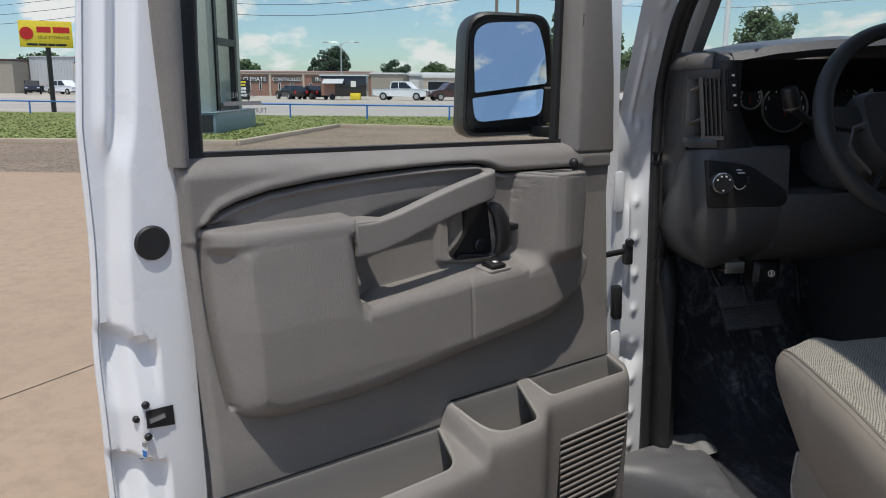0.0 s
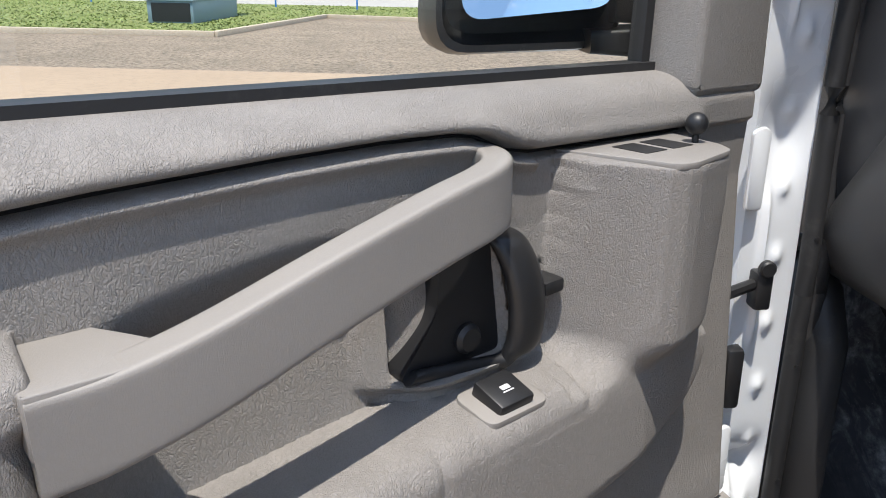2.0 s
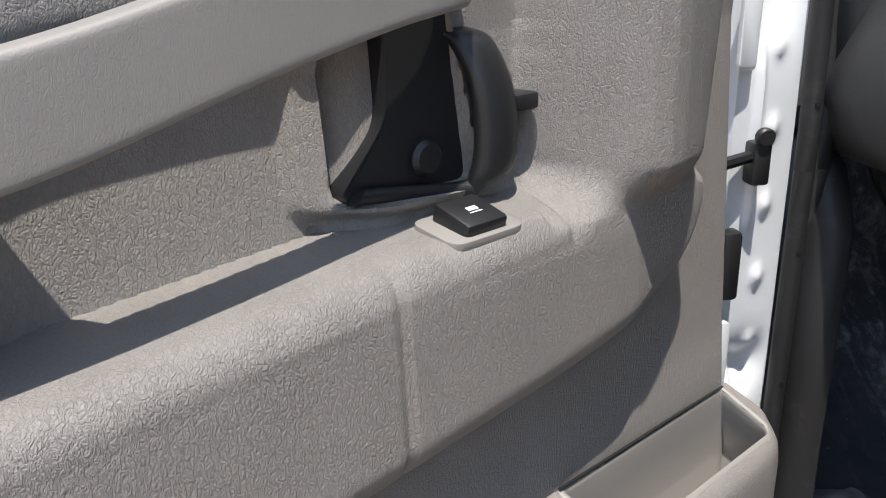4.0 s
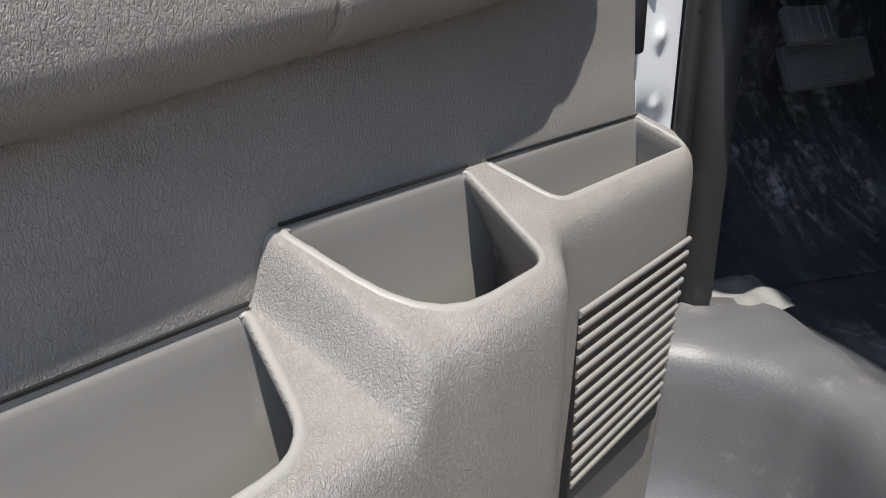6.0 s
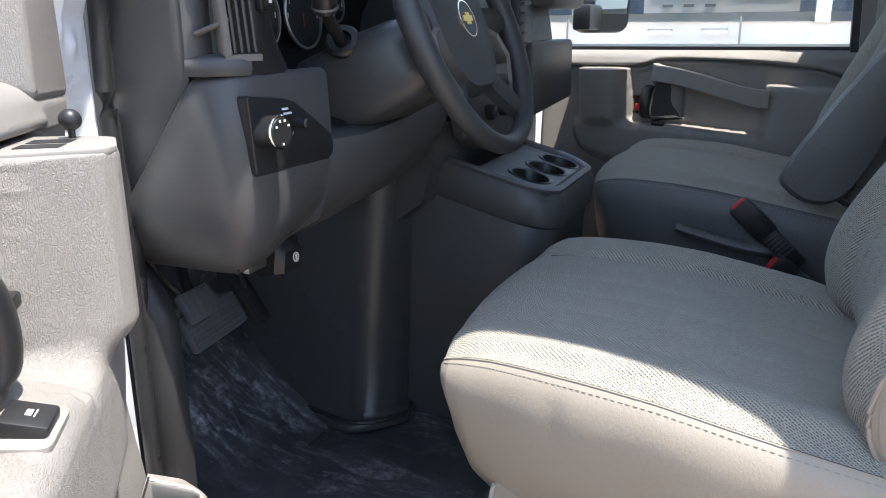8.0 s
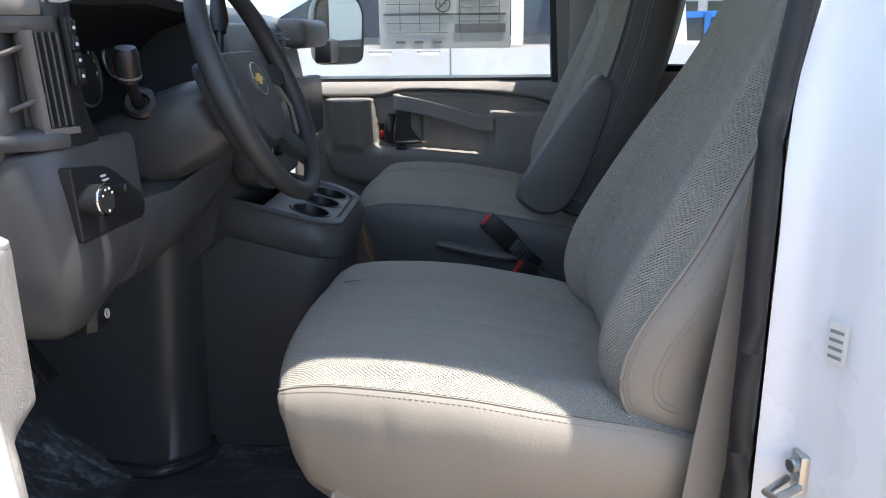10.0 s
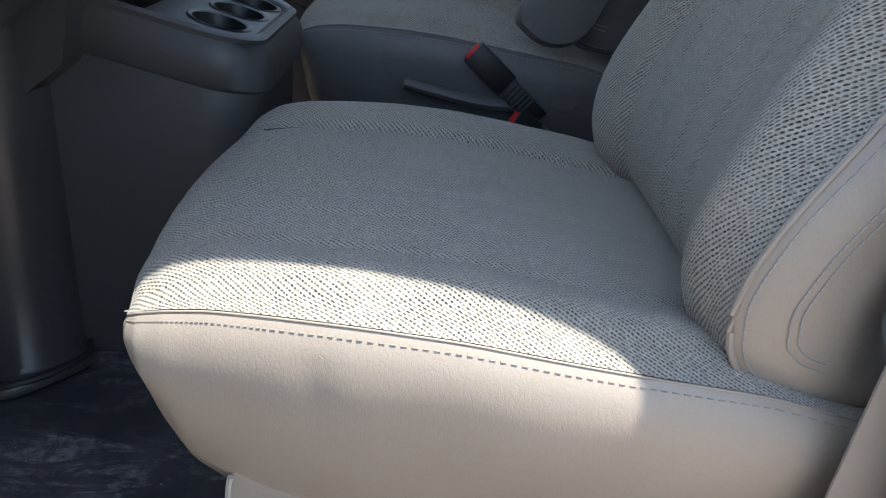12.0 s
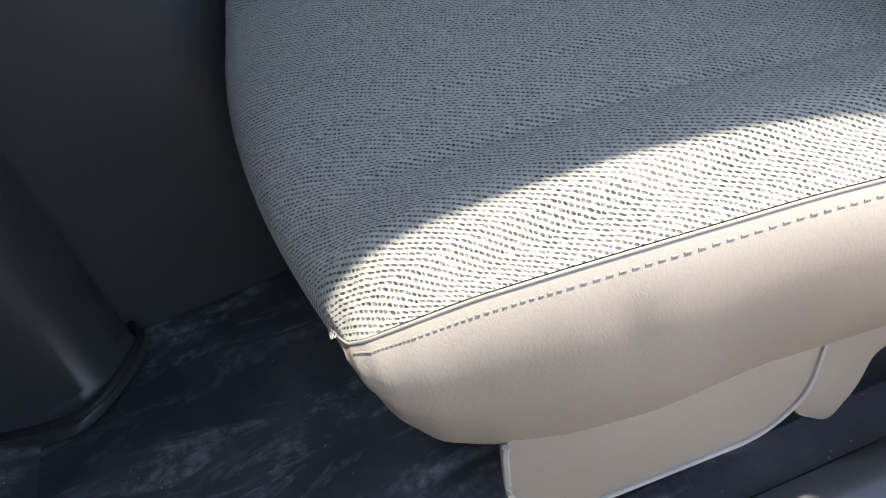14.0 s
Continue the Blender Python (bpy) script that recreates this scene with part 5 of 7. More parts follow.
part("knob_ring", disc((0.7393, 1.464, 1.3735), (-0.1, -1, 0.05), 0.0212, 0.0025, 32, 0.001, 0.0185), CHROME, hk)
for a in (-60, -20, 20, 60, 180):
    q = Vector((0.739 + 0.0145 * math.sin(radians(a)), 1.4600, 1.3735 + 0.0145 * math.cos(radians(a))))
    part("knob_mark", box(q.x - 0.0018, q.x + 0.0018, q.y - 0.0003, q.y + 0.0003, q.z - 0.0014, q.z + 0.0014), INK, hk)
part("dimmer", disc((0.797, 1.486, 1.377), (-0.1, -1, 0.05), 0.007, 0.028, 16, 0.002), BLACK, dash, "small black dimmer")
part("dimmer_mark", box(0.775, 0.785, 1.4815, 1.4848, 1.396, 1.3985), INK, dash)
part("dimmer_mark", box(0.778, 0.792, 1.4815, 1.4848, 1.390, 1.3925), INK, dash)
part("dimmer_mark", tube(curve_through([(0.772, 1.4855, 1.366), (0.780, 1.485, 1.358), (0.790, 1.484, 1.359), (0.796, 1.4835, 1.366)], 10), 0.0010, 5), INK, dash)
ic = part("centre_panel", prism(rounded([(1.33, 1.28), (1.31, 1.60), (1.72, 1.60), (1.70, 1.26), (1.40, 1.255)], 0.03), lambda a, b, d: Vector((a, d + 0.15 * (b - 1.42), b)), 1.455, 1.50, 0.006), DASH, dash, "charcoal centre panel with controls")
for k, (x, z) in enumerate(((1.42, 1.33), (1.50, 1.33), (1.58, 1.33))):
    dial = part("dial", disc((x, 1.442, z), (0, -1, 0.1), 0.016, 0.018, 20, 0.003), BLACK, ic, "black control dial")
    part("dial_mark", box(x - 0.001, x + 0.001, 1.4232, 1.4238, z + 0.004, z + 0.013), INK, dial)
part("button_row", box(1.40, 1.62, 1.444, 1.456, 1.375, 1.40, 0.003), BLACK, ic)
part("radio", box(1.38, 1.64, 1.448, 1.47, 1.42, 1.50, 0.004), BLACK, ic, "black radio front")
part("centre_vent", box(1.64, 1.70, 1.448, 1.47, 1.45, 1.58, 0.004), BLACK, ic)
for k in range(6):
    part("vent_slat", box(1.642, 1.698, 1.438, 1.452, 1.458 + 0.021 * k, 1.463 + 0.021 * k, 0.001), DASH, ic)
part("centre_lower", loft([[Vector((x, y + k, z)) for y, z in ((1.66, 1.12), (1.56, 1.125), (1.50, 1.17), (1.472, 1.27), (1.49, 1.32), (1.66, 1.32))] for x, k in ((1.27, 0.02), (1.34, 0.0), (1.70, 0.0), (1.80, 0.02))]), DASH, dash, "charcoal panel above the console", angle=50)
part("glove_lid", prism(rounded([(1.76, 1.28), (1.76, 1.46), (2.16, 1.46), (2.16, 1.30)], 0.02), lambda a, b, d: Vector((a, d, b)), 1.455, 1.50, 0.008), DASH, dash, "charcoal glovebox lid")
part("side_pad", box(1.90, 2.24, 1.44, 1.62, 1.540, 1.618, 0.025, 3), DASH_UP, dash, "taupe padded dashboard end")

# ---- steering column and wheel ----
WC = Vector((1.042, 1.369, 1.482))
TILT_W = radians(22)
W_AX = Vector((0, -math.cos(TILT_W), math.sin(TILT_W)))
W_UP = Vector((0, math.sin(TILT_W), math.cos(TILT_W)))
W_RT = Vector((1, 0, 0))


def wp(a, b, c=0.0):
    """A place on the steering wheel: a right, b up, c towards the driver."""
    return WC + W_RT * a + W_UP * b + W_AX * c


wheel = thing("steering_wheel", "dark grey four-spoke steering wheel with a gold badge", "steering wheel")
ringp = [wp(0.183 * math.cos(2 * math.pi * k / 72), 0.183 * math.sin(2 * math.pi * k / 72), 0.012) for k in range(72)]
rim = part("rim", tube(ringp, lambda f: 0.0160 + 0.0018 * math.cos(4 * math.pi * f), 14, True, 1.0, W_AX), WHEEL_SKIN, wheel, "grained dark rim")
hub_o = rounded([(-0.108, 0.062), (0.108, 0.062), (0.098, -0.042), (0.055, -0.096), (-0.055, -0.096), (-0.098, -0.042)], 0.032)
part("airbag_cover", loft([[wp(a * k, b * k, c) for a, b in hub_o] for k, c in ((1.0, -0.045), (1.04, -0.02), (1.02, -0.004), (0.93, 0.008), (0.5, 0.013), (0.1, 0.014))]), WHEEL_SKIN, wheel, "grained airbag cover")
for sx in (-1, 1):
    part("spoke", loft([[wp(sx * x, y + b, c + a) for a, b in ((-0.012, -h), (0.006, -h), (0.010, 0), (0.006, h), (-0.012, h))] for x, y, h, c in ((0.07, 0.015, 0.030, -0.012), (0.12, 0.012, 0.022, -0.006), (0.172, 0.012, 0.018, 0.008))]), WHEEL_SKIN, wheel, "upper spoke")
    part("spoke", loft([[wp(sx * x + b * 0.5, y + b * 0.7, c + a) for a, b in ((-0.012, -h), (0.006, -h), (0.010, 0), (0.006, h), (-0.012, h))] for x, y, h, c in ((0.045, -0.055, 0.026, -0.012), (0.080, -0.100, 0.022, -0.004), (0.112, -0.138, 0.020, 0.008))]), WHEEL_SKIN, wheel, "lower spoke")
    part("spoke_insert", loft([[wp(sx * x, y + b, c + a) for a, b in ((0.004, -0.006), (0.009, 0), (0.004, 0.006))] for x, y, c in ((0.092, 0.0, -0.002), (0.125, -0.012, 0.002), (0.140, -0.05, 0.004), (0.105, -0.095, 0.004))]), DASH_UP, wheel, "grey insert")
badge = part("badge", disc(wp(0.0, 0.010, 0.0125), W_AX, 0.027, 0.003, 32, 0.001), BLACK, wheel, "round badge with a gold mark")
part("badge_ring", disc(wp(0.0, 0.010, 0.0125), W_AX, 0.029, 0.004, 32, 0.001, 0.0265), CHROME, badge)
part("badge_mark", prism([(-0.018, 0.004), (-0.006, 0.004), (-0.006, 0.009), (0.008, 0.009), (0.008, 0.004), (0.018, 0.004), (0.015, -0.004), (0.006, -0.004), (0.006, -0.009), (-0.008, -0.009), (-0.008, -0.004), (-0.021, -0.004)], lambda a, b, d: wp(a, b + 0.010, d), 0.0152, 0.0175), GOLD, badge)
column = thing("steering_column", "black steering column shroud with stalks", "steering column")
part("shroud", loft([[wp(a * k, b * k - 0.012, c) for a, b in rounded([(-0.095, 0.060), (0.095, 0.060), (0.090, -0.070), (-0.090, -0.070)], 0.045)] for k, c in ((0.62, -0.040), (0.86, -0.052), (0.98, -0.08), (1.03, -0.14), (1.0, -0.24))]), SATIN, column, "black column shroud")
part("stalk_boot", disc((0.958, 1.508, 1.484), (-0.8, -0.3, 0.5), 0.026, 0.012, 24, 0.004, 0.014), BLACK, column, "round rubber boot")
stalk = part("turn_stalk", tube(curve_through([(0.965, 1.512, 1.482), (0.905, 1.494, 1.508), (0.868, 1.483, 1.535)], 8), lambda f: 0.009, 10), BLACK, column, "black turn signal stalk")
part("stalk_end", tube([(0.873, 1.484, 1.530), (0.870, 1.483, 1.534), (0.860, 1.479, 1.562), (0.858, 1.478, 1.570)], lambda f: 0.0175 if f < 0.9 else 0.014, 16), BLACK, stalk, "smooth rounded stalk end")
part("stalk_ring", tube([(0.8715, 1.4835, 1.531), (0.8705, 1.483, 1.534)], 0.0182, 16), DASH_UP, stalk)
part("gear_stalk", tube(curve_through([wp(0.06, 0.02, -0.08), wp(0.10, 0.07, -0.06), wp(0.14, 0.13, -0.045)], 8), 0.007, 10), BLACK, column, "black gear stalk")
part("gear_grip", tube([wp(0.13, 0.115, -0.05), wp(0.142, 0.135, -0.044), wp(0.165, 0.18, -0.034)], lambda f: 0.012 + 0.005 * math.sin(math.pi * min(1, f * 1.2)), 12, flat=0.7), BLACK, column, "flat black gear grip")
part("hazard_hole", disc(wp(0.0, -0.072, -0.09), (0, 0, -1), 0.003, 0.002, 8), BLACK, column)

for ob in column.children:
    if ob.name.startswith(("stalk_boot", "turn_stalk")):
        ob.location = (0.0, 0.012, -0.020)

# ---- pedals and parking brake ----
brake = thing("brake_pedal", "black rubber brake pedal on its arm, coloured paler for skylight", "pedal")
PB = Matrix.Translation((0.98, 1.83, 0.975)) @ Matrix.Rotation(radians(-28), 4, "X") @ Matrix.Rotation(radians(-4), 4, "Y")
part("pedal_pad", box(-0.075, 0.075, -0.010, 0.010, -0.034, 0.034, 0.008, m=PB), RUBBER_SKYLIT, brake, "ribbed rubber pad")
for k in range(7):
    part("rib", box(-0.07, 0.07, -0.0125, -0.009, -0.029 + 0.009 * k, -0.025 + 0.009 * k, 0.001, m=PB), RUBBER_SKYLIT, brake)
part("pedal_arm", tube(curve_through([(0.98, 1.845, 0.98), (0.97, 1.88, 1.06), (0.95, 1.87, 1.20)], 8), 0.010, 8), BLACK, brake)
park = thing("parking_brake_pedal", "small metal parking brake pedal, coloured paler for skylight", "pedal")
PK = Matrix.Translation((0.915, 1.80, 1.035)) @ Matrix.Rotation(radians(-35), 4, "X")
part("pedal_pad", box(-0.040, 0.040, -0.009, 0.009, -0.028, 0.028, 0.007, m=PK), RUBBER_SKYLIT, park)
for k in range(5):
    part("rib", box(-0.034 + 0.015 * k, -0.030 + 0.015 * k, -0.0115, -0.008, -0.024, 0.024, 0.001, m=PK), RUBBER_SKYLIT, park)
part("pedal_arm", tube(curve_through([(0.90, 1.81, 1.04), (0.87, 1.84, 1.10), (0.84, 1.85, 1.20)], 8), 0.008, 8), BLACK, park)
gas = thing("accelerator_pedal", "black accelerator pedal above the floor", "pedal")
part("pedal_pad", box(-0.022, 0.022, -0.008, 0.008, -0.05, 0.05, 0.006, m=Matrix.Translation((1.13, 1.86, 0.96)) @ Matrix.Rotation(radians(-35), 4, "X")), RUBBER, gas)
part("pedal_arm", tube([(1.13, 1.87, 0.97), (1.13, 1.90, 1.10), (1.12, 1.90, 1.20)], 0.007, 8), BLACK, gas)
rel = thing("brake_release_handle", "black release handle with a white mark under the dashboard", "handle")
part("release_grip", loft([[Vector((x, y, z)) for y, z in ((1.60, 1.172), (1.60 - k, 1.160), (1.605 - k, 1.125), (1.63, 1.118), (1.66, 1.14), (1.66, 1.172))] for x, k in ((0.865, 0.0), (0.875, 0.012), (0.915, 0.014), (0.926, 0.0))]), BLACK, rel)
part("release_mark", disc((0.900, 1.587, 1.146), (0, -1, 0.1), 0.008, 0.001, 16, 0, 0.006), INK, rel)
part("release_mark", box(0.898, 0.902, 1.585, 1.5865, 1.141, 1.151), INK, rel)
part("release_bracket", box(0.80, 0.845, 1.60, 1.66, 1.145, 1.172, 0.003), STEEL, rel)

# ---- engine cover and console ----
cover = thing("engine_cover", "satin black moulded engine cover between the seats", "engine cover")


def cover_ring(z, k):
    t = (z - 0.68) / 0.6
    base = [(1.235 + 0.03 * t, 2.10), (1.215 + 0.02 * t, 1.85), (1.200 + 0.03 * t + k, 1.70 - 0.02 * t), (1.215 + 0.03 * t + k, 1.64 - 0.03 * t), (1.27 + 0.02 * t, 1.605 - 0.03 * t + k), (1.33 + 0.02 * t, 1.60 - 0.03 * t), (1.60, 1.60), (1.70, 1.66), (1.72, 2.10)]
    pts = curve_through([(x, y, z) for x, y in base], 41)
    return pts


part("cover_shell", loft([cover_ring(z, k) for z, k in ((0.684, -0.030), (0.692, -0.034), (0.700, -0.030), (0.703, -0.012), (0.712, 0.0), (0.85, 0.0), (1.0, 0.0), (1.15, 0.0), (1.28, 0.004))]), SATIN, cover, "curved satin black shell with a rolled foot", angle=50)
part("foot_roll", tube([p + Vector((-0.002, -0.006, 0.002)) for p in cover_ring(0.700, -0.018)[3:30]], 0.006, 8), RUBBER, cover)
console = thing("centre_console", "charcoal console with a cup holder tray", "console")


def sloped(bm):
    """The tray rises towards the dashboard."""
    for v in bm.verts:
        v.co.z += 0.27 * (v.co.y - 1.28) - 0.015
    return bm


def raised_top(bm):
    for v in bm.verts:
        if v.co.z > 1.1:
            v.co.z += 0.27 * (v.co.y - 1.28)
    return bm


def con_ring(z, x0, x1, y0, y1, r=0.03):
    return [Vector((a, b, z)) for a, b in rounded([(x0, y1), (x0, y0 + 0.05), (x0 + 0.04, y0), (x1 - 0.04, y0), (x1, y0 + 0.05), (x1, y1)], r, 4)]


part("console_body", raised_top(loft([con_ring(0.684, 1.305, 1.655, 1.325, 1.62), con_ring(0.9, 1.303, 1.662, 1.31, 1.62), con_ring(1.08, 1.30, 1.668, 1.298, 1.62), con_ring(1.135, 1.298, 1.668, 1.295, 1.62), con_ring(1.14, 1.300, 1.665, 1.298, 1.62)], cap=False)), DASH, console, "charcoal console body", angle=50)
part("console_band", sloped(loft([con_ring(1.118, 1.298, 1.668, 1.296, 1.62), con_ring(1.126, 1.292, 1.675, 1.285, 1.62), con_ring(1.172, 1.29, 1.675, 1.280, 1.62), con_ring(1.190, 1.30, 1.67, 1.290, 1.62)], cap=False)), DASH, console, "charcoal console band", angle=50)
# tray floor with three round wells
CUPS = [(1.405, 1.365, 0.041), (1.505, 1.360, 0.041), (1.600, 1.358, 0.041)]


tray = part("cup_tray", sloped(loft([con_ring(1.186, 1.300, 1.668, 1.290, 1.60), con_ring(1.196, 1.298, 1.672, 1.288, 1.60), con_ring(1.201, 1.306, 1.664, 1.296, 1.60), con_ring(1.196, 1.316, 1.654, 1.306, 1.60), con_ring(1.188, 1.320, 1.650, 1.310, 1.60)], cap=False)), DASH, console, "charcoal cup holder tray with a raised rim", angle=50)
deck = grid(lambda i, j: Vector((1.312 + 0.35 * i / 70, 1.303 + 0.30 * j / 60, 1.190)), 71, 61)
gone = [f for f in deck.faces if min(math.hypot(f.calc_center_median().x - x, f.calc_center_median().y - y) - r for x, y, r in CUPS) < 0 or (1.34 < f.calc_center_median().x < 1.62 and 1.455 < f.calc_center_median().y < 1.57)]
bmesh.ops.delete(deck, geom=gone, context="FACES")
part("tray_deck", sloped(deck), DASH, tray, "dark tray deck")
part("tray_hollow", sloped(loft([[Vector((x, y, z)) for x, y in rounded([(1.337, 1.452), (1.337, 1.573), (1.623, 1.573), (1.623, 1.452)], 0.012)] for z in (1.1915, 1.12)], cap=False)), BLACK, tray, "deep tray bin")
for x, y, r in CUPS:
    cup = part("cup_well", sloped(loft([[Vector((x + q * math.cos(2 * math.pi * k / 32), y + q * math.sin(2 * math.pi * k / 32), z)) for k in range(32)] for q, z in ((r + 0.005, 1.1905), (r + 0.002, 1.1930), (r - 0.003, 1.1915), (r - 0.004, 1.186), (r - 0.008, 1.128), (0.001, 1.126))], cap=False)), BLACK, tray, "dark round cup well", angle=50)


# ---- seats ----
CUSHION = [  # y, underside, seam, crown, half width
    (1.274, 1.062, 1.081, 0.004, 0.258), (1.270, 1.012, 1.086, 0.010, 0.270), (1.259, 0.955, 1.093, 0.018, 0.279), (1.236, 0.908, 1.100, 0.028, 0.286), (1.198, 0.880, 1.105, 0.036, 0.292),
    (1.150, 0.862, 1.105, 0.040, 0.298), (1.08, 0.855, 1.102, 0.042, 0.305), (1.0, 0.866, 1.094, 0.042, 0.309), (0.92, 0.853, 1.080, 0.038, 0.311), (0.84, 0.840, 1.066, 0.032, 0.310), (0.75, 0.830, 1.050, 0.020, 0.306), (0.61, 0.830, 1.005, 0.005, 0.295)]
BACK = [  # height, front, half width, bolster
    (1.066, 0.690, 0.262, 0.3), (1.070, 0.735, 0.272, 0.5), (1.080, 0.770, 0.278, 0.75), (1.100, 0.795, 0.283, 0.9), (1.13, 0.806, 0.286, 1.0), (1.20, 0.796, 0.286, 1.0), (1.30, 0.752, 0.272, 1.0), (1.40, 0.712, 0.250, 0.9), (1.50, 0.672, 0.216, 0.7), (1.58, 0.648, 0.186, 0.5),
    (1.66, 0.628, 0.168, 0.35), (1.74, 0.612, 0.160, 0.3), (1.80, 0.600, 0.152, 0.2), (1.83, 0.575, 0.13, 0.1)]
BACK_RECLINED = [
    (1.02, 0.697, 0.262, 0.3), (1.026, 0.742, 0.272, 0.5), (1.042, 0.777, 0.278, 0.75), (1.072, 0.803, 0.283, 0.9), (1.13, 0.814, 0.286, 1.0), (1.2, 0.8, 0.286, 1.0), (1.3, 0.746, 0.272, 1.0), (1.4, 0.69, 0.25, 0.9), (1.5, 0.63, 0.216, 0.7), (1.58, 0.593, 0.186, 0.5), (1.66, 0.562, 0.168, 0.35), (1.74, 0.537, 0.16, 0.3), (1.8, 0.518, 0.152, 0.2), (1.83, 0.49, 0.13, 0.1)]


def spread(rows, n):
    pts = [np.array(r, float) for r in rows]
    x = np.linspace(0, len(rows) - 1, n)
    return [[float(np.interp(q, range(len(rows)), [p[k] for p in pts])) for k in range(len(rows[0]))] for q in x]


def smoothed(rows, passes=3):
    for _ in range(passes):
        rows = [rows[0]] + [[(a + 2 * b + c) / 4 for a, b, c in zip(*rows[k - 1:k + 2])] for k in range(1, len(rows) - 1)] + [rows[-1]]
    return rows


def cushion_top(y, zb, zs, cr, hw, a):
    """The upholstered top; a runs from -1 to 1 across."""
    t = abs(a)
    edge = 0.016 * min(1.0, cr / 0.03) * math.exp(-((t - 0.82) / 0.115) ** 2)
    groove = -(0.015 if a > 0 else 0.007) * math.exp(-((t - 0.60) / 0.030) ** 2)
    ribs = -0.002 * sum(math.exp(-((a - q) / 0.022) ** 2) for q in (-0.36, -0.12, 0.12, 0.36))
    dome = 0.46 * cr * (1 - t ** 2.3)
    front = float(smoothstep(1.12, 1.26, y))
    return Vector((a * hw, y + 0.028 * (1 - a * a) * front, zs + dome + edge + (groove - 0.008 * float(smoothstep(0.63, 0.52, t)) * min(1.0, cr / 0.03)) * (1 - front * 0.7) + ribs))


def arc_lengths(pts):
    out = [0.0]
    for a, b in zip(pts, pts[1:]):
        out.append(out[-1] + (b - a).length)
    return out


def seat(armrest, VINYL, lower, BACK, crown_y):
    ob = thing("captains_chair", lower, "seat", group="front seats")
    rows = smoothed(spread(CUSHION, 110), 4)
    na = 97
    aa = [-1 + 2 * k / (na - 1) for k in range(na)]
    arc_c = arc_lengths([cushion_top(*r, 0.0) for r in rows])
    part("cushion_top", grid(lambda i, j: cushion_top(*rows[i], aa[j]), 110, na, uv=lambda i, j: (rows[i][4] * aa[j], arc_c[i])), CLOTH, ob, "grey woven cloth cushion", angle=80)

    def skirt(i, j):
        y, zb, zs, cr, hw = rows[i]
        h = zs - zb
        half = [(hw, 1.0), (hw + 0.006, 0.97), (hw + 0.013, 0.89), (hw + 0.016, 0.78), (hw + 0.011, 0.62), (hw - 0.004, 0.40), (hw - 0.024, 0.18), (hw - 0.042, 0.05), (hw - 0.07, 0.0)]
        prof = [(-1, x, f) for x, f in half[:8]] + [(0, 0.0, 0.0)] + [(1, x, f) for x, f in half[7::-1]]
        sgn, x, f = prof[j]
        front = float(smoothstep(1.12, 1.26, y))
        wr = 0.0022 * math.sin(y * 38 + f * 6) * math.exp(-((f - 0.55) / 0.14) ** 2) * abs(sgn)
        dent = 0.0045 * math.exp(-((y - 1.118 - 0.16 * (f - 0.8)) / 0.013) ** 2) * math.exp(-((f - 0.74) / 0.09) ** 2) if sgn < 0 else 0.0
        xx = sgn * (x + wr - dent) if sgn else 0.0
        return Vector((xx, y + 0.028 * (1 - min(1, abs(xx) / hw) ** 2) * front, zb + h * f))

    part("cushion_side", grid(skirt, 110, 17), VINYL, ob, "smooth vinyl cushion side", angle=80)
    tip = [skirt(0, j) for j in range(17)] + [cushion_top(*rows[0], a) for a in aa[::-1]]
    lip = bmesh.new()
    lip.faces.new([lip.verts.new(p) for p in tip[:17]] + [])
    part("cushion_nose", lip, VINYL, ob)
    front_edge = [cushion_top(*rows[0], a) for a in aa]
    low = [skirt(0, 16 - 0) if a > 0.99 else (skirt(0, 0) if a < -0.99 else Vector((a * (rows[0][4] - 0.03), front_edge[k].y - 0.002, rows[0][1]))) for k, a in enumerate(aa)]
    part("cushion_front", grid(lambda i, j: front_edge[j].lerp(low[j], i / 3) + Vector((0, 0.006 * math.sin(math.pi * i / 3), 0)), 4, na, uv=lambda i, j: (0.58 * j / (na - 1), 0.62 + 0.02 * i)), CLOTH, ob, angle=80)
    part("insert_seam", tube([cushion_top(*r, 0.60) + Vector((0, 0, 0.0012)) for r in rows[30:104]], 0.0011, 6), RUBBER, ob, "dark seam beside the bolster")
    for sgn in (-1, 1):
        seam = [Vector((sgn * (r[4] + 0.001), r[0], r[2])) for r in rows]
        part("piping", tube(seam, 0.0010, 8), VINYL, ob, "vinyl piping")
        stitch = [Vector((sgn * (r[4] + 0.0062), r[0], r[2] - 0.03 * (r[2] - r[1]))) for r in spread(CUSHION[1:], 190)]
        bm = bmesh.new()
        for k in range(2, 188, 2):
            join(bm, tube([stitch[k].lerp(stitch[k + 1], 0.1), stitch[k].lerp(stitch[k + 1], 1.2)], 0.00065, 5))
        st = part("stitching", bm, THREAD_SHADED, ob, "dashed thread seam")
        st["kind"] = "stuff"
    rows_b = smoothed(spread(BACK, 50))

    def back_front(z, yf, hw, bo, a):
        t = abs(a)
        y = yf - 0.020 - 0.012 * bo + 0.034 * bo * math.exp(-((t - 0.78) / 0.16) ** 2)
        y -= 0.008 * math.exp(-((t - 0.56) / 0.03) ** 2) * bo
        y -= 0.0055 * sum(math.exp(-((a - q) / 0.014) ** 2) for q in (-0.33, -0.11, 0.11, 0.33)) * (z < 1.55)
        y -= 0.0275 * max(0.0, t - 0.84) / 0.16 * (1.3 * float(smoothstep(1.08, 1.32, z)) - 0.3)
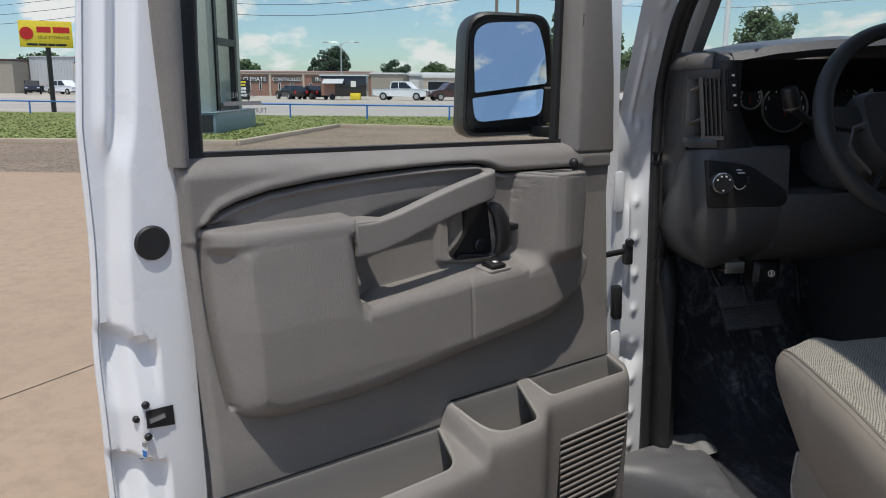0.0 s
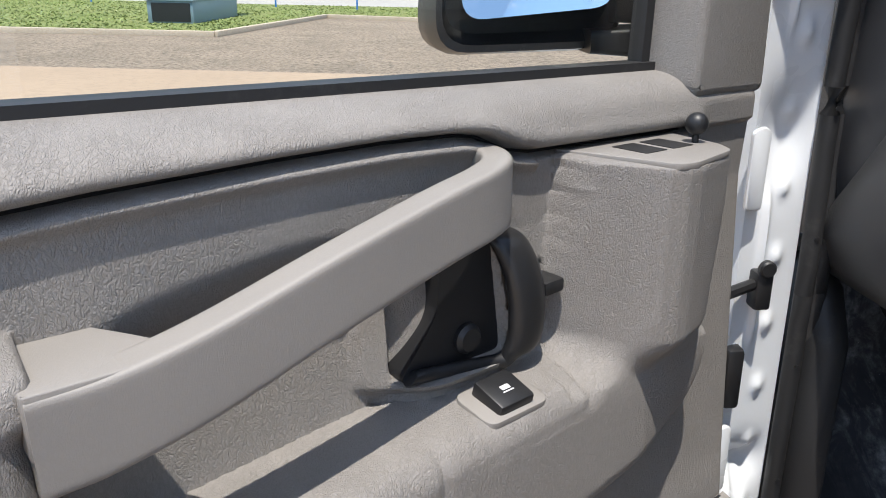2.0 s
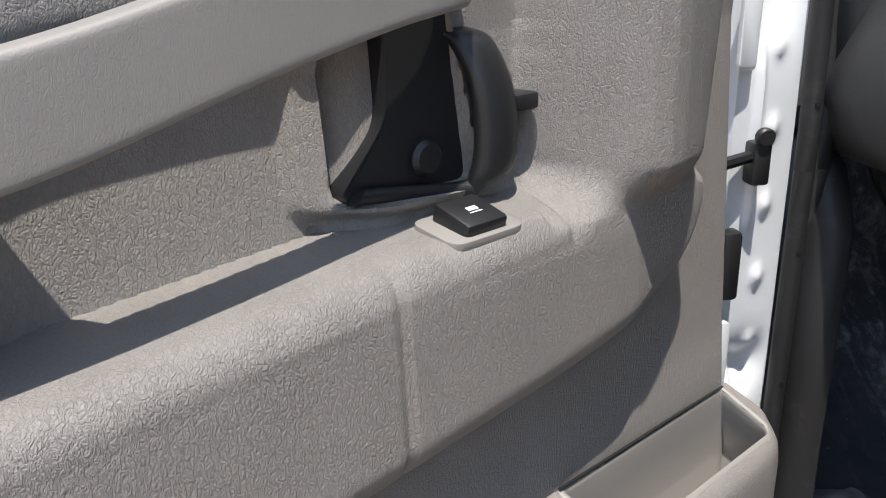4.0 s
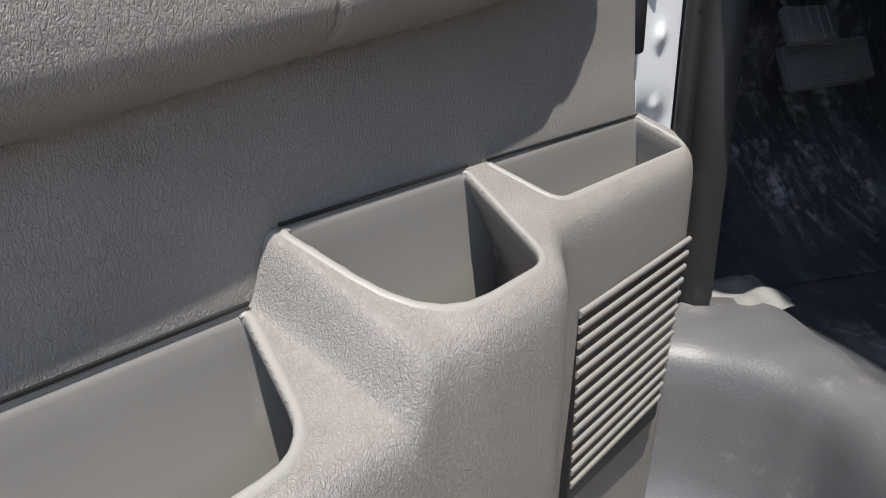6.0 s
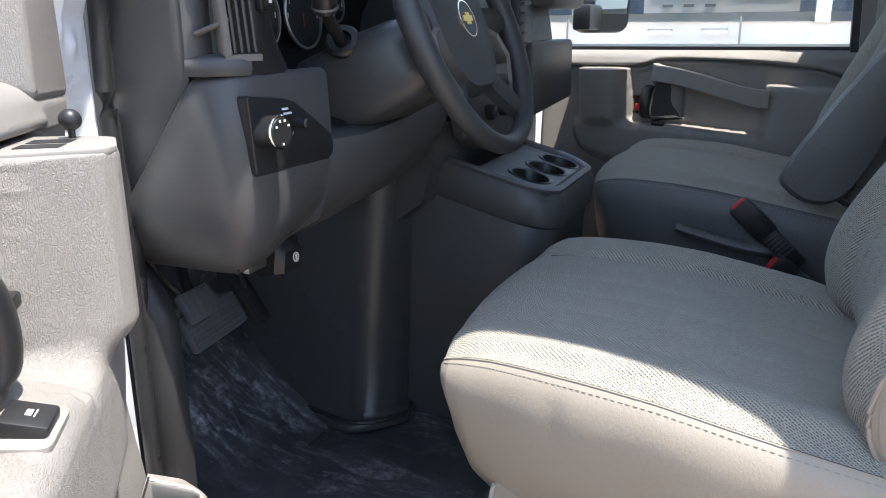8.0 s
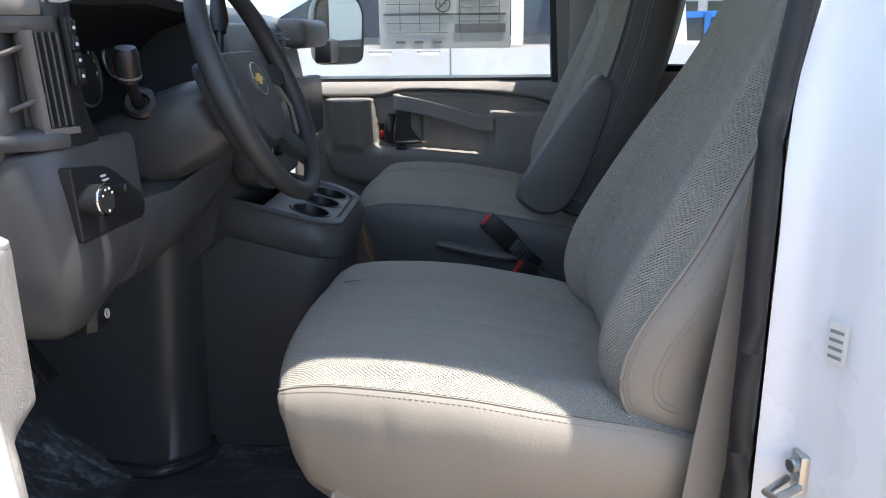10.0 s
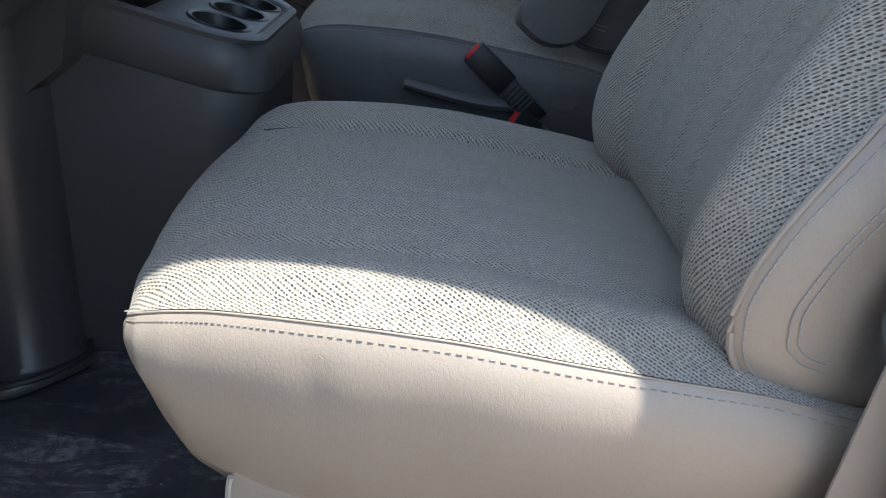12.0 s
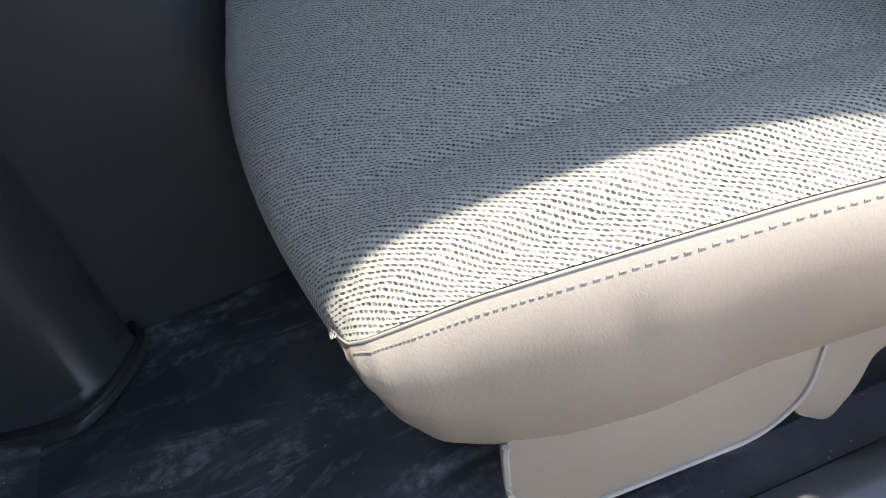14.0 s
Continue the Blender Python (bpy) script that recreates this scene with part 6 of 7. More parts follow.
        head = 0.016 * float(smoothstep(1.55, 1.60, z)) * float(smoothstep(0.72, 0.60, t)) - 0.006 * math.exp(-((z - 1.565) / 0.010) ** 2) * (t < 0.75)
        return Vector((a * hw, y + head, z + 0.012 * (1 - t) * (z > 1.78)))

    arc_b = arc_lengths([back_front(*r, 0.0) for r in rows_b])
    part("backrest_front", grid(lambda i, j: back_front(*rows_b[i], aa[j]), 50, na, uv=lambda i, j: (rows_b[i][2] * aa[j] * 1.1, arc_b[i])), CLOTH, ob, "grey woven cloth backrest", angle=80)

    def back_side(i, j):
        z, yf, hw, bo = rows_b[i]
        e = back_front(z, yf, hw, bo, 1.0)
        prof = [(-1, 0, 0), (-1, 0.006, -0.012), (-1, 0.012, -0.045), (-1, 0.010, -0.085), (-1, -0.002, -0.12), (-1, -0.04, -0.145), (0, 0, -0.15), (1, -0.04, -0.145), (1, -0.002, -0.12), (1, 0.010, -0.085), (1, 0.012, -0.045), (1, 0.006, -0.012), (1, 0, 0)]
        sgn, dx, dy = prof[j]
        return Vector((sgn * (hw + dx) if sgn else 0.0, e.y + dy, z))

    heights, fronts = [r[0] for r in rows_b], [back_front(*r, 1.0).y for r in rows_b]

    def side_x(y, z):
        deep = float(np.interp(z, heights, fronts)) - y
        return float(np.interp(z, heights, [r[2] for r in rows_b])) + float(np.interp(deep, (0, 0.012, 0.045, 0.085, 0.12), (0, 0.006, 0.012, 0.010, -0.002))) + 0.0012

    part("backrest_side", grid(back_side, 50, 13), VINYL, ob, "smooth vinyl backrest side", angle=80)
    part("backrest_top", grid(lambda i, j: back_front(*rows_b[-1], aa[j]).lerp(Vector((aa[j] * 0.11, crown_y, 1.82)), i / 4) + Vector((0, 0, 0.012 * math.sin(math.pi * i / 4))), 5, na, uv=lambda i, j: (0.55 * j / (na - 1), 0.85 + 0.03 * i)), CLOTH, ob, angle=80)
    for sgn in (-1, 1):
        e = [back_front(*r, sgn * 1.0) + Vector((sgn * 0.002, 0, 0)) for r in rows_b]
        part("piping", tube(e, 0.0032, 8), VINYL, ob, "vinyl piping")
        for inset, lo, hi in ((0.010, 2, 44), (0.042, 3, 40), (0.050, 3, 40)):
            line = [back_front(*r, 1.0) for r in smoothed(spread(BACK, 150), 12)]
            bm = bmesh.new()
            side_line = []
            for k in range(1, 149):
                t = line[k + 1] - line[k - 1]
                n = Vector((0, -t.z, t.y)).normalized()
                p = line[k] + n * inset
                side_line.append(Vector((side_x(p.y, p.z), p.y, p.z)))
            side_line = [p for p in curve_through(side_line, 300)]
            for k in range(lo * 6, hi * 6, 2):
                p, q = side_line[k], side_line[k + 1].lerp(side_line[k + 2], 0.3)
                join(bm, tube([Vector((sgn * p.x, p.y, p.z)), Vector((sgn * q.x, q.y, q.z))], 0.0008, 5))
            st = part("stitching", bm, THREAD, ob, "dashed thread seam")
            st["kind"] = "stuff"
    # stuff flap, bracket and base under the cushion
    flap = rounded([(1.200, 0.935), (1.212, 0.845), (1.180, 0.795), (0.985, 0.780), (0.942, 0.812), (0.925, 0.92)], 0.025)
    fl = part("skirt_flap", prism(flap, lambda a, b, d: Vector((d - 0.03 * (0.93 - b), a, b)), -0.270, -0.256, 0.003), VINYL, ob, "beige vinyl flap under the cushion")
    part("flap_edge", tube([Vector((-0.2705 - 0.03 * (0.93 - b), a, b)) for a, b in flap[4:-4]], 0.003, 6), THREAD, fl)
    part("seat_bracket", prism(rounded([(0.955, 0.855), (0.940, 0.76), (0.90, 0.72), (0.875, 0.76), (0.865, 0.808), (0.82, 0.815), (0.81, 0.845), (0.84, 0.86)], 0.015), lambda a, b, d: Vector((d, a, b)), -0.262, -0.245, 0.002), BELT, ob, "tan painted steel bracket")
    part("seat_base", box(-0.24, 0.24, 0.70, 1.14, 0.684, 0.88, 0.02), BLACK, ob, "dark steel seat base")
    if armrest:
        o = [(y, z) for y, z in ((0.872, 1.15), (0.862, 1.11), (0.81, 1.085), (0.75, 1.11), (0.692, 1.24), (0.655, 1.375), (0.665, 1.41), (0.70, 1.412), (0.79, 1.29))]
        oo = [(p.x, p.y) for p in curve_through([(a, b, 0) for a, b in o], 36, True)]
        cy, cz = sum(p[0] for p in oo) / 36, sum(p[1] for p in oo) / 36
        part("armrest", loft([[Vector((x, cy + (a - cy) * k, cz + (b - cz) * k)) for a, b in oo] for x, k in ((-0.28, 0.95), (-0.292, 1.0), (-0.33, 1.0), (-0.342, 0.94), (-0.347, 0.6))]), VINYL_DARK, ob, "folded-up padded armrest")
    return ob


driver_seat = seat(False, VINYL, "grey woven cloth seat with smooth beige vinyl sides", BACK_RECLINED, 0.36)
driver_seat.matrix_world = Matrix.Translation((1.052, 0.018, -0.012))
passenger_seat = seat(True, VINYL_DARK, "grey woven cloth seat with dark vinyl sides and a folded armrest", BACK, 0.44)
passenger_seat.matrix_world = Matrix.Translation((1.985, 0.03, 0.045))

# seat belts and buckles
belt = thing("seat_belt", "tan woven seat belt beside the door pillar", "seat belt")
part("webbing", loft([[Vector((x, y + 0.024, z)), Vector((x + 0.0025, y + 0.024, z)), Vector((x + 0.0025, y - 0.024, z)), Vector((x, y - 0.024, z))] for x, y, z in ((0.704, 0.714, 0.80), (0.704, 0.710, 0.92), (0.706, 0.697, 1.04), (0.712, 0.676, 1.20), (0.728, 0.640, 1.45), (0.760, 0.585, 1.75))]), BELT, belt)

bs = bmesh.new()
for k in range(7):
    z = 0.838 + 0.008 * k
    y = 0.713 - 0.05 * (z - 0.80)
    join(bs, tube([(0.7025, y - 0.016, z), (0.7025, y + 0.016, z + (0.006 if k % 2 else -0.002))], 0.0008, 5))
stt = part("box_stitch", bs, THREAD, belt, "sewn box stitch")
stt["kind"] = "stuff"
part("anchor_plate", box(0.702, 0.710, 0.690, 0.746, 0.765, 0.805, 0.003), BLACK, belt, "black belt anchor plate")


def buckle(base, top, name="belt_buckle"):
    b = thing(name, "black belt buckle with a red button", "belt buckle")
    base, top = Vector(base), Vector(top)
    way = (top - base).normalized()
    q = way.to_track_quat("Z", "X").to_matrix().to_4x4()
    L = (top - base).length
    m = Matrix.Translation(base) @ q
    part("buckle_body", box(-0.024, 0.024, -0.011, 0.011, L * 0.5, L, 0.005, m=m), BLACK, b)
    part("release_button", box(-0.016, 0.016, -0.009, 0.006, L - 0.004, L + 0.004, 0.002, m=m), RED, b)
    sleeve = part("sleeve", box(-0.018, 0.018, -0.008, 0.008, 0.0, L * 0.52, 0.003, m=m), BLACK, b, "ribbed black sleeve")
    for k in range(6):
        part("sleeve_rib", box(-0.0195, 0.0195, -0.0095, 0.0095, L * (0.20 + 0.05 * k), L * (0.20 + 0.05 * k) + 0.004, 0.001, m=m), DASH, sleeve)
    return b


buckle((1.652, 0.850, 0.998), (1.640, 0.982, 1.122))
buckle((1.62, 0.82, 0.955), (1.60, 0.905, 1.012))
lev_p = thing("recline_lever", "black seat recline lever", "lever")
part("lever_arm", tube(curve_through([(1.672, 0.86, 1.02), (1.660, 0.965, 1.025), (1.655, 1.105, 1.057)], 10), lambda f: 0.021 - 0.008 * f, 10, flat=0.7), VINYL_DARK, lev_p)
part("recliner_cap", disc((1.675, 0.80, 1.03), (-1, 0, 0), 0.024, 0.010, 20, 0.004), VINYL_DARK, lev_p)

# ---- passenger door, closed ----
pdoor = thing("door_2", "closed passenger van door with grey moulded trim", "van door", "structure")


def pp(s, w, z):
    return Vector((2.34 - w, 1.595 + s, z - 0.042))


ss, zs = np.linspace(-0.896, 0.030, 170), np.concatenate([np.linspace(0.55, 1.04, 8), np.linspace(1.05, 1.455, 110)])
S_, Z_ = np.meshgrid(ss, zs, indexing="ij")
W_ = trim_depth(S_, Z_)
part("trim_panel", grid(lambda i, j: pp(S_[i, j], W_[i, j], Z_[i, j]), len(ss), len(zs)), TRIM, pdoor, "grained grey moulded door trim", angle=75)
part("pull_handle", loft(strap_rings(pp)), TRIM_FINE, pdoor, "grey moulded pull handle")
rings = []
for i, (s, w, z) in enumerate(lev):
    rings.append([pp(s + 0.0165 * math.cos(q), w + 0.010 * math.sin(q), z + (0.005 * math.cos(q) if i > 19 else 0)) for q in (2 * math.pi * k / 12 for k in range(12))])
part("latch_lever", loft(rings), BLACK, pdoor, "black plastic latch lever")
part("lever_housing", prism(rounded([(-0.409, 1.254), (-0.372, 1.300), (-0.368, 1.376), (-0.322, 1.378), (-0.306, 1.254)], 0.012), lambda a, b, d: pp(a, d, b), -0.072, -0.044), BLACK, pdoor)
part("lock_well", prism(rounded([(-0.285, 1.263), (-0.285, 1.319), (-0.263, 1.319), (-0.265, 1.263)], 0.006), lambda a, b, d: pp(a, d, b), -0.075, -0.052), BLACK, pdoor)
part("lock_flag", box(2.372, 2.392, 1.314, 1.328, 1.232, 1.254, 0.002), RED, pdoor, "red lock marker")
part("window_switch", box(2.326, 2.352, 1.235, 1.270, 1.196, 1.208, 0.003), BLACK, pdoor)
part("window_frame", prism([(-0.865, 1.44), (-0.84, 1.44), (-0.81, 2.0), (-0.835, 2.0)], lambda a, b, d: pp(a, d, b), -0.11, -0.06), RUBBER, pdoor, "black window frame")
part("window_frame", prism([(-0.896, 1.44), (-0.86, 1.44), (-0.83, 2.0), (-0.87, 2.0)], lambda a, b, d: pp(a, d, b), -0.11, -0.04), TRIM, pdoor, "grey window post cover")
part("window_frame", prism([(-0.86, 1.450), (-0.86, 1.464), (0.03, 1.464), (0.03, 1.450)], lambda a, b, d: pp(a, d, b), -0.11, -0.083), RUBBER, pdoor)
part("outer_skin", grid(lambda i, j: pp(-0.92 + 0.97 * i / 4, -0.15, 0.45 + 1.02 * j / 4), 5, 5), WHITE, pdoor)
ppane = part("window_pane", grid(lambda i, j: pp(-0.86 + 0.89 * i / 3, -0.098, 1.44 + 0.58 * j / 3), 4, 4), GLASS, pdoor, "clear side window glass")
ppane.visible_shadow = False
PMC, PMA, PMN = Vector((2.66, 1.50, 1.585)), Vector((0.45, -0.893, 0.0)), Vector((-0.893, -0.45, 0.0))
pm_o = rounded([(-0.082, -0.11), (0.078, -0.11), (0.086, 0.06), (0.062, 0.108), (-0.062, 0.108), (-0.086, 0.06)], 0.034)
pm = part("door_mirror", loft([[PMC + PMA * a * k + UP * b * k + PMN * d for a, b in pm_o] for k, d in ((1.0, 0.004), (1.10, 0.006), (1.14, -0.02), (1.08, -0.07), (0.7, -0.12))]), BLACK, pdoor, "black door mirror housing")
mg = bmesh.new()
mg.faces.new([mg.verts.new(PMC + PMA * a + UP * b + PMN * (0.0065 + 0.04 * b)) for a, b in pm_o])
part("mirror_glass", mg, MIRROR, pm, "flat silvered mirror glass", False)
part("mirror_arm", box(2.48, 2.66, 1.50, 1.56, 1.47, 1.55, 0.01), BLACK, pdoor)

# price sheet stuck inside the passenger glass
sheet = thing("window_sheet", "white printed price sheet taped inside the window glass", "paper sheet")
part("sheet", box(2.416, 2.4175, 0.895, 1.325, 1.518, 1.918), PAPER, sheet, "", False)


def mark(y0, y1, z0, z1, mat=PRINT, name="print_bar"):
    part(name, box(2.4145, 2.4156, y0, y1, z0 - 0.032, z1 - 0.032), mat, sheet, "", False)


mark(0.91, 1.075, 1.600, 1.628)
mark(0.91, 1.31, 1.655, 1.662)
mark(0.91, 1.31, 1.742, 1.748)
for k in range(6):
    mark(0.93 + 0.065 * k, 0.932 + 0.065 * k, 1.605, 1.70)
for k in range(5):
    mark(0.935, 1.06, 1.635 + 0.022 * k, 1.6375 + 0.022 * k)
    mark(1.10, 1.30, 1.60 + 0.030 * k, 1.602 + 0.030 * k)
for k in range(3):
    mark(1.12 + 0.06 * k, 1.15 + 0.06 * k, 1.567, 1.575)
part("stop_sign", disc((2.4156, 1.115, 1.658), (-1, 0, 0), 0.026, 0.0012, 32, 0, 0.021), PRINT, sheet)
part("stop_sign", box(-0.024, 0.024, -0.0006, 0.0006, -0.0025, 0.0025, m=Matrix.Translation((2.415, 1.115, 1.658)) @ Matrix.Rotation(radians(90), 4, "Z") @ Matrix.Rotation(radians(45), 4, "Y")), PRINT, sheet)

# passenger side of the body behind the door
part("pillar_lining", loft([[(2.34, 0.71, z), (2.30, 0.66, z), (2.30, 0.50, z), (2.36, 0.46, z), (2.46, 0.5, z), (2.46, 0.70, z)] for z in (0.66, 1.2, 1.6, 1.95)]), TRIM, body, "grey pillar lining")
part("lower_lining", box(2.34, 2.46, -3.2, 0.47, 0.66, 1.44, 0.02), DARKWALL, body)
part("upper_lining", box(2.28, 2.46, -3.2, 0.47, 1.90, 1.99, 0.02), DARKWALL, body)
part("rear_glass_seal", tube(curve_through([(2.37, 0.44, 1.60), (2.37, 0.425, 1.47), (2.37, 0.38, 1.45), (2.37, 0.0, 1.45), (2.37, -0.6, 1.45)], 30), 0.014, 8), RUBBER, body)
for y0, y1 in ((-0.86, -0.7), (-2.0, -1.86), (-3.2, -3.06)):
    part("rear_post", box(2.34, 2.46, y0, y1, 1.40, 1.95, 0.02), DARKWALL, body)
rg = part("rear_side_window", grid(lambda i, j: Vector((2.41, 0.46 - 3.6 * i / 2, 1.44 + 0.48 * j / 2)), 3, 3), GLASS, body, "clear rear side window")
rg.visible_shadow = False
part("body_side", grid(lambda i, j: Vector((2.50, 0.70 - 4.1 * j / 4, 0.45 + 0.98 * i / 4)), 5, 5), WHITE, body)


# ---- outdoors ----
EXT = Matrix.Translation((-0.012, 0.05, 0.0)) @ Matrix.Rotation(radians(-6.8), 4, "Z") @ Matrix.Rotation(radians(1.35), 4, "Y") @ Matrix.Rotation(radians(0.25), 4, "X")
ARND = random.Random(4)


def ext(x, y, z=0.0):
    return EXT @ Vector((x, y, z))


def sheet_of(name, pts, z, mat, lab, cat):
    bm = bmesh.new()
    bm.faces.new([bm.verts.new(ext(x, y, z)) for x, y in pts])
    bmesh.ops.triangulate(bm, faces=bm.faces)
    bmesh.ops.recalc_face_normals(bm, faces=bm.faces)
    for f in bm.faces:
        if f.normal.z < 0:
            f.normal_flip()
    return tagged(obj(name, bm, mat, False), lab, cat, kind="structure")


ground = bmesh.new()
ground.faces.new([ground.verts.new(ext(a * 3000, b * 3000, -0.03)) for a, b in ((-1, -1), (1, -1), (1, 1), (-1, 1))])
tagged(obj("ground", ground, LOT, False), "pale flat lots reaching to the horizon", "ground", kind="structure")
sheet_of("pavement", [(-80, -80), (80, -80), (80, 13.6), (-80, 13.0)], 0.0, CONCRETE, "tan concrete parking lot", "pavement")
sheet_of("gravel_strip", [(-80, 12.98), (80, 13.58), (80, 27.2), (0, 27.4), (-5.1, 28.7), (-6.1, 19.8), (-80, 19.2)], -0.006, GRAVEL, "broken tan and black gravelled asphalt", "ground")
NEAR = [(-200, 66), (-45, 44.5), (-24.5, 40.6), (-10, 38.6), (-1.6, 38.4), (80, 39)]
sheet_of("lawn", [(-80, 19.3), (-6.2, 19.9), (-5.2, 28.8), (0, 27.5), (80, 27.3), (80, 39)] + [(x, y) for x, y in NEAR[-2::-1]], 0.03, GRASS, "mown green lawn", "lawn")
sheet_of("road", NEAR + [(200, 38), (200, 62), (80, 66), (-2.8, 67.9), (-17.5, 69.6), (-45.6, 76), (-200, 120)], -0.012, ROAD, "pale concrete road", "road")
# weathered joint in the slabs, its line broken and filled with dirt
vs, fs = [], []
for k in range(120):
    x = -5.0 + 0.06 * k
    y = 4.01 + 2.2 * (x + 2.1) + 0.03 * noise.noise(Vector((x * 2.0, 3.1, 0)))
    e = 0.008 + 0.012 * max(0, noise.noise(Vector((x * 5.0, 7.7, 0))))
    vs += [ext(x, y - e, 0.003), ext(x, y + e, 0.003)]
    if k:
        fs.append((2 * k - 2, 2 * k, 2 * k + 1, 2 * k - 1))
me = bpy.data.meshes.new("slab_joint")
me.from_pydata(vs, [], fs)
me.materials.append(surface("joint_dirt", (0.09, 0.07, 0.05), 0.95, var=0.4, vscale=6))
tagged(new("slab_joint", me), "dirt-filled crack along a joint in the concrete", "joint", kind="structure")
kerb_pts = [(-60, 19.3), (-6.2, 19.85), (-5.15, 28.75), (0, 27.45), (60, 27.25)]
for (x0, y0), (x1, y1) in zip(kerb_pts, kerb_pts[1:]):
    L, a = math.hypot(x1 - x0, y1 - y0), math.atan2(y1 - y0, x1 - x0)
    k = obj("kerb", box(0, L, -0.08, 0.08, -0.1, 0.13, 0.02, m=EXT @ Matrix.Translation((x0, y0, 0)) @ Matrix.Rotation(a, 4, "Z")), KERB)
    tagged(k, "worn concrete kerb along the lawn", "kerb", "kerbs", "structure")
# loose stones on the gravel and tufts in the lawn
bm = bmesh.new()
vs, fs = [], []
for k in range(2600):
    x, y = ARND.uniform(-14, 7), 27.0 - abs(ARND.gauss(0, 4.6))
    if y < 14 or (x < -5.2 and y > 19.5):
        continue
    c, r = ext(x, y, 0), ARND.uniform(0.03, 0.11)
    a0 = ARND.uniform(0, 6)
    n0 = len(vs)
    for q in range(5):
        rr = r * ARND.uniform(0.6, 1.2)
        vs.append((c.x + rr * math.cos(a0 + q * 1.257), c.y + rr * math.sin(a0 + q * 1.257), -0.004))
    vs.append((c.x, c.y, r * 0.35))
    fs += [(n0 + q, n0 + (q + 1) % 5, n0 + 5) for q in range(5)]
me = bpy.data.meshes.new("rubble")
me.from_pydata(vs, [], fs)
RUBBLE = surface("dark_rubble", (0.17, 0.14, 0.11), 0.9, var=0.5, vscale=3)
me.materials.append(RUBBLE)
tagged(new("rubble", me), "loose broken asphalt pieces", "rubble", kind="stuff")
vs, fs = [], []
for k in range(30000):
    t = ARND.random() ** 1.5
    y = 20 + 18.4 * t
    x = ARND.uniform(-26 - 10 * t, 14)
    if y < 28.9 and x > -6.3 + (y - 20) * 0.12:
        continue
    c, h, a0 = ext(x, y, 0.03), ARND.uniform(0.015, 0.05), ARND.uniform(0, 6.3)
    n0 = len(vs)
    dx, dy = 0.05 * math.cos(a0), 0.05 * math.sin(a0)
    vs += [(c.x - dx, c.y - dy, c.z), (c.x + dx, c.y + dy, c.z), (c.x + ARND.uniform(-0.04, 0.04), c.y + ARND.uniform(-0.04, 0.04), c.z + h)]
    fs.append((n0, n0 + 1, n0 + 2))
me = bpy.data.meshes.new("grass")
me.from_pydata(vs, [], fs)
BLADE = surface("grass_blades", (0.22, 0.265, 0.085), 0.8, var=0.4, vscale=0.6, grain=8, bump=0)
me.materials.append(BLADE)
tagged(new("grass", me), "short green grass tufts", "grass", kind="stuff")

# blue rail fence
fence = thing("rail_fence", "low blue painted steel rail fence", "fence")
FP = [(-40, 46.0), (-33, 43.0), (-27.5, 40.2), (-22.5, 38.4), (-17.5, 37.2), (-12.6, 36.5), (-8.7, 36.0), (-5.0, 35.2), (-1.25, 34.6), (2.5, 34.2), (6.3, 33.8), (10, 33.4), (14, 33.0), (18, 32.6)]
for x, y in FP:
    part("post", tube([ext(x, y, 0.0), ext(x, y, 0.64)], 0.04, 8), BLUE, fence)
part("rail", tube([ext(x, y, 0.64) for x, y in FP], 0.035, 8), BLUE, fence)

# sign pylon on its plinth
PY = EXT @ Matrix.Translation((0.4, 0, 0)) @ Matrix.Diagonal((0.905, 0.905, 0.90, 1))
pylon = thing("sign_pylon", "tall empty sign pylon with black framed openings", "sign")
plinth = part("plinth", box(-10.9, -9.4, 26.4, 31.2, 0.0, 0.72, 0.02, m=PY), TEAL, pylon, "grey-blue sheet metal plinth")
# black slab on the closed end stands for the shaded inside
part("plinth_end_shade", box(-10.75, -9.5, 26.38, 26.45, 0.08, 0.66, m=PY), BLACK, plinth, "black slab for the shade inside the open end")
part("plinth_top", box(-10.95, -9.35, 26.35, 31.25, 0.72, 0.76, 0.01, m=PY), TEAL, plinth)
for y0, y1 in ((27.0, 27.7), (29.9, 30.6)):
    part("post", box(-10.6, -9.75, y0, y1, 0.75, 9.0, 0.02, m=PY), POSTMETAL, pylon, "sage grey sheet metal post")
for y0, y1 in ((27.6, 27.85), (29.75, 30.0)):
    part("opening_frame", box(-9.9, -9.68, y0, y1, 0.78, 9.0, m=PY), BLACK, pylon, "black frame")
for z in (0.78, 3.1, 5.6, 8.6):
    part("opening_frame", box(-9.9, -9.68, 27.6, 30.0, z, z + 0.25, m=PY), BLACK, pylon, "black frame")


def bars(parent, m, words, z, size, mat, thick=0.01):
    """Plain bars where lettering cannot be read."""
    x = -sum(words) / 2 - 0.15 * size * (len(words) - 1)
    for w in words:
        part("lettering_bar", box(x, x + w, -thick, 0, z - size / 2, z + size / 2, m=m), mat, parent)
        x += w + 0.3 * size


# billboard
bb = thing("billboard", "yellow self storage billboard on a dark post", "billboard")
BM = EXT @ pose(-22.75, 41.0, 0, 0, 0, 30) @ Matrix.Diagonal((0.84, 0.84, 0.82, 1))
part("post", tube([BM @ Vector((0.05, 0.1, 0)), BM @ Vector((0.05, 0.1, 4.2))], 0.13, 10), BLACK, bb)
panel = part("panel", box(-1.5, 1.5, -0.08, 0.08, 4.1, 5.75, 0.02, m=BM), YELLOW, bb, "yellow panel with black lettering")
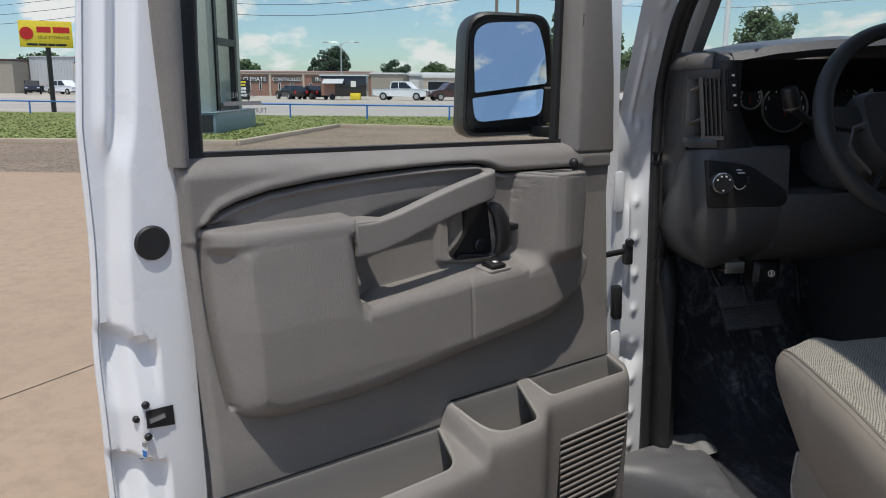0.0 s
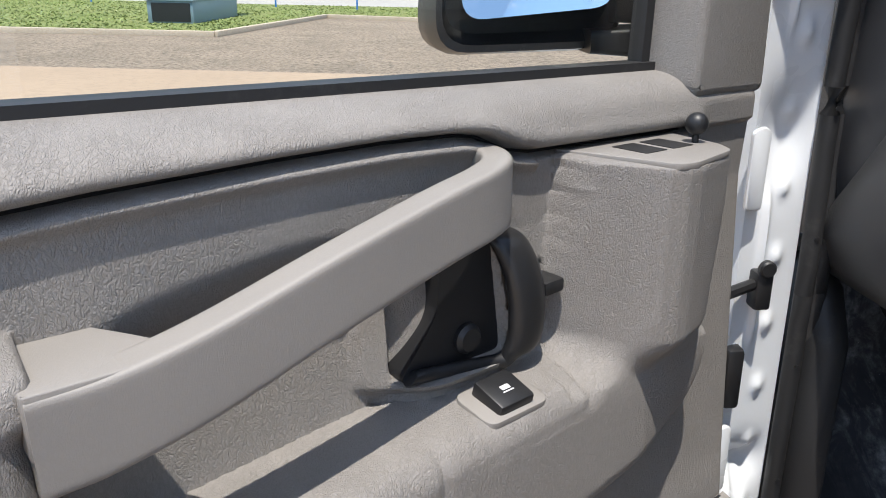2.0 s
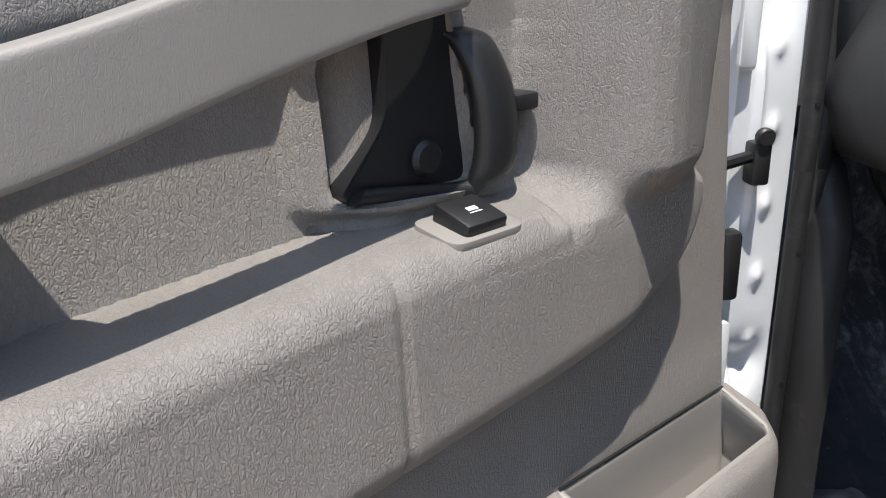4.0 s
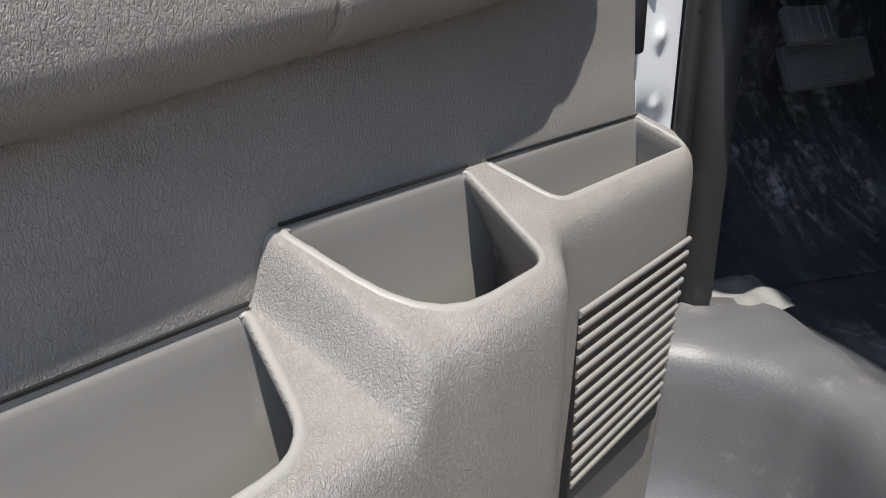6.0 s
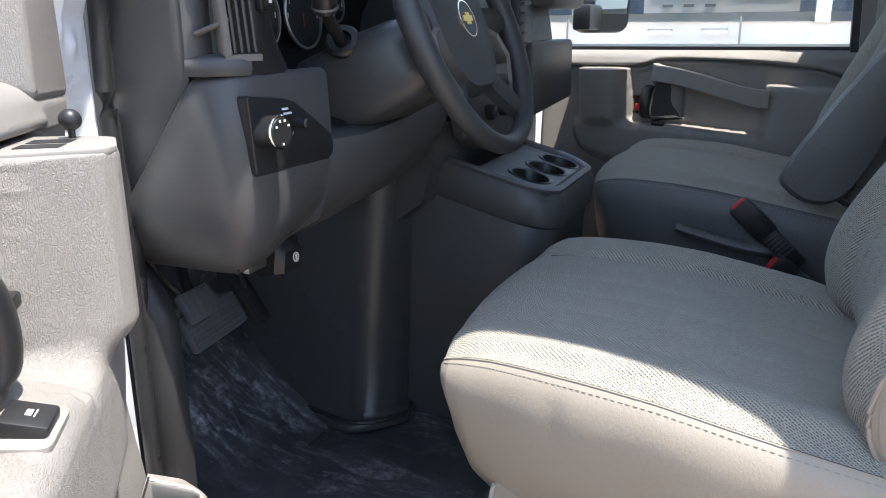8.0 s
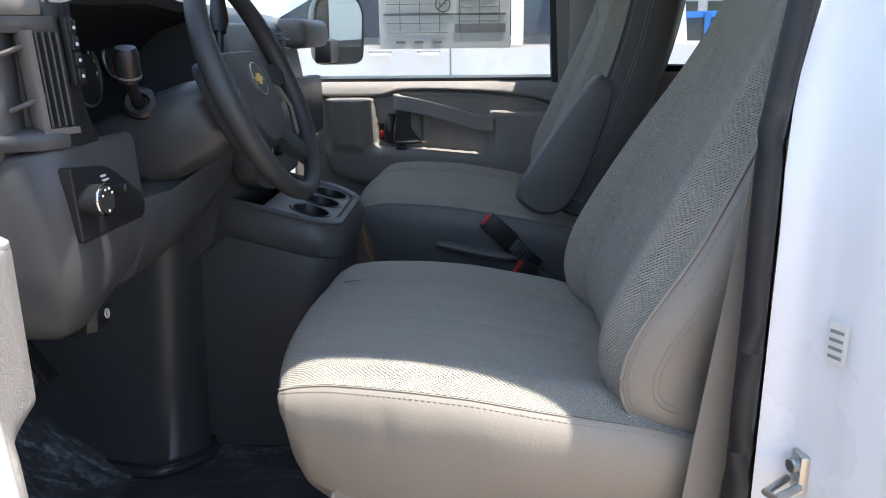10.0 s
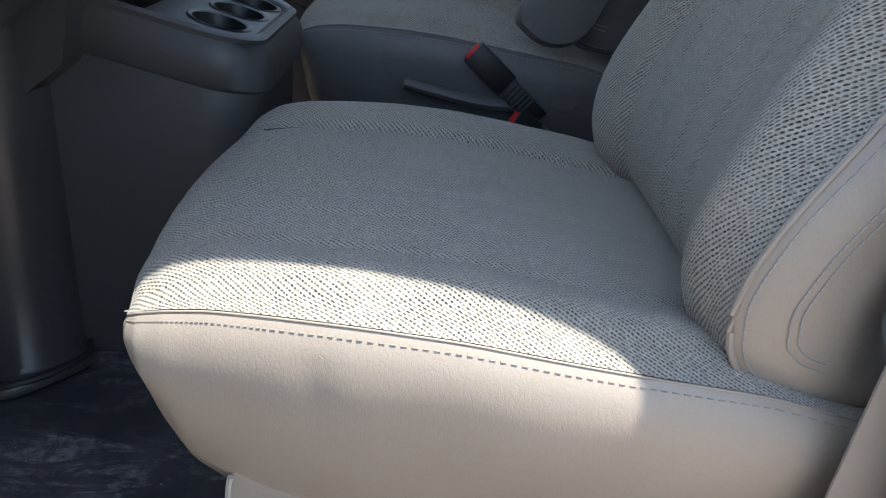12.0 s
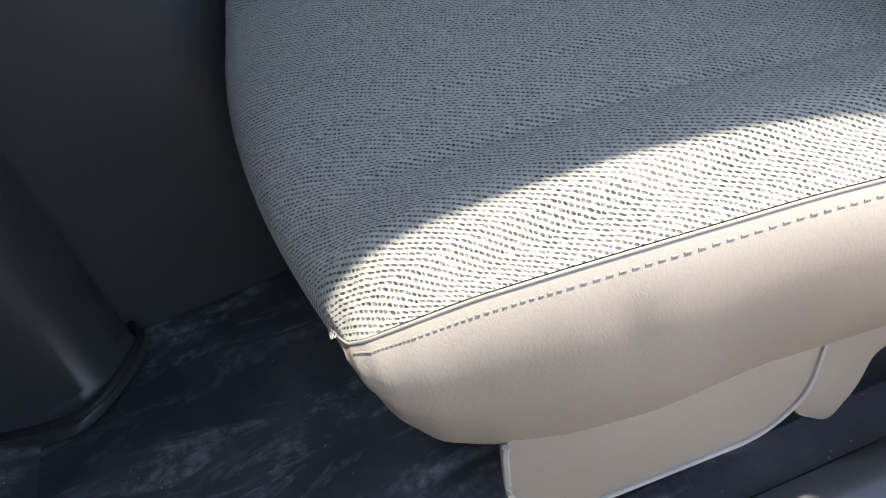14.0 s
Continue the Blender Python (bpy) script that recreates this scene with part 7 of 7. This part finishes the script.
part("lettering", text_bm("SELF STORAGE", 0.27, BM @ Matrix.Translation((0.42, -0.085, 4.72)) @ Matrix.Rotation(radians(90), 4, "X")), BLACK, panel, "", False)
bars(panel, BM @ Matrix.Translation((0.42, -0.08, 0)), [0.8, 0.95], 5.2, 0.36, RED)
bars(panel, BM @ Matrix.Translation((0.0, -0.08, 0)), [0.6, 0.5, 0.4, 0.6], 4.27, 0.14, BLACK)
part("lock_shape", disc(BM @ Vector((-1.08, -0.08, 4.95)), BM.to_3x3() @ Vector((0, -1, 0)), 0.32, 0.02, 24), RED, panel, "red round shape")
# low dark church board
cb = thing("sign_board", "low black sign board with white lettering", "sign")
CM = EXT @ pose(-18.4, 60, 0) @ Matrix.Diagonal((0.52, 0.52, 0.6, 1))
part("board", box(-1.5, 1.5, -0.08, 0.08, 0.6, 3.1, 0.02, m=CM), BLACK, cb, "black board")
bars(cb, CM @ Matrix.Translation((0, -0.09, 0)), [0.9, 1.0], 2.8, 0.22, YELLOW)
bars(cb, CM @ Matrix.Translation((0, -0.09, 0)), [0.7, 1.0], 2.45, 0.18, YELLOW)
for q, w in enumerate((1.0, 0.9, 1.2)):
    bars(cb, CM @ Matrix.Translation((0.5, -0.09, 0)), [w], 2.0 - 0.42 * q, 0.28, INK)
part("ring_mark", disc(CM @ Vector((-0.85, -0.08, 1.5)), CM.to_3x3() @ Vector((0, -1, 0)), 0.42, 0.02, 24, 0, 0.34), INK, cb)
for x in (-1.2, 1.2):
    part("leg", box(x - 0.06, x + 0.06, -0.06, 0.06, 0, 0.7, m=CM), BLACK, cb)


# ---- buildings across the road ----
def building(name, label, x0, x1, y, depth, h, wall, roof_mat, roof_h=0.3, rz=0):
    b = thing(name, label, "building")
    m = EXT @ pose(x0, y, -0.03, 0, 0, rz)
    w = x1 - x0
    part("wall", box(0, w, 0, depth, 0, h, m=m), wall, b)
    part("roof", box(-0.15, w + 0.15, -0.15, depth + 0.15, h, h + roof_h, 0.03, m=m), roof_mat, b)
    return b, m


def opening(b, m, x, z, w, h, mat=GLASS_DARK, frame_mat=ROOF_WHITE):
    win = part("window", box(x, x + w, -0.08, 0.0, z, z + h, m=m), frame_mat, b)
    part("pane", box(x + 0.06, x + w - 0.06, -0.10, -0.07, z + 0.06, z + h - 0.06, m=m), mat, win)


brick, m = building("storage_building", "long pinkish brick storage building with white lettering", -32.9, -14.5, 106, 14, 3.1, BRICK, ROOF_PINK, 0.22)
for word, x, w in (("CLIMATE", 2.5, 3.5), ("CONTROLLED", 6.95, 3.7), ("IND", 11.5, 2.4)):
    board = part("sign_board", box(x - w / 2, x + w / 2, -0.08, 0, 1.78, 2.62, m=m), SLATE, brick, "dark lettered board")
    part("lettering", text_bm(word, 0.80 if len(word) < 8 else 0.62, m @ Matrix.Translation((x, -0.1, 2.2)) @ Matrix.Rotation(radians(90), 4, "X")), INK, board, "white lettering", False)
part("eaves_trim", box(-0.1, 18.5, -0.14, 0, 2.86, 3.08, m=m), TAN_DARK, brick, "brown eaves trim")
for x in (0.2, 4.6, 9.2, 13.4, 17.8):
    part("pier", box(x - 0.13, x + 0.13, -0.12, 0, 0, 2.86, m=m), TAN, brick, "pale pier")
for x in (1.6, 3.1, 5.7, 7.4, 10.0, 11.9, 14.2, 16.0):
    opening(brick, m, x, 0.75, 0.36, 1.0)
met, m = building("metal_shed", "olive metal shed with a low roof", -14.4, -10.1, 105, 16, 2.95, TAN_DARK, ROOF_WHITE, 0.2)
met, m = building("metal_shed", "grey metal shed with a white roof", -10.0, -7.7, 112, 14, 2.8, SHEET, ROOF_WHITE, 0.5)
opening(met, m, 0.2, 0.1, 1.3, 2.1, ROOF_WHITE)
met, m = building("metal_shed", "cream metal shed with a pale roof", -7.6, 1.5, 108, 14, 2.5, TAN, ROOF_WHITE, 0.75)
opening(met, m, 0.6, 0.1, 3.0, 2.0, GLASS_DARK)
met, m = building("metal_shed", "pale metal shed across the road", 2.6, 15.0, 108, 14, 3.4, TAN, ROOF_WHITE, 0.4)
opening(met, m, 1.0, 0.1, 2.4, 2.5, GLASS_DARK)
shop, m = building("shop_building", "tan shop front with white awnings", -60.3, -47.0, 116, 16, 3.7, TAN_DARK, MAROON, 0.25)
part("tall_front", box(0, 7.3, -0.2, 4, 0, 4.4, m=m), TAN_DARK, shop, "taller tan front")
part("tall_coping", box(-0.1, 7.4, -0.3, 4.1, 4.4, 4.65, m=m), MAROON, shop, "maroon coping")
for x, h in ((0.0, 4.4), (7.3, 4.0), (12.6, 3.7)):
    part("pilaster", box(x, x + 0.7, -0.5, 0, 0, h, m=m), TAN, shop)
for x, w in ((2.0, 4.8), (8.2, 1.3), (9.8, 1.3), (11.3, 1.2)):
    part("awning", loft([[m @ Vector((q, y_, z_)) for y_, z_ in ((-0.2, 2.5), (-0.9, 2.0), (-0.9, 1.85), (-0.2, 1.85))] for q in (x, x + w)]), ROOF_WHITE, shop, "white awning", False)
    for q in np.arange(x + 0.1, x + w - 0.8, 1.7):
        opening(shop, m @ Matrix.Translation((0, -0.2, 0)), float(q), 0.1, 1.0, 1.6)
part("sign_board", box(9.2, 11.0, -0.06, 0, 2.75, 3.25, m=m), surface("magenta_sign", (0.45, 0.06, 0.25), 0.5), shop)
part("sign_board", box(3.2, 5.2, -0.26, -0.2, 2.85, 3.6, m=m), YELLOW, shop)
hall, m = building("metal_hall", "large grey ribbed metal hall", -67.4, -60.5, 116, 20, 5.3, SHEET, SHEET, 0.15)
part("lower_wall", box(0, 6.9, -0.05, 0, 0, 1.3, m=m), TAN, hall)
for k in range(15):
    part("rib", box(0.3 + 0.45 * k, 0.36 + 0.45 * k, -0.05, 0, 1.3, 5.3, m=m), SHEET, hall)
for x in (0.5, 2.8, 4.8):
    opening(hall, m, x, 0.1, 2.0, 1.1)
met, m = building("metal_hall", "low grey metal hall behind a fence", -45.5, -33.4, 124, 14, 3.4, SHEET, ROOF_WHITE, 0.3)
for x in (1.5, 5.0, 9.0):
    opening(met, m, x, 0.1, 2.4, 2.8)
met, m = building("shop_building", "brown shop building with dark windows", -86.0, -67.6, 112, 18, 4.6, TAN_DARK, MAROON, 0.3)
for x in (2, 6, 10):
    opening(met, m, x, 0.2, 2.6, 2.4)


# ---- vehicles ----
def vehicle(name, label, paint, side, cabin, length, width, wheel_x, wheel_r, m, bed=None):
    """side: outline (x, z) of the lower body; cabin: outline of the glasshouse."""
    v = thing(name, label, "car")
    hw = width / 2
    bodyb = loft([[m @ Vector((x, y, z)) for x, z in side] for y in (-hw * 0.94, -hw, hw, hw * 0.94)])
    part("body", bodyb, paint, v, angle=30)
    xs = [p[0] for p in cabin]
    part("cabin", loft([[m @ Vector((x, y * (1 if z < 1.2 else 0.86), z)) for x, z in cabin] for y in (-hw * 0.92, hw * 0.92)]), paint, v, angle=30)
    cx, top, low = sum(xs) / len(xs), max(p[1] for p in cabin), min(p[1] for p in cabin)
    shrink = [(cx + (x - cx) * 0.90, low + 0.06 + (z - low) * 0.80) for x, z in cabin]
    part("window", loft([[m @ Vector((x, y * (1 if z < (top + low) / 2 else 0.88), z)) for x, z in shrink] for y in (-hw * 0.955, hw * 0.955)]), GLASS_DARK, v, "dark glass", angle=30)
    part("window_post", box(cx - 0.04, cx + 0.04, -hw * 0.96, hw * 0.96, low, top - 0.03, m=m), paint, v)
    for x in wheel_x:
        for y in (-hw, hw):
            w = part("wheel", disc(m @ Vector((x, y - 0.1 if y > 0 else y - 0.02, wheel_r)), m.to_3x3() @ Vector((0, 1, 0)), wheel_r, 0.24, 20, 0.03), RUBBER, v)
            part("rim", disc(m @ Vector((x, y + (0.13 if y > 0 else -0.03), wheel_r)), m.to_3x3() @ Vector((0, 1, 0)), wheel_r * 0.6, 0.02, 14), STEEL, w)
    for y in (-hw * 0.75, hw * 0.75):
        part("headlight", box(length / 2 - 0.06, length / 2 + 0.01, y - 0.18, y + 0.18, low - 0.30, low - 0.12, 0.02, m=m), CHROME, v)
        part("tail_light", box(-length / 2 - 0.01, -length / 2 + 0.05, y - 0.12, y + 0.12, low - 0.32, low - 0.05, 0.02, m=m), RED, v)
    if bed:
        # flat black plate stands for the shade inside the load bed
        part("bed_shade", box(bed[0], bed[1], -hw * 0.84, hw * 0.84, low - 0.02, low + 0.012, m=m), BLACK, v)
    return v


SEDAN = ([(-2.3, 0.35), (-2.35, 0.75), (-2.2, 0.95), (2.0 - 0.6, 0.92), (2.2, 0.8), (2.3, 0.4), (1.9, 0.25), (-1.9, 0.25)], [(-1.9, 0.93), (-1.2, 1.42), (0.2, 1.45), (1.0, 0.93)])
TRUCK = ([(-2.9, 0.55), (-2.92, 1.12), (-2.8, 1.18), (1.3, 1.20), (2.6, 1.12), (2.85, 0.95), (2.9, 0.5), (2.4, 0.38), (-2.4, 0.42)], [(-1.0, 1.18), (-0.95, 1.85), (-0.7, 1.92), (0.7, 1.92), (1.5, 1.18)])
SUV = ([(-2.5, 0.5), (-2.55, 1.05), (-2.4, 1.12), (1.2, 1.12), (2.3, 1.02), (2.5, 0.6), (2.2, 0.35), (-2.2, 0.38)], [(-2.4, 1.10), (-2.2, 1.80), (-1.9, 1.86), (0.4, 1.84), (1.2, 1.10)])
ZB = -0.03
vehicle("pickup_truck", "white crew cab pickup parked across the road", WHITE, *TRUCK, 5.8, 1.95, (-1.75, 1.85), 0.40, EXT @ pose(-8.0, 82, ZB, 0, 0, -12), (-2.75, -1.1))
vehicle("sport_utility", "dark maroon sport utility parked across the road", MAROON, *SUV, 5.0, 1.95, (-1.5, 1.55), 0.38, EXT @ pose(-2.9, 82, ZB, 0, 0, 205))
vehicle("sedan", "black sedan parked across the road", CARBLACK, *SEDAN, 4.7, 1.8, (-1.4, 1.45), 0.33, EXT @ pose(-20.1, 84, ZB, 0, 0, 128), None)
vehicle("sedan", "black sedan parked across the road", CARBLACK, *SEDAN, 4.7, 1.8, (-1.4, 1.45), 0.33, EXT @ pose(-17.8, 84, ZB, 0, 0, 128), None)
vehicle("pickup_truck", "white pickup parked before the metal hall", WHITE, *TRUCK, 5.8, 1.95, (-1.75, 1.85), 0.40, EXT @ pose(-57, 106, ZB, 0, 0, -25), (-2.75, -1.1))
vehicle("sport_utility", "dark sport utility parked before the metal hall", CARBLACK, *SUV, 5.0, 1.95, (-1.5, 1.55), 0.38, EXT @ pose(-61.5, 106, ZB, 0, 0, -60))
trailer = thing("food_trailer", "black and red food trailer with an awning", "trailer")
TM = EXT @ pose(-14.1, 82, ZB) @ Matrix.Diagonal((0.88, 0.88, 0.74, 1))
part("trailer_body", box(-2.6, 2.8, -1.0, 1.2, 0.5, 3.3, 0.05, m=TM), CARBLACK, trailer)
part("trailer_roof", box(-2.7, 2.9, -1.1, 1.3, 3.3, 3.45, 0.03, m=TM), ROOF_WHITE, trailer)
part("side_panel", box(-2.5, -0.9, -1.04, -1.0, 0.6, 2.9, m=TM), BRICK, trailer)
part("awning", loft([[TM @ Vector((x, y, z)) for y, z in ((-1.0, 2.9), (-2.2, 2.3), (-2.2, 2.24), (-1.0, 2.8))] for x in (-2.2, 0.2)]), SHEET, trailer)
part("notice", box(1.0, 1.6, -1.05, -1.0, 1.8, 2.6, m=TM), PAPER, trailer)
part("yellow_box", box(1.0, 2.2, -1.6, -1.05, 0.05, 0.95, 0.05, m=TM), YELLOW, trailer)
for x in (-1.2, 1.4):
    part("wheel", disc(TM @ Vector((x, -1.1, 0.40)), TM.to_3x3() @ Vector((0, 1, 0)), 0.30, 0.2, 16, 0.02), RUBBER, trailer)

# beside the passenger door: a white pickup, more stock behind, a blue canopy
RM = pose(5.95, 1.2, -0.04, 0, 0, 90)
vehicle("pickup_truck", "white crew cab pickup parked beside the van", WHITE, [(x * 1.12, z * 1.29) for x, z in TRUCK[0]], [(x * 1.25 - 0.35, 1.53 + (z - 1.18) * 0.85) for x, z in TRUCK[1]], 6.4, 2.0, (-1.95, 2.05), 0.45, RM, None)
hand = thing("truck_door_handles", "white pickup door handles and door joints", "handle")
for y in (1.626, 1.312):
    part("handle", box(4.90, 4.945, y - 0.07, y + 0.07, 1.425, 1.450, 0.01), WHITE, hand)
    # grey bar paints the shade above the handle
    part("handle_shade", box(4.938, 4.947, y - 0.075, y + 0.075, 1.448, 1.462, 0.002), PRINT, hand)
for y in (1.17, 2.2, 0.2):
    part("door_gap", box(4.938, 4.948, y - 0.006, y + 0.006, 0.7, 1.53), PRINT, hand)
vehicle("sport_utility", "dark blue sport utility behind the white pickup", BLUE, *SUV, 5.0, 1.95, (-1.5, 1.55), 0.38, pose(12.5, -1.5, 0, 0, 0, 80))
vehicle("sedan", "dark sedan in the row behind", CARBLACK, *SEDAN, 4.7, 1.8, (-1.4, 1.45), 0.33, pose(12.0, -6.0, 0, 0, 0, 80), None)
canopy = thing("canopy", "blue canopy on white posts over the lot", "canopy")
part("fascia", box(16, 30, -8.0, -0.4, 3.1, 4.0, 0.05), BLUE, canopy)
part("canopy_roof", box(15.8, 30.2, -8.2, -0.2, 4.0, 4.2, 0.05), ROOF_WHITE, canopy)
for y in (-7.5, -0.9):
    part("canopy_post", box(16.2, 16.6, y - 0.2, y + 0.2, 0, 3.1), ROOF_WHITE, canopy)
dealer = thing("dealer_building", "long white showroom with dark glazing", "building")
part("wall", box(40, 60, -60, 2, 0, 4.2), SHEET, dealer)
for k in range(16):
    part("window", box(39.9, 40, -58 + 3.7 * k, -54.8 + 3.7 * k, 0.5, 3.0), GLASS_DARK, dealer)
part("fascia", box(39.7, 40.0, -60, 2, 3.4, 4.2), BLUE, dealer)
flag = thing("flag_banner", "red feather banner on a thin pole", "banner")
part("pole", tube([(30, 6.1, 0), (30, 6.1, 3.1)], 0.03, 6), STEEL, flag)
part("cloth", grid(lambda i, j: Vector((30 + 0.05 * math.sin(j), 6.05 - 0.13 * j, 2.2 + 0.3 * i - 0.05 * j)), 3, 8), RED, flag)
# behind the van and out of view: a pale building added for reflections
rear = thing("reflection_building", "unseen pale low building added behind the lot for reflections", "building")
part("wall", box(-40, 40, -60, -45, 0, 5), TAN, rear)
for k in range(12):
    part("window", box(-38 + 6.4 * k, -34 + 6.4 * k, -45, -44.9, 0.8, 3.2), GLASS_DARK, rear)


# ---- trees, poles and wires ----
def tree(x, y, h, spread_, leaf, seed, cone=False, label="broad green tree in full leaf"):
    rnd = random.Random(seed)
    t = thing("tree", label, "tree")
    c = ext(x, y, -0.05)
    part("trunk", tube(curve_through([c, c + Vector((0.1, 0, h * 0.3)), c + Vector((0.0, 0.1, h * 0.75))], 8), lambda f: h * 0.03 * (1 - 0.75 * f), 8), BARK, t)
    for k in range(7):
        a = k * 2.4
        q = c + Vector((0, 0, h * (0.25 + 0.07 * k)))
        part("limb", tube([q, q + Vector((math.cos(a) * spread_ * 0.35, math.sin(a) * spread_ * 0.35, h * 0.12)), q + Vector((math.cos(a) * spread_ * 0.6, math.sin(a) * spread_ * 0.6, h * 0.16))], lambda f: h * 0.011 * (1 - 0.7 * f), 6), BARK, t)
    vs, fs = [], []
    clumps = []
    for k in range(46):
        if cone:
            f = rnd.random()
            rr = spread_ * (1 - f) ** 0.8 * rnd.uniform(0.3, 1.0)
            clumps.append((rr, rnd.uniform(0, 6.28), h * (0.12 + 0.86 * f), spread_ * 0.22))
        else:
            f = rnd.uniform(-1, 1)
            rr = spread_ * math.sqrt(max(0, 1 - f * f)) * rnd.uniform(0.55, 1.0)
            clumps.append((rr, rnd.uniform(0, 6.28), h * (0.62 + 0.34 * f), spread_ * rnd.uniform(0.18, 0.34)))
    for rr, a, z, cr in clumps:
        for q in range(110):
            d = Vector((rnd.gauss(0, 1), rnd.gauss(0, 1), rnd.gauss(0, 0.8)))
            d = d.normalized() * cr * rnd.uniform(0.6, 1.05)
            p = c + Vector((rr * math.cos(a), rr * math.sin(a), z)) + d
            e1 = Vector((rnd.uniform(-1, 1), rnd.uniform(-1, 1), rnd.uniform(-1, 1))).normalized() * spread_ * 0.055
            e2 = e1.orthogonal().normalized() * spread_ * 0.05
            n0 = len(vs)
            vs += [p - e1, p + e2, p + e1, p - e2]
            fs.append((n0, n0 + 1, n0 + 2, n0 + 3))
    me = bpy.data.meshes.new("crown")
    me.from_pydata([tuple(v) for v in vs], [], fs)
    me.materials.append(leaf)
    cr = new("crown", me)
    cr.parent = t
    return t


tree(27.7, 78, 9.0, 2.9, LEAF, 3)
tree(16.5, 84, 5.5, 2.2, LEAF, 13)
tree(41, 90, 6.4, 2.0, LEAF, 14)
tree(10.6, 92, 10.2, 3.6, LEAF, 5)
tree(14.5, 96, 9.0, 3.6, LEAF, 6)
tree(0.8, 124, 7.0, 2.6, PINE, 7, True, "dark pine behind the sheds")
tree(-23.6, 125, 7.1, 3.2, PINE, 8, False, "dark pine behind the storage building")
tree(-28.6, 134, 4.4, 1.8, PINE, 9, True, "dark pine behind the storage building")
tree(-14.8, 140, 5.6, 2.6, PINE, 10, False, "dark tree behind the sheds")
tree(-8.0, 145, 5.0, 3.4, LEAF, 11)
tree(-46, 150, 5.6, 4.0, LEAF, 12)
tree(-84, 150, 6.5, 5.0, LEAF, 15)
far = thing("tree_line", "far line of dark trees", "trees", "stuff")
vs, fs = [], []
for k in range(5200):
    x = ARND.uniform(-260, 260)
    hgt = 3.4 + 2.0 * noise.noise(Vector((x * 0.03, 1.7, 0))) + 1.5 * noise.noise(Vector((x * 0.15, 4.2, 0)))
    p = ext(x, 230 + ARND.uniform(-4, 4), ARND.uniform(0.2, 1.0) * max(1.5, hgt))
    n0 = len(vs)
    e = ARND.uniform(0.5, 1.3)
    vs += [(p.x - e, p.y, p.z - e * 0.5), (p.x + e, p.y, p.z - e * 0.6), (p.x + e * 0.3, p.y, p.z + e)]
    fs.append((n0, n0 + 1, n0 + 2))
me = bpy.data.meshes.new("far_foliage")
me.from_pydata(vs, [], fs)
me.materials.append(LEAF)
new("far_foliage", me).parent = far


def lamp_post(x, y, h, arms):
    lp = thing("street_lamp", "slim steel street lamp with two arms", "street lamp")
    part("pole", tube([ext(x, y, 0), ext(x, y, h)], lambda f: 0.12 - 0.05 * f, 8), STEEL, lp)
    for d in arms:
        part("arm", tube([ext(x, y, h - 0.3), ext(x + d * 0.6, y, h + 0.1), ext(x + d * 1.6, y, h + 0.1)], 0.045, 6), STEEL, lp)
        part("lamp_head", box(-0.3, 0.3, -0.13, 0.13, -0.07, 0.07, 0.03, m=Matrix.Translation(ext(x + d * 1.9, y, h + 0.08))), STEEL, lp)


lamp_post(-16.6, 95, 6.4, (-1, 1))
wood = surface("weathered_pole_wood", (0.22, 0.18, 0.14), 0.9)
poles = []
for x, y in ((-75, 88), (-30, 72), (1.3, 62), (3.0, 64), (34, 55)):
    po = thing("utility_pole", "weathered wooden utility pole", "pole")
    part("pole", tube([ext(x, y, 0), ext(x, y, 11)], lambda f: 0.16 - 0.05 * f, 8), wood, po)
    part("cross_arm", box(-1.2, 1.2, -0.06, 0.06, 9.9, 10.05, m=Matrix.Translation(ext(x, y, 0))), wood, po)
    poles.append((x, y))
for k in range(3):
    w = thing("overhead_wire", "thin overhead wire between poles", "wire", group="overhead wires")
    pts = []
    for (x0, y0), (x1, y1) in zip(poles, poles[1:]):
        for q in range(8):
            f = q / 8
            pts.append(ext(x0 + (x1 - x0) * f, y0 + (y1 - y0) * f, 10.2 - 0.9 * k - 1.2 * math.sin(math.pi * f) * (abs(x1 - x0) > 5)))
    part("wire", tube(pts, 0.022, 5), BLACK, w)
mast = thing("white_pole", "tall white steel pole", "pole")
part("pole", tube([ext(15.2, 50, 0), ext(15.2, 50, 9)], 0.16, 10), ROOF_WHITE, mast)
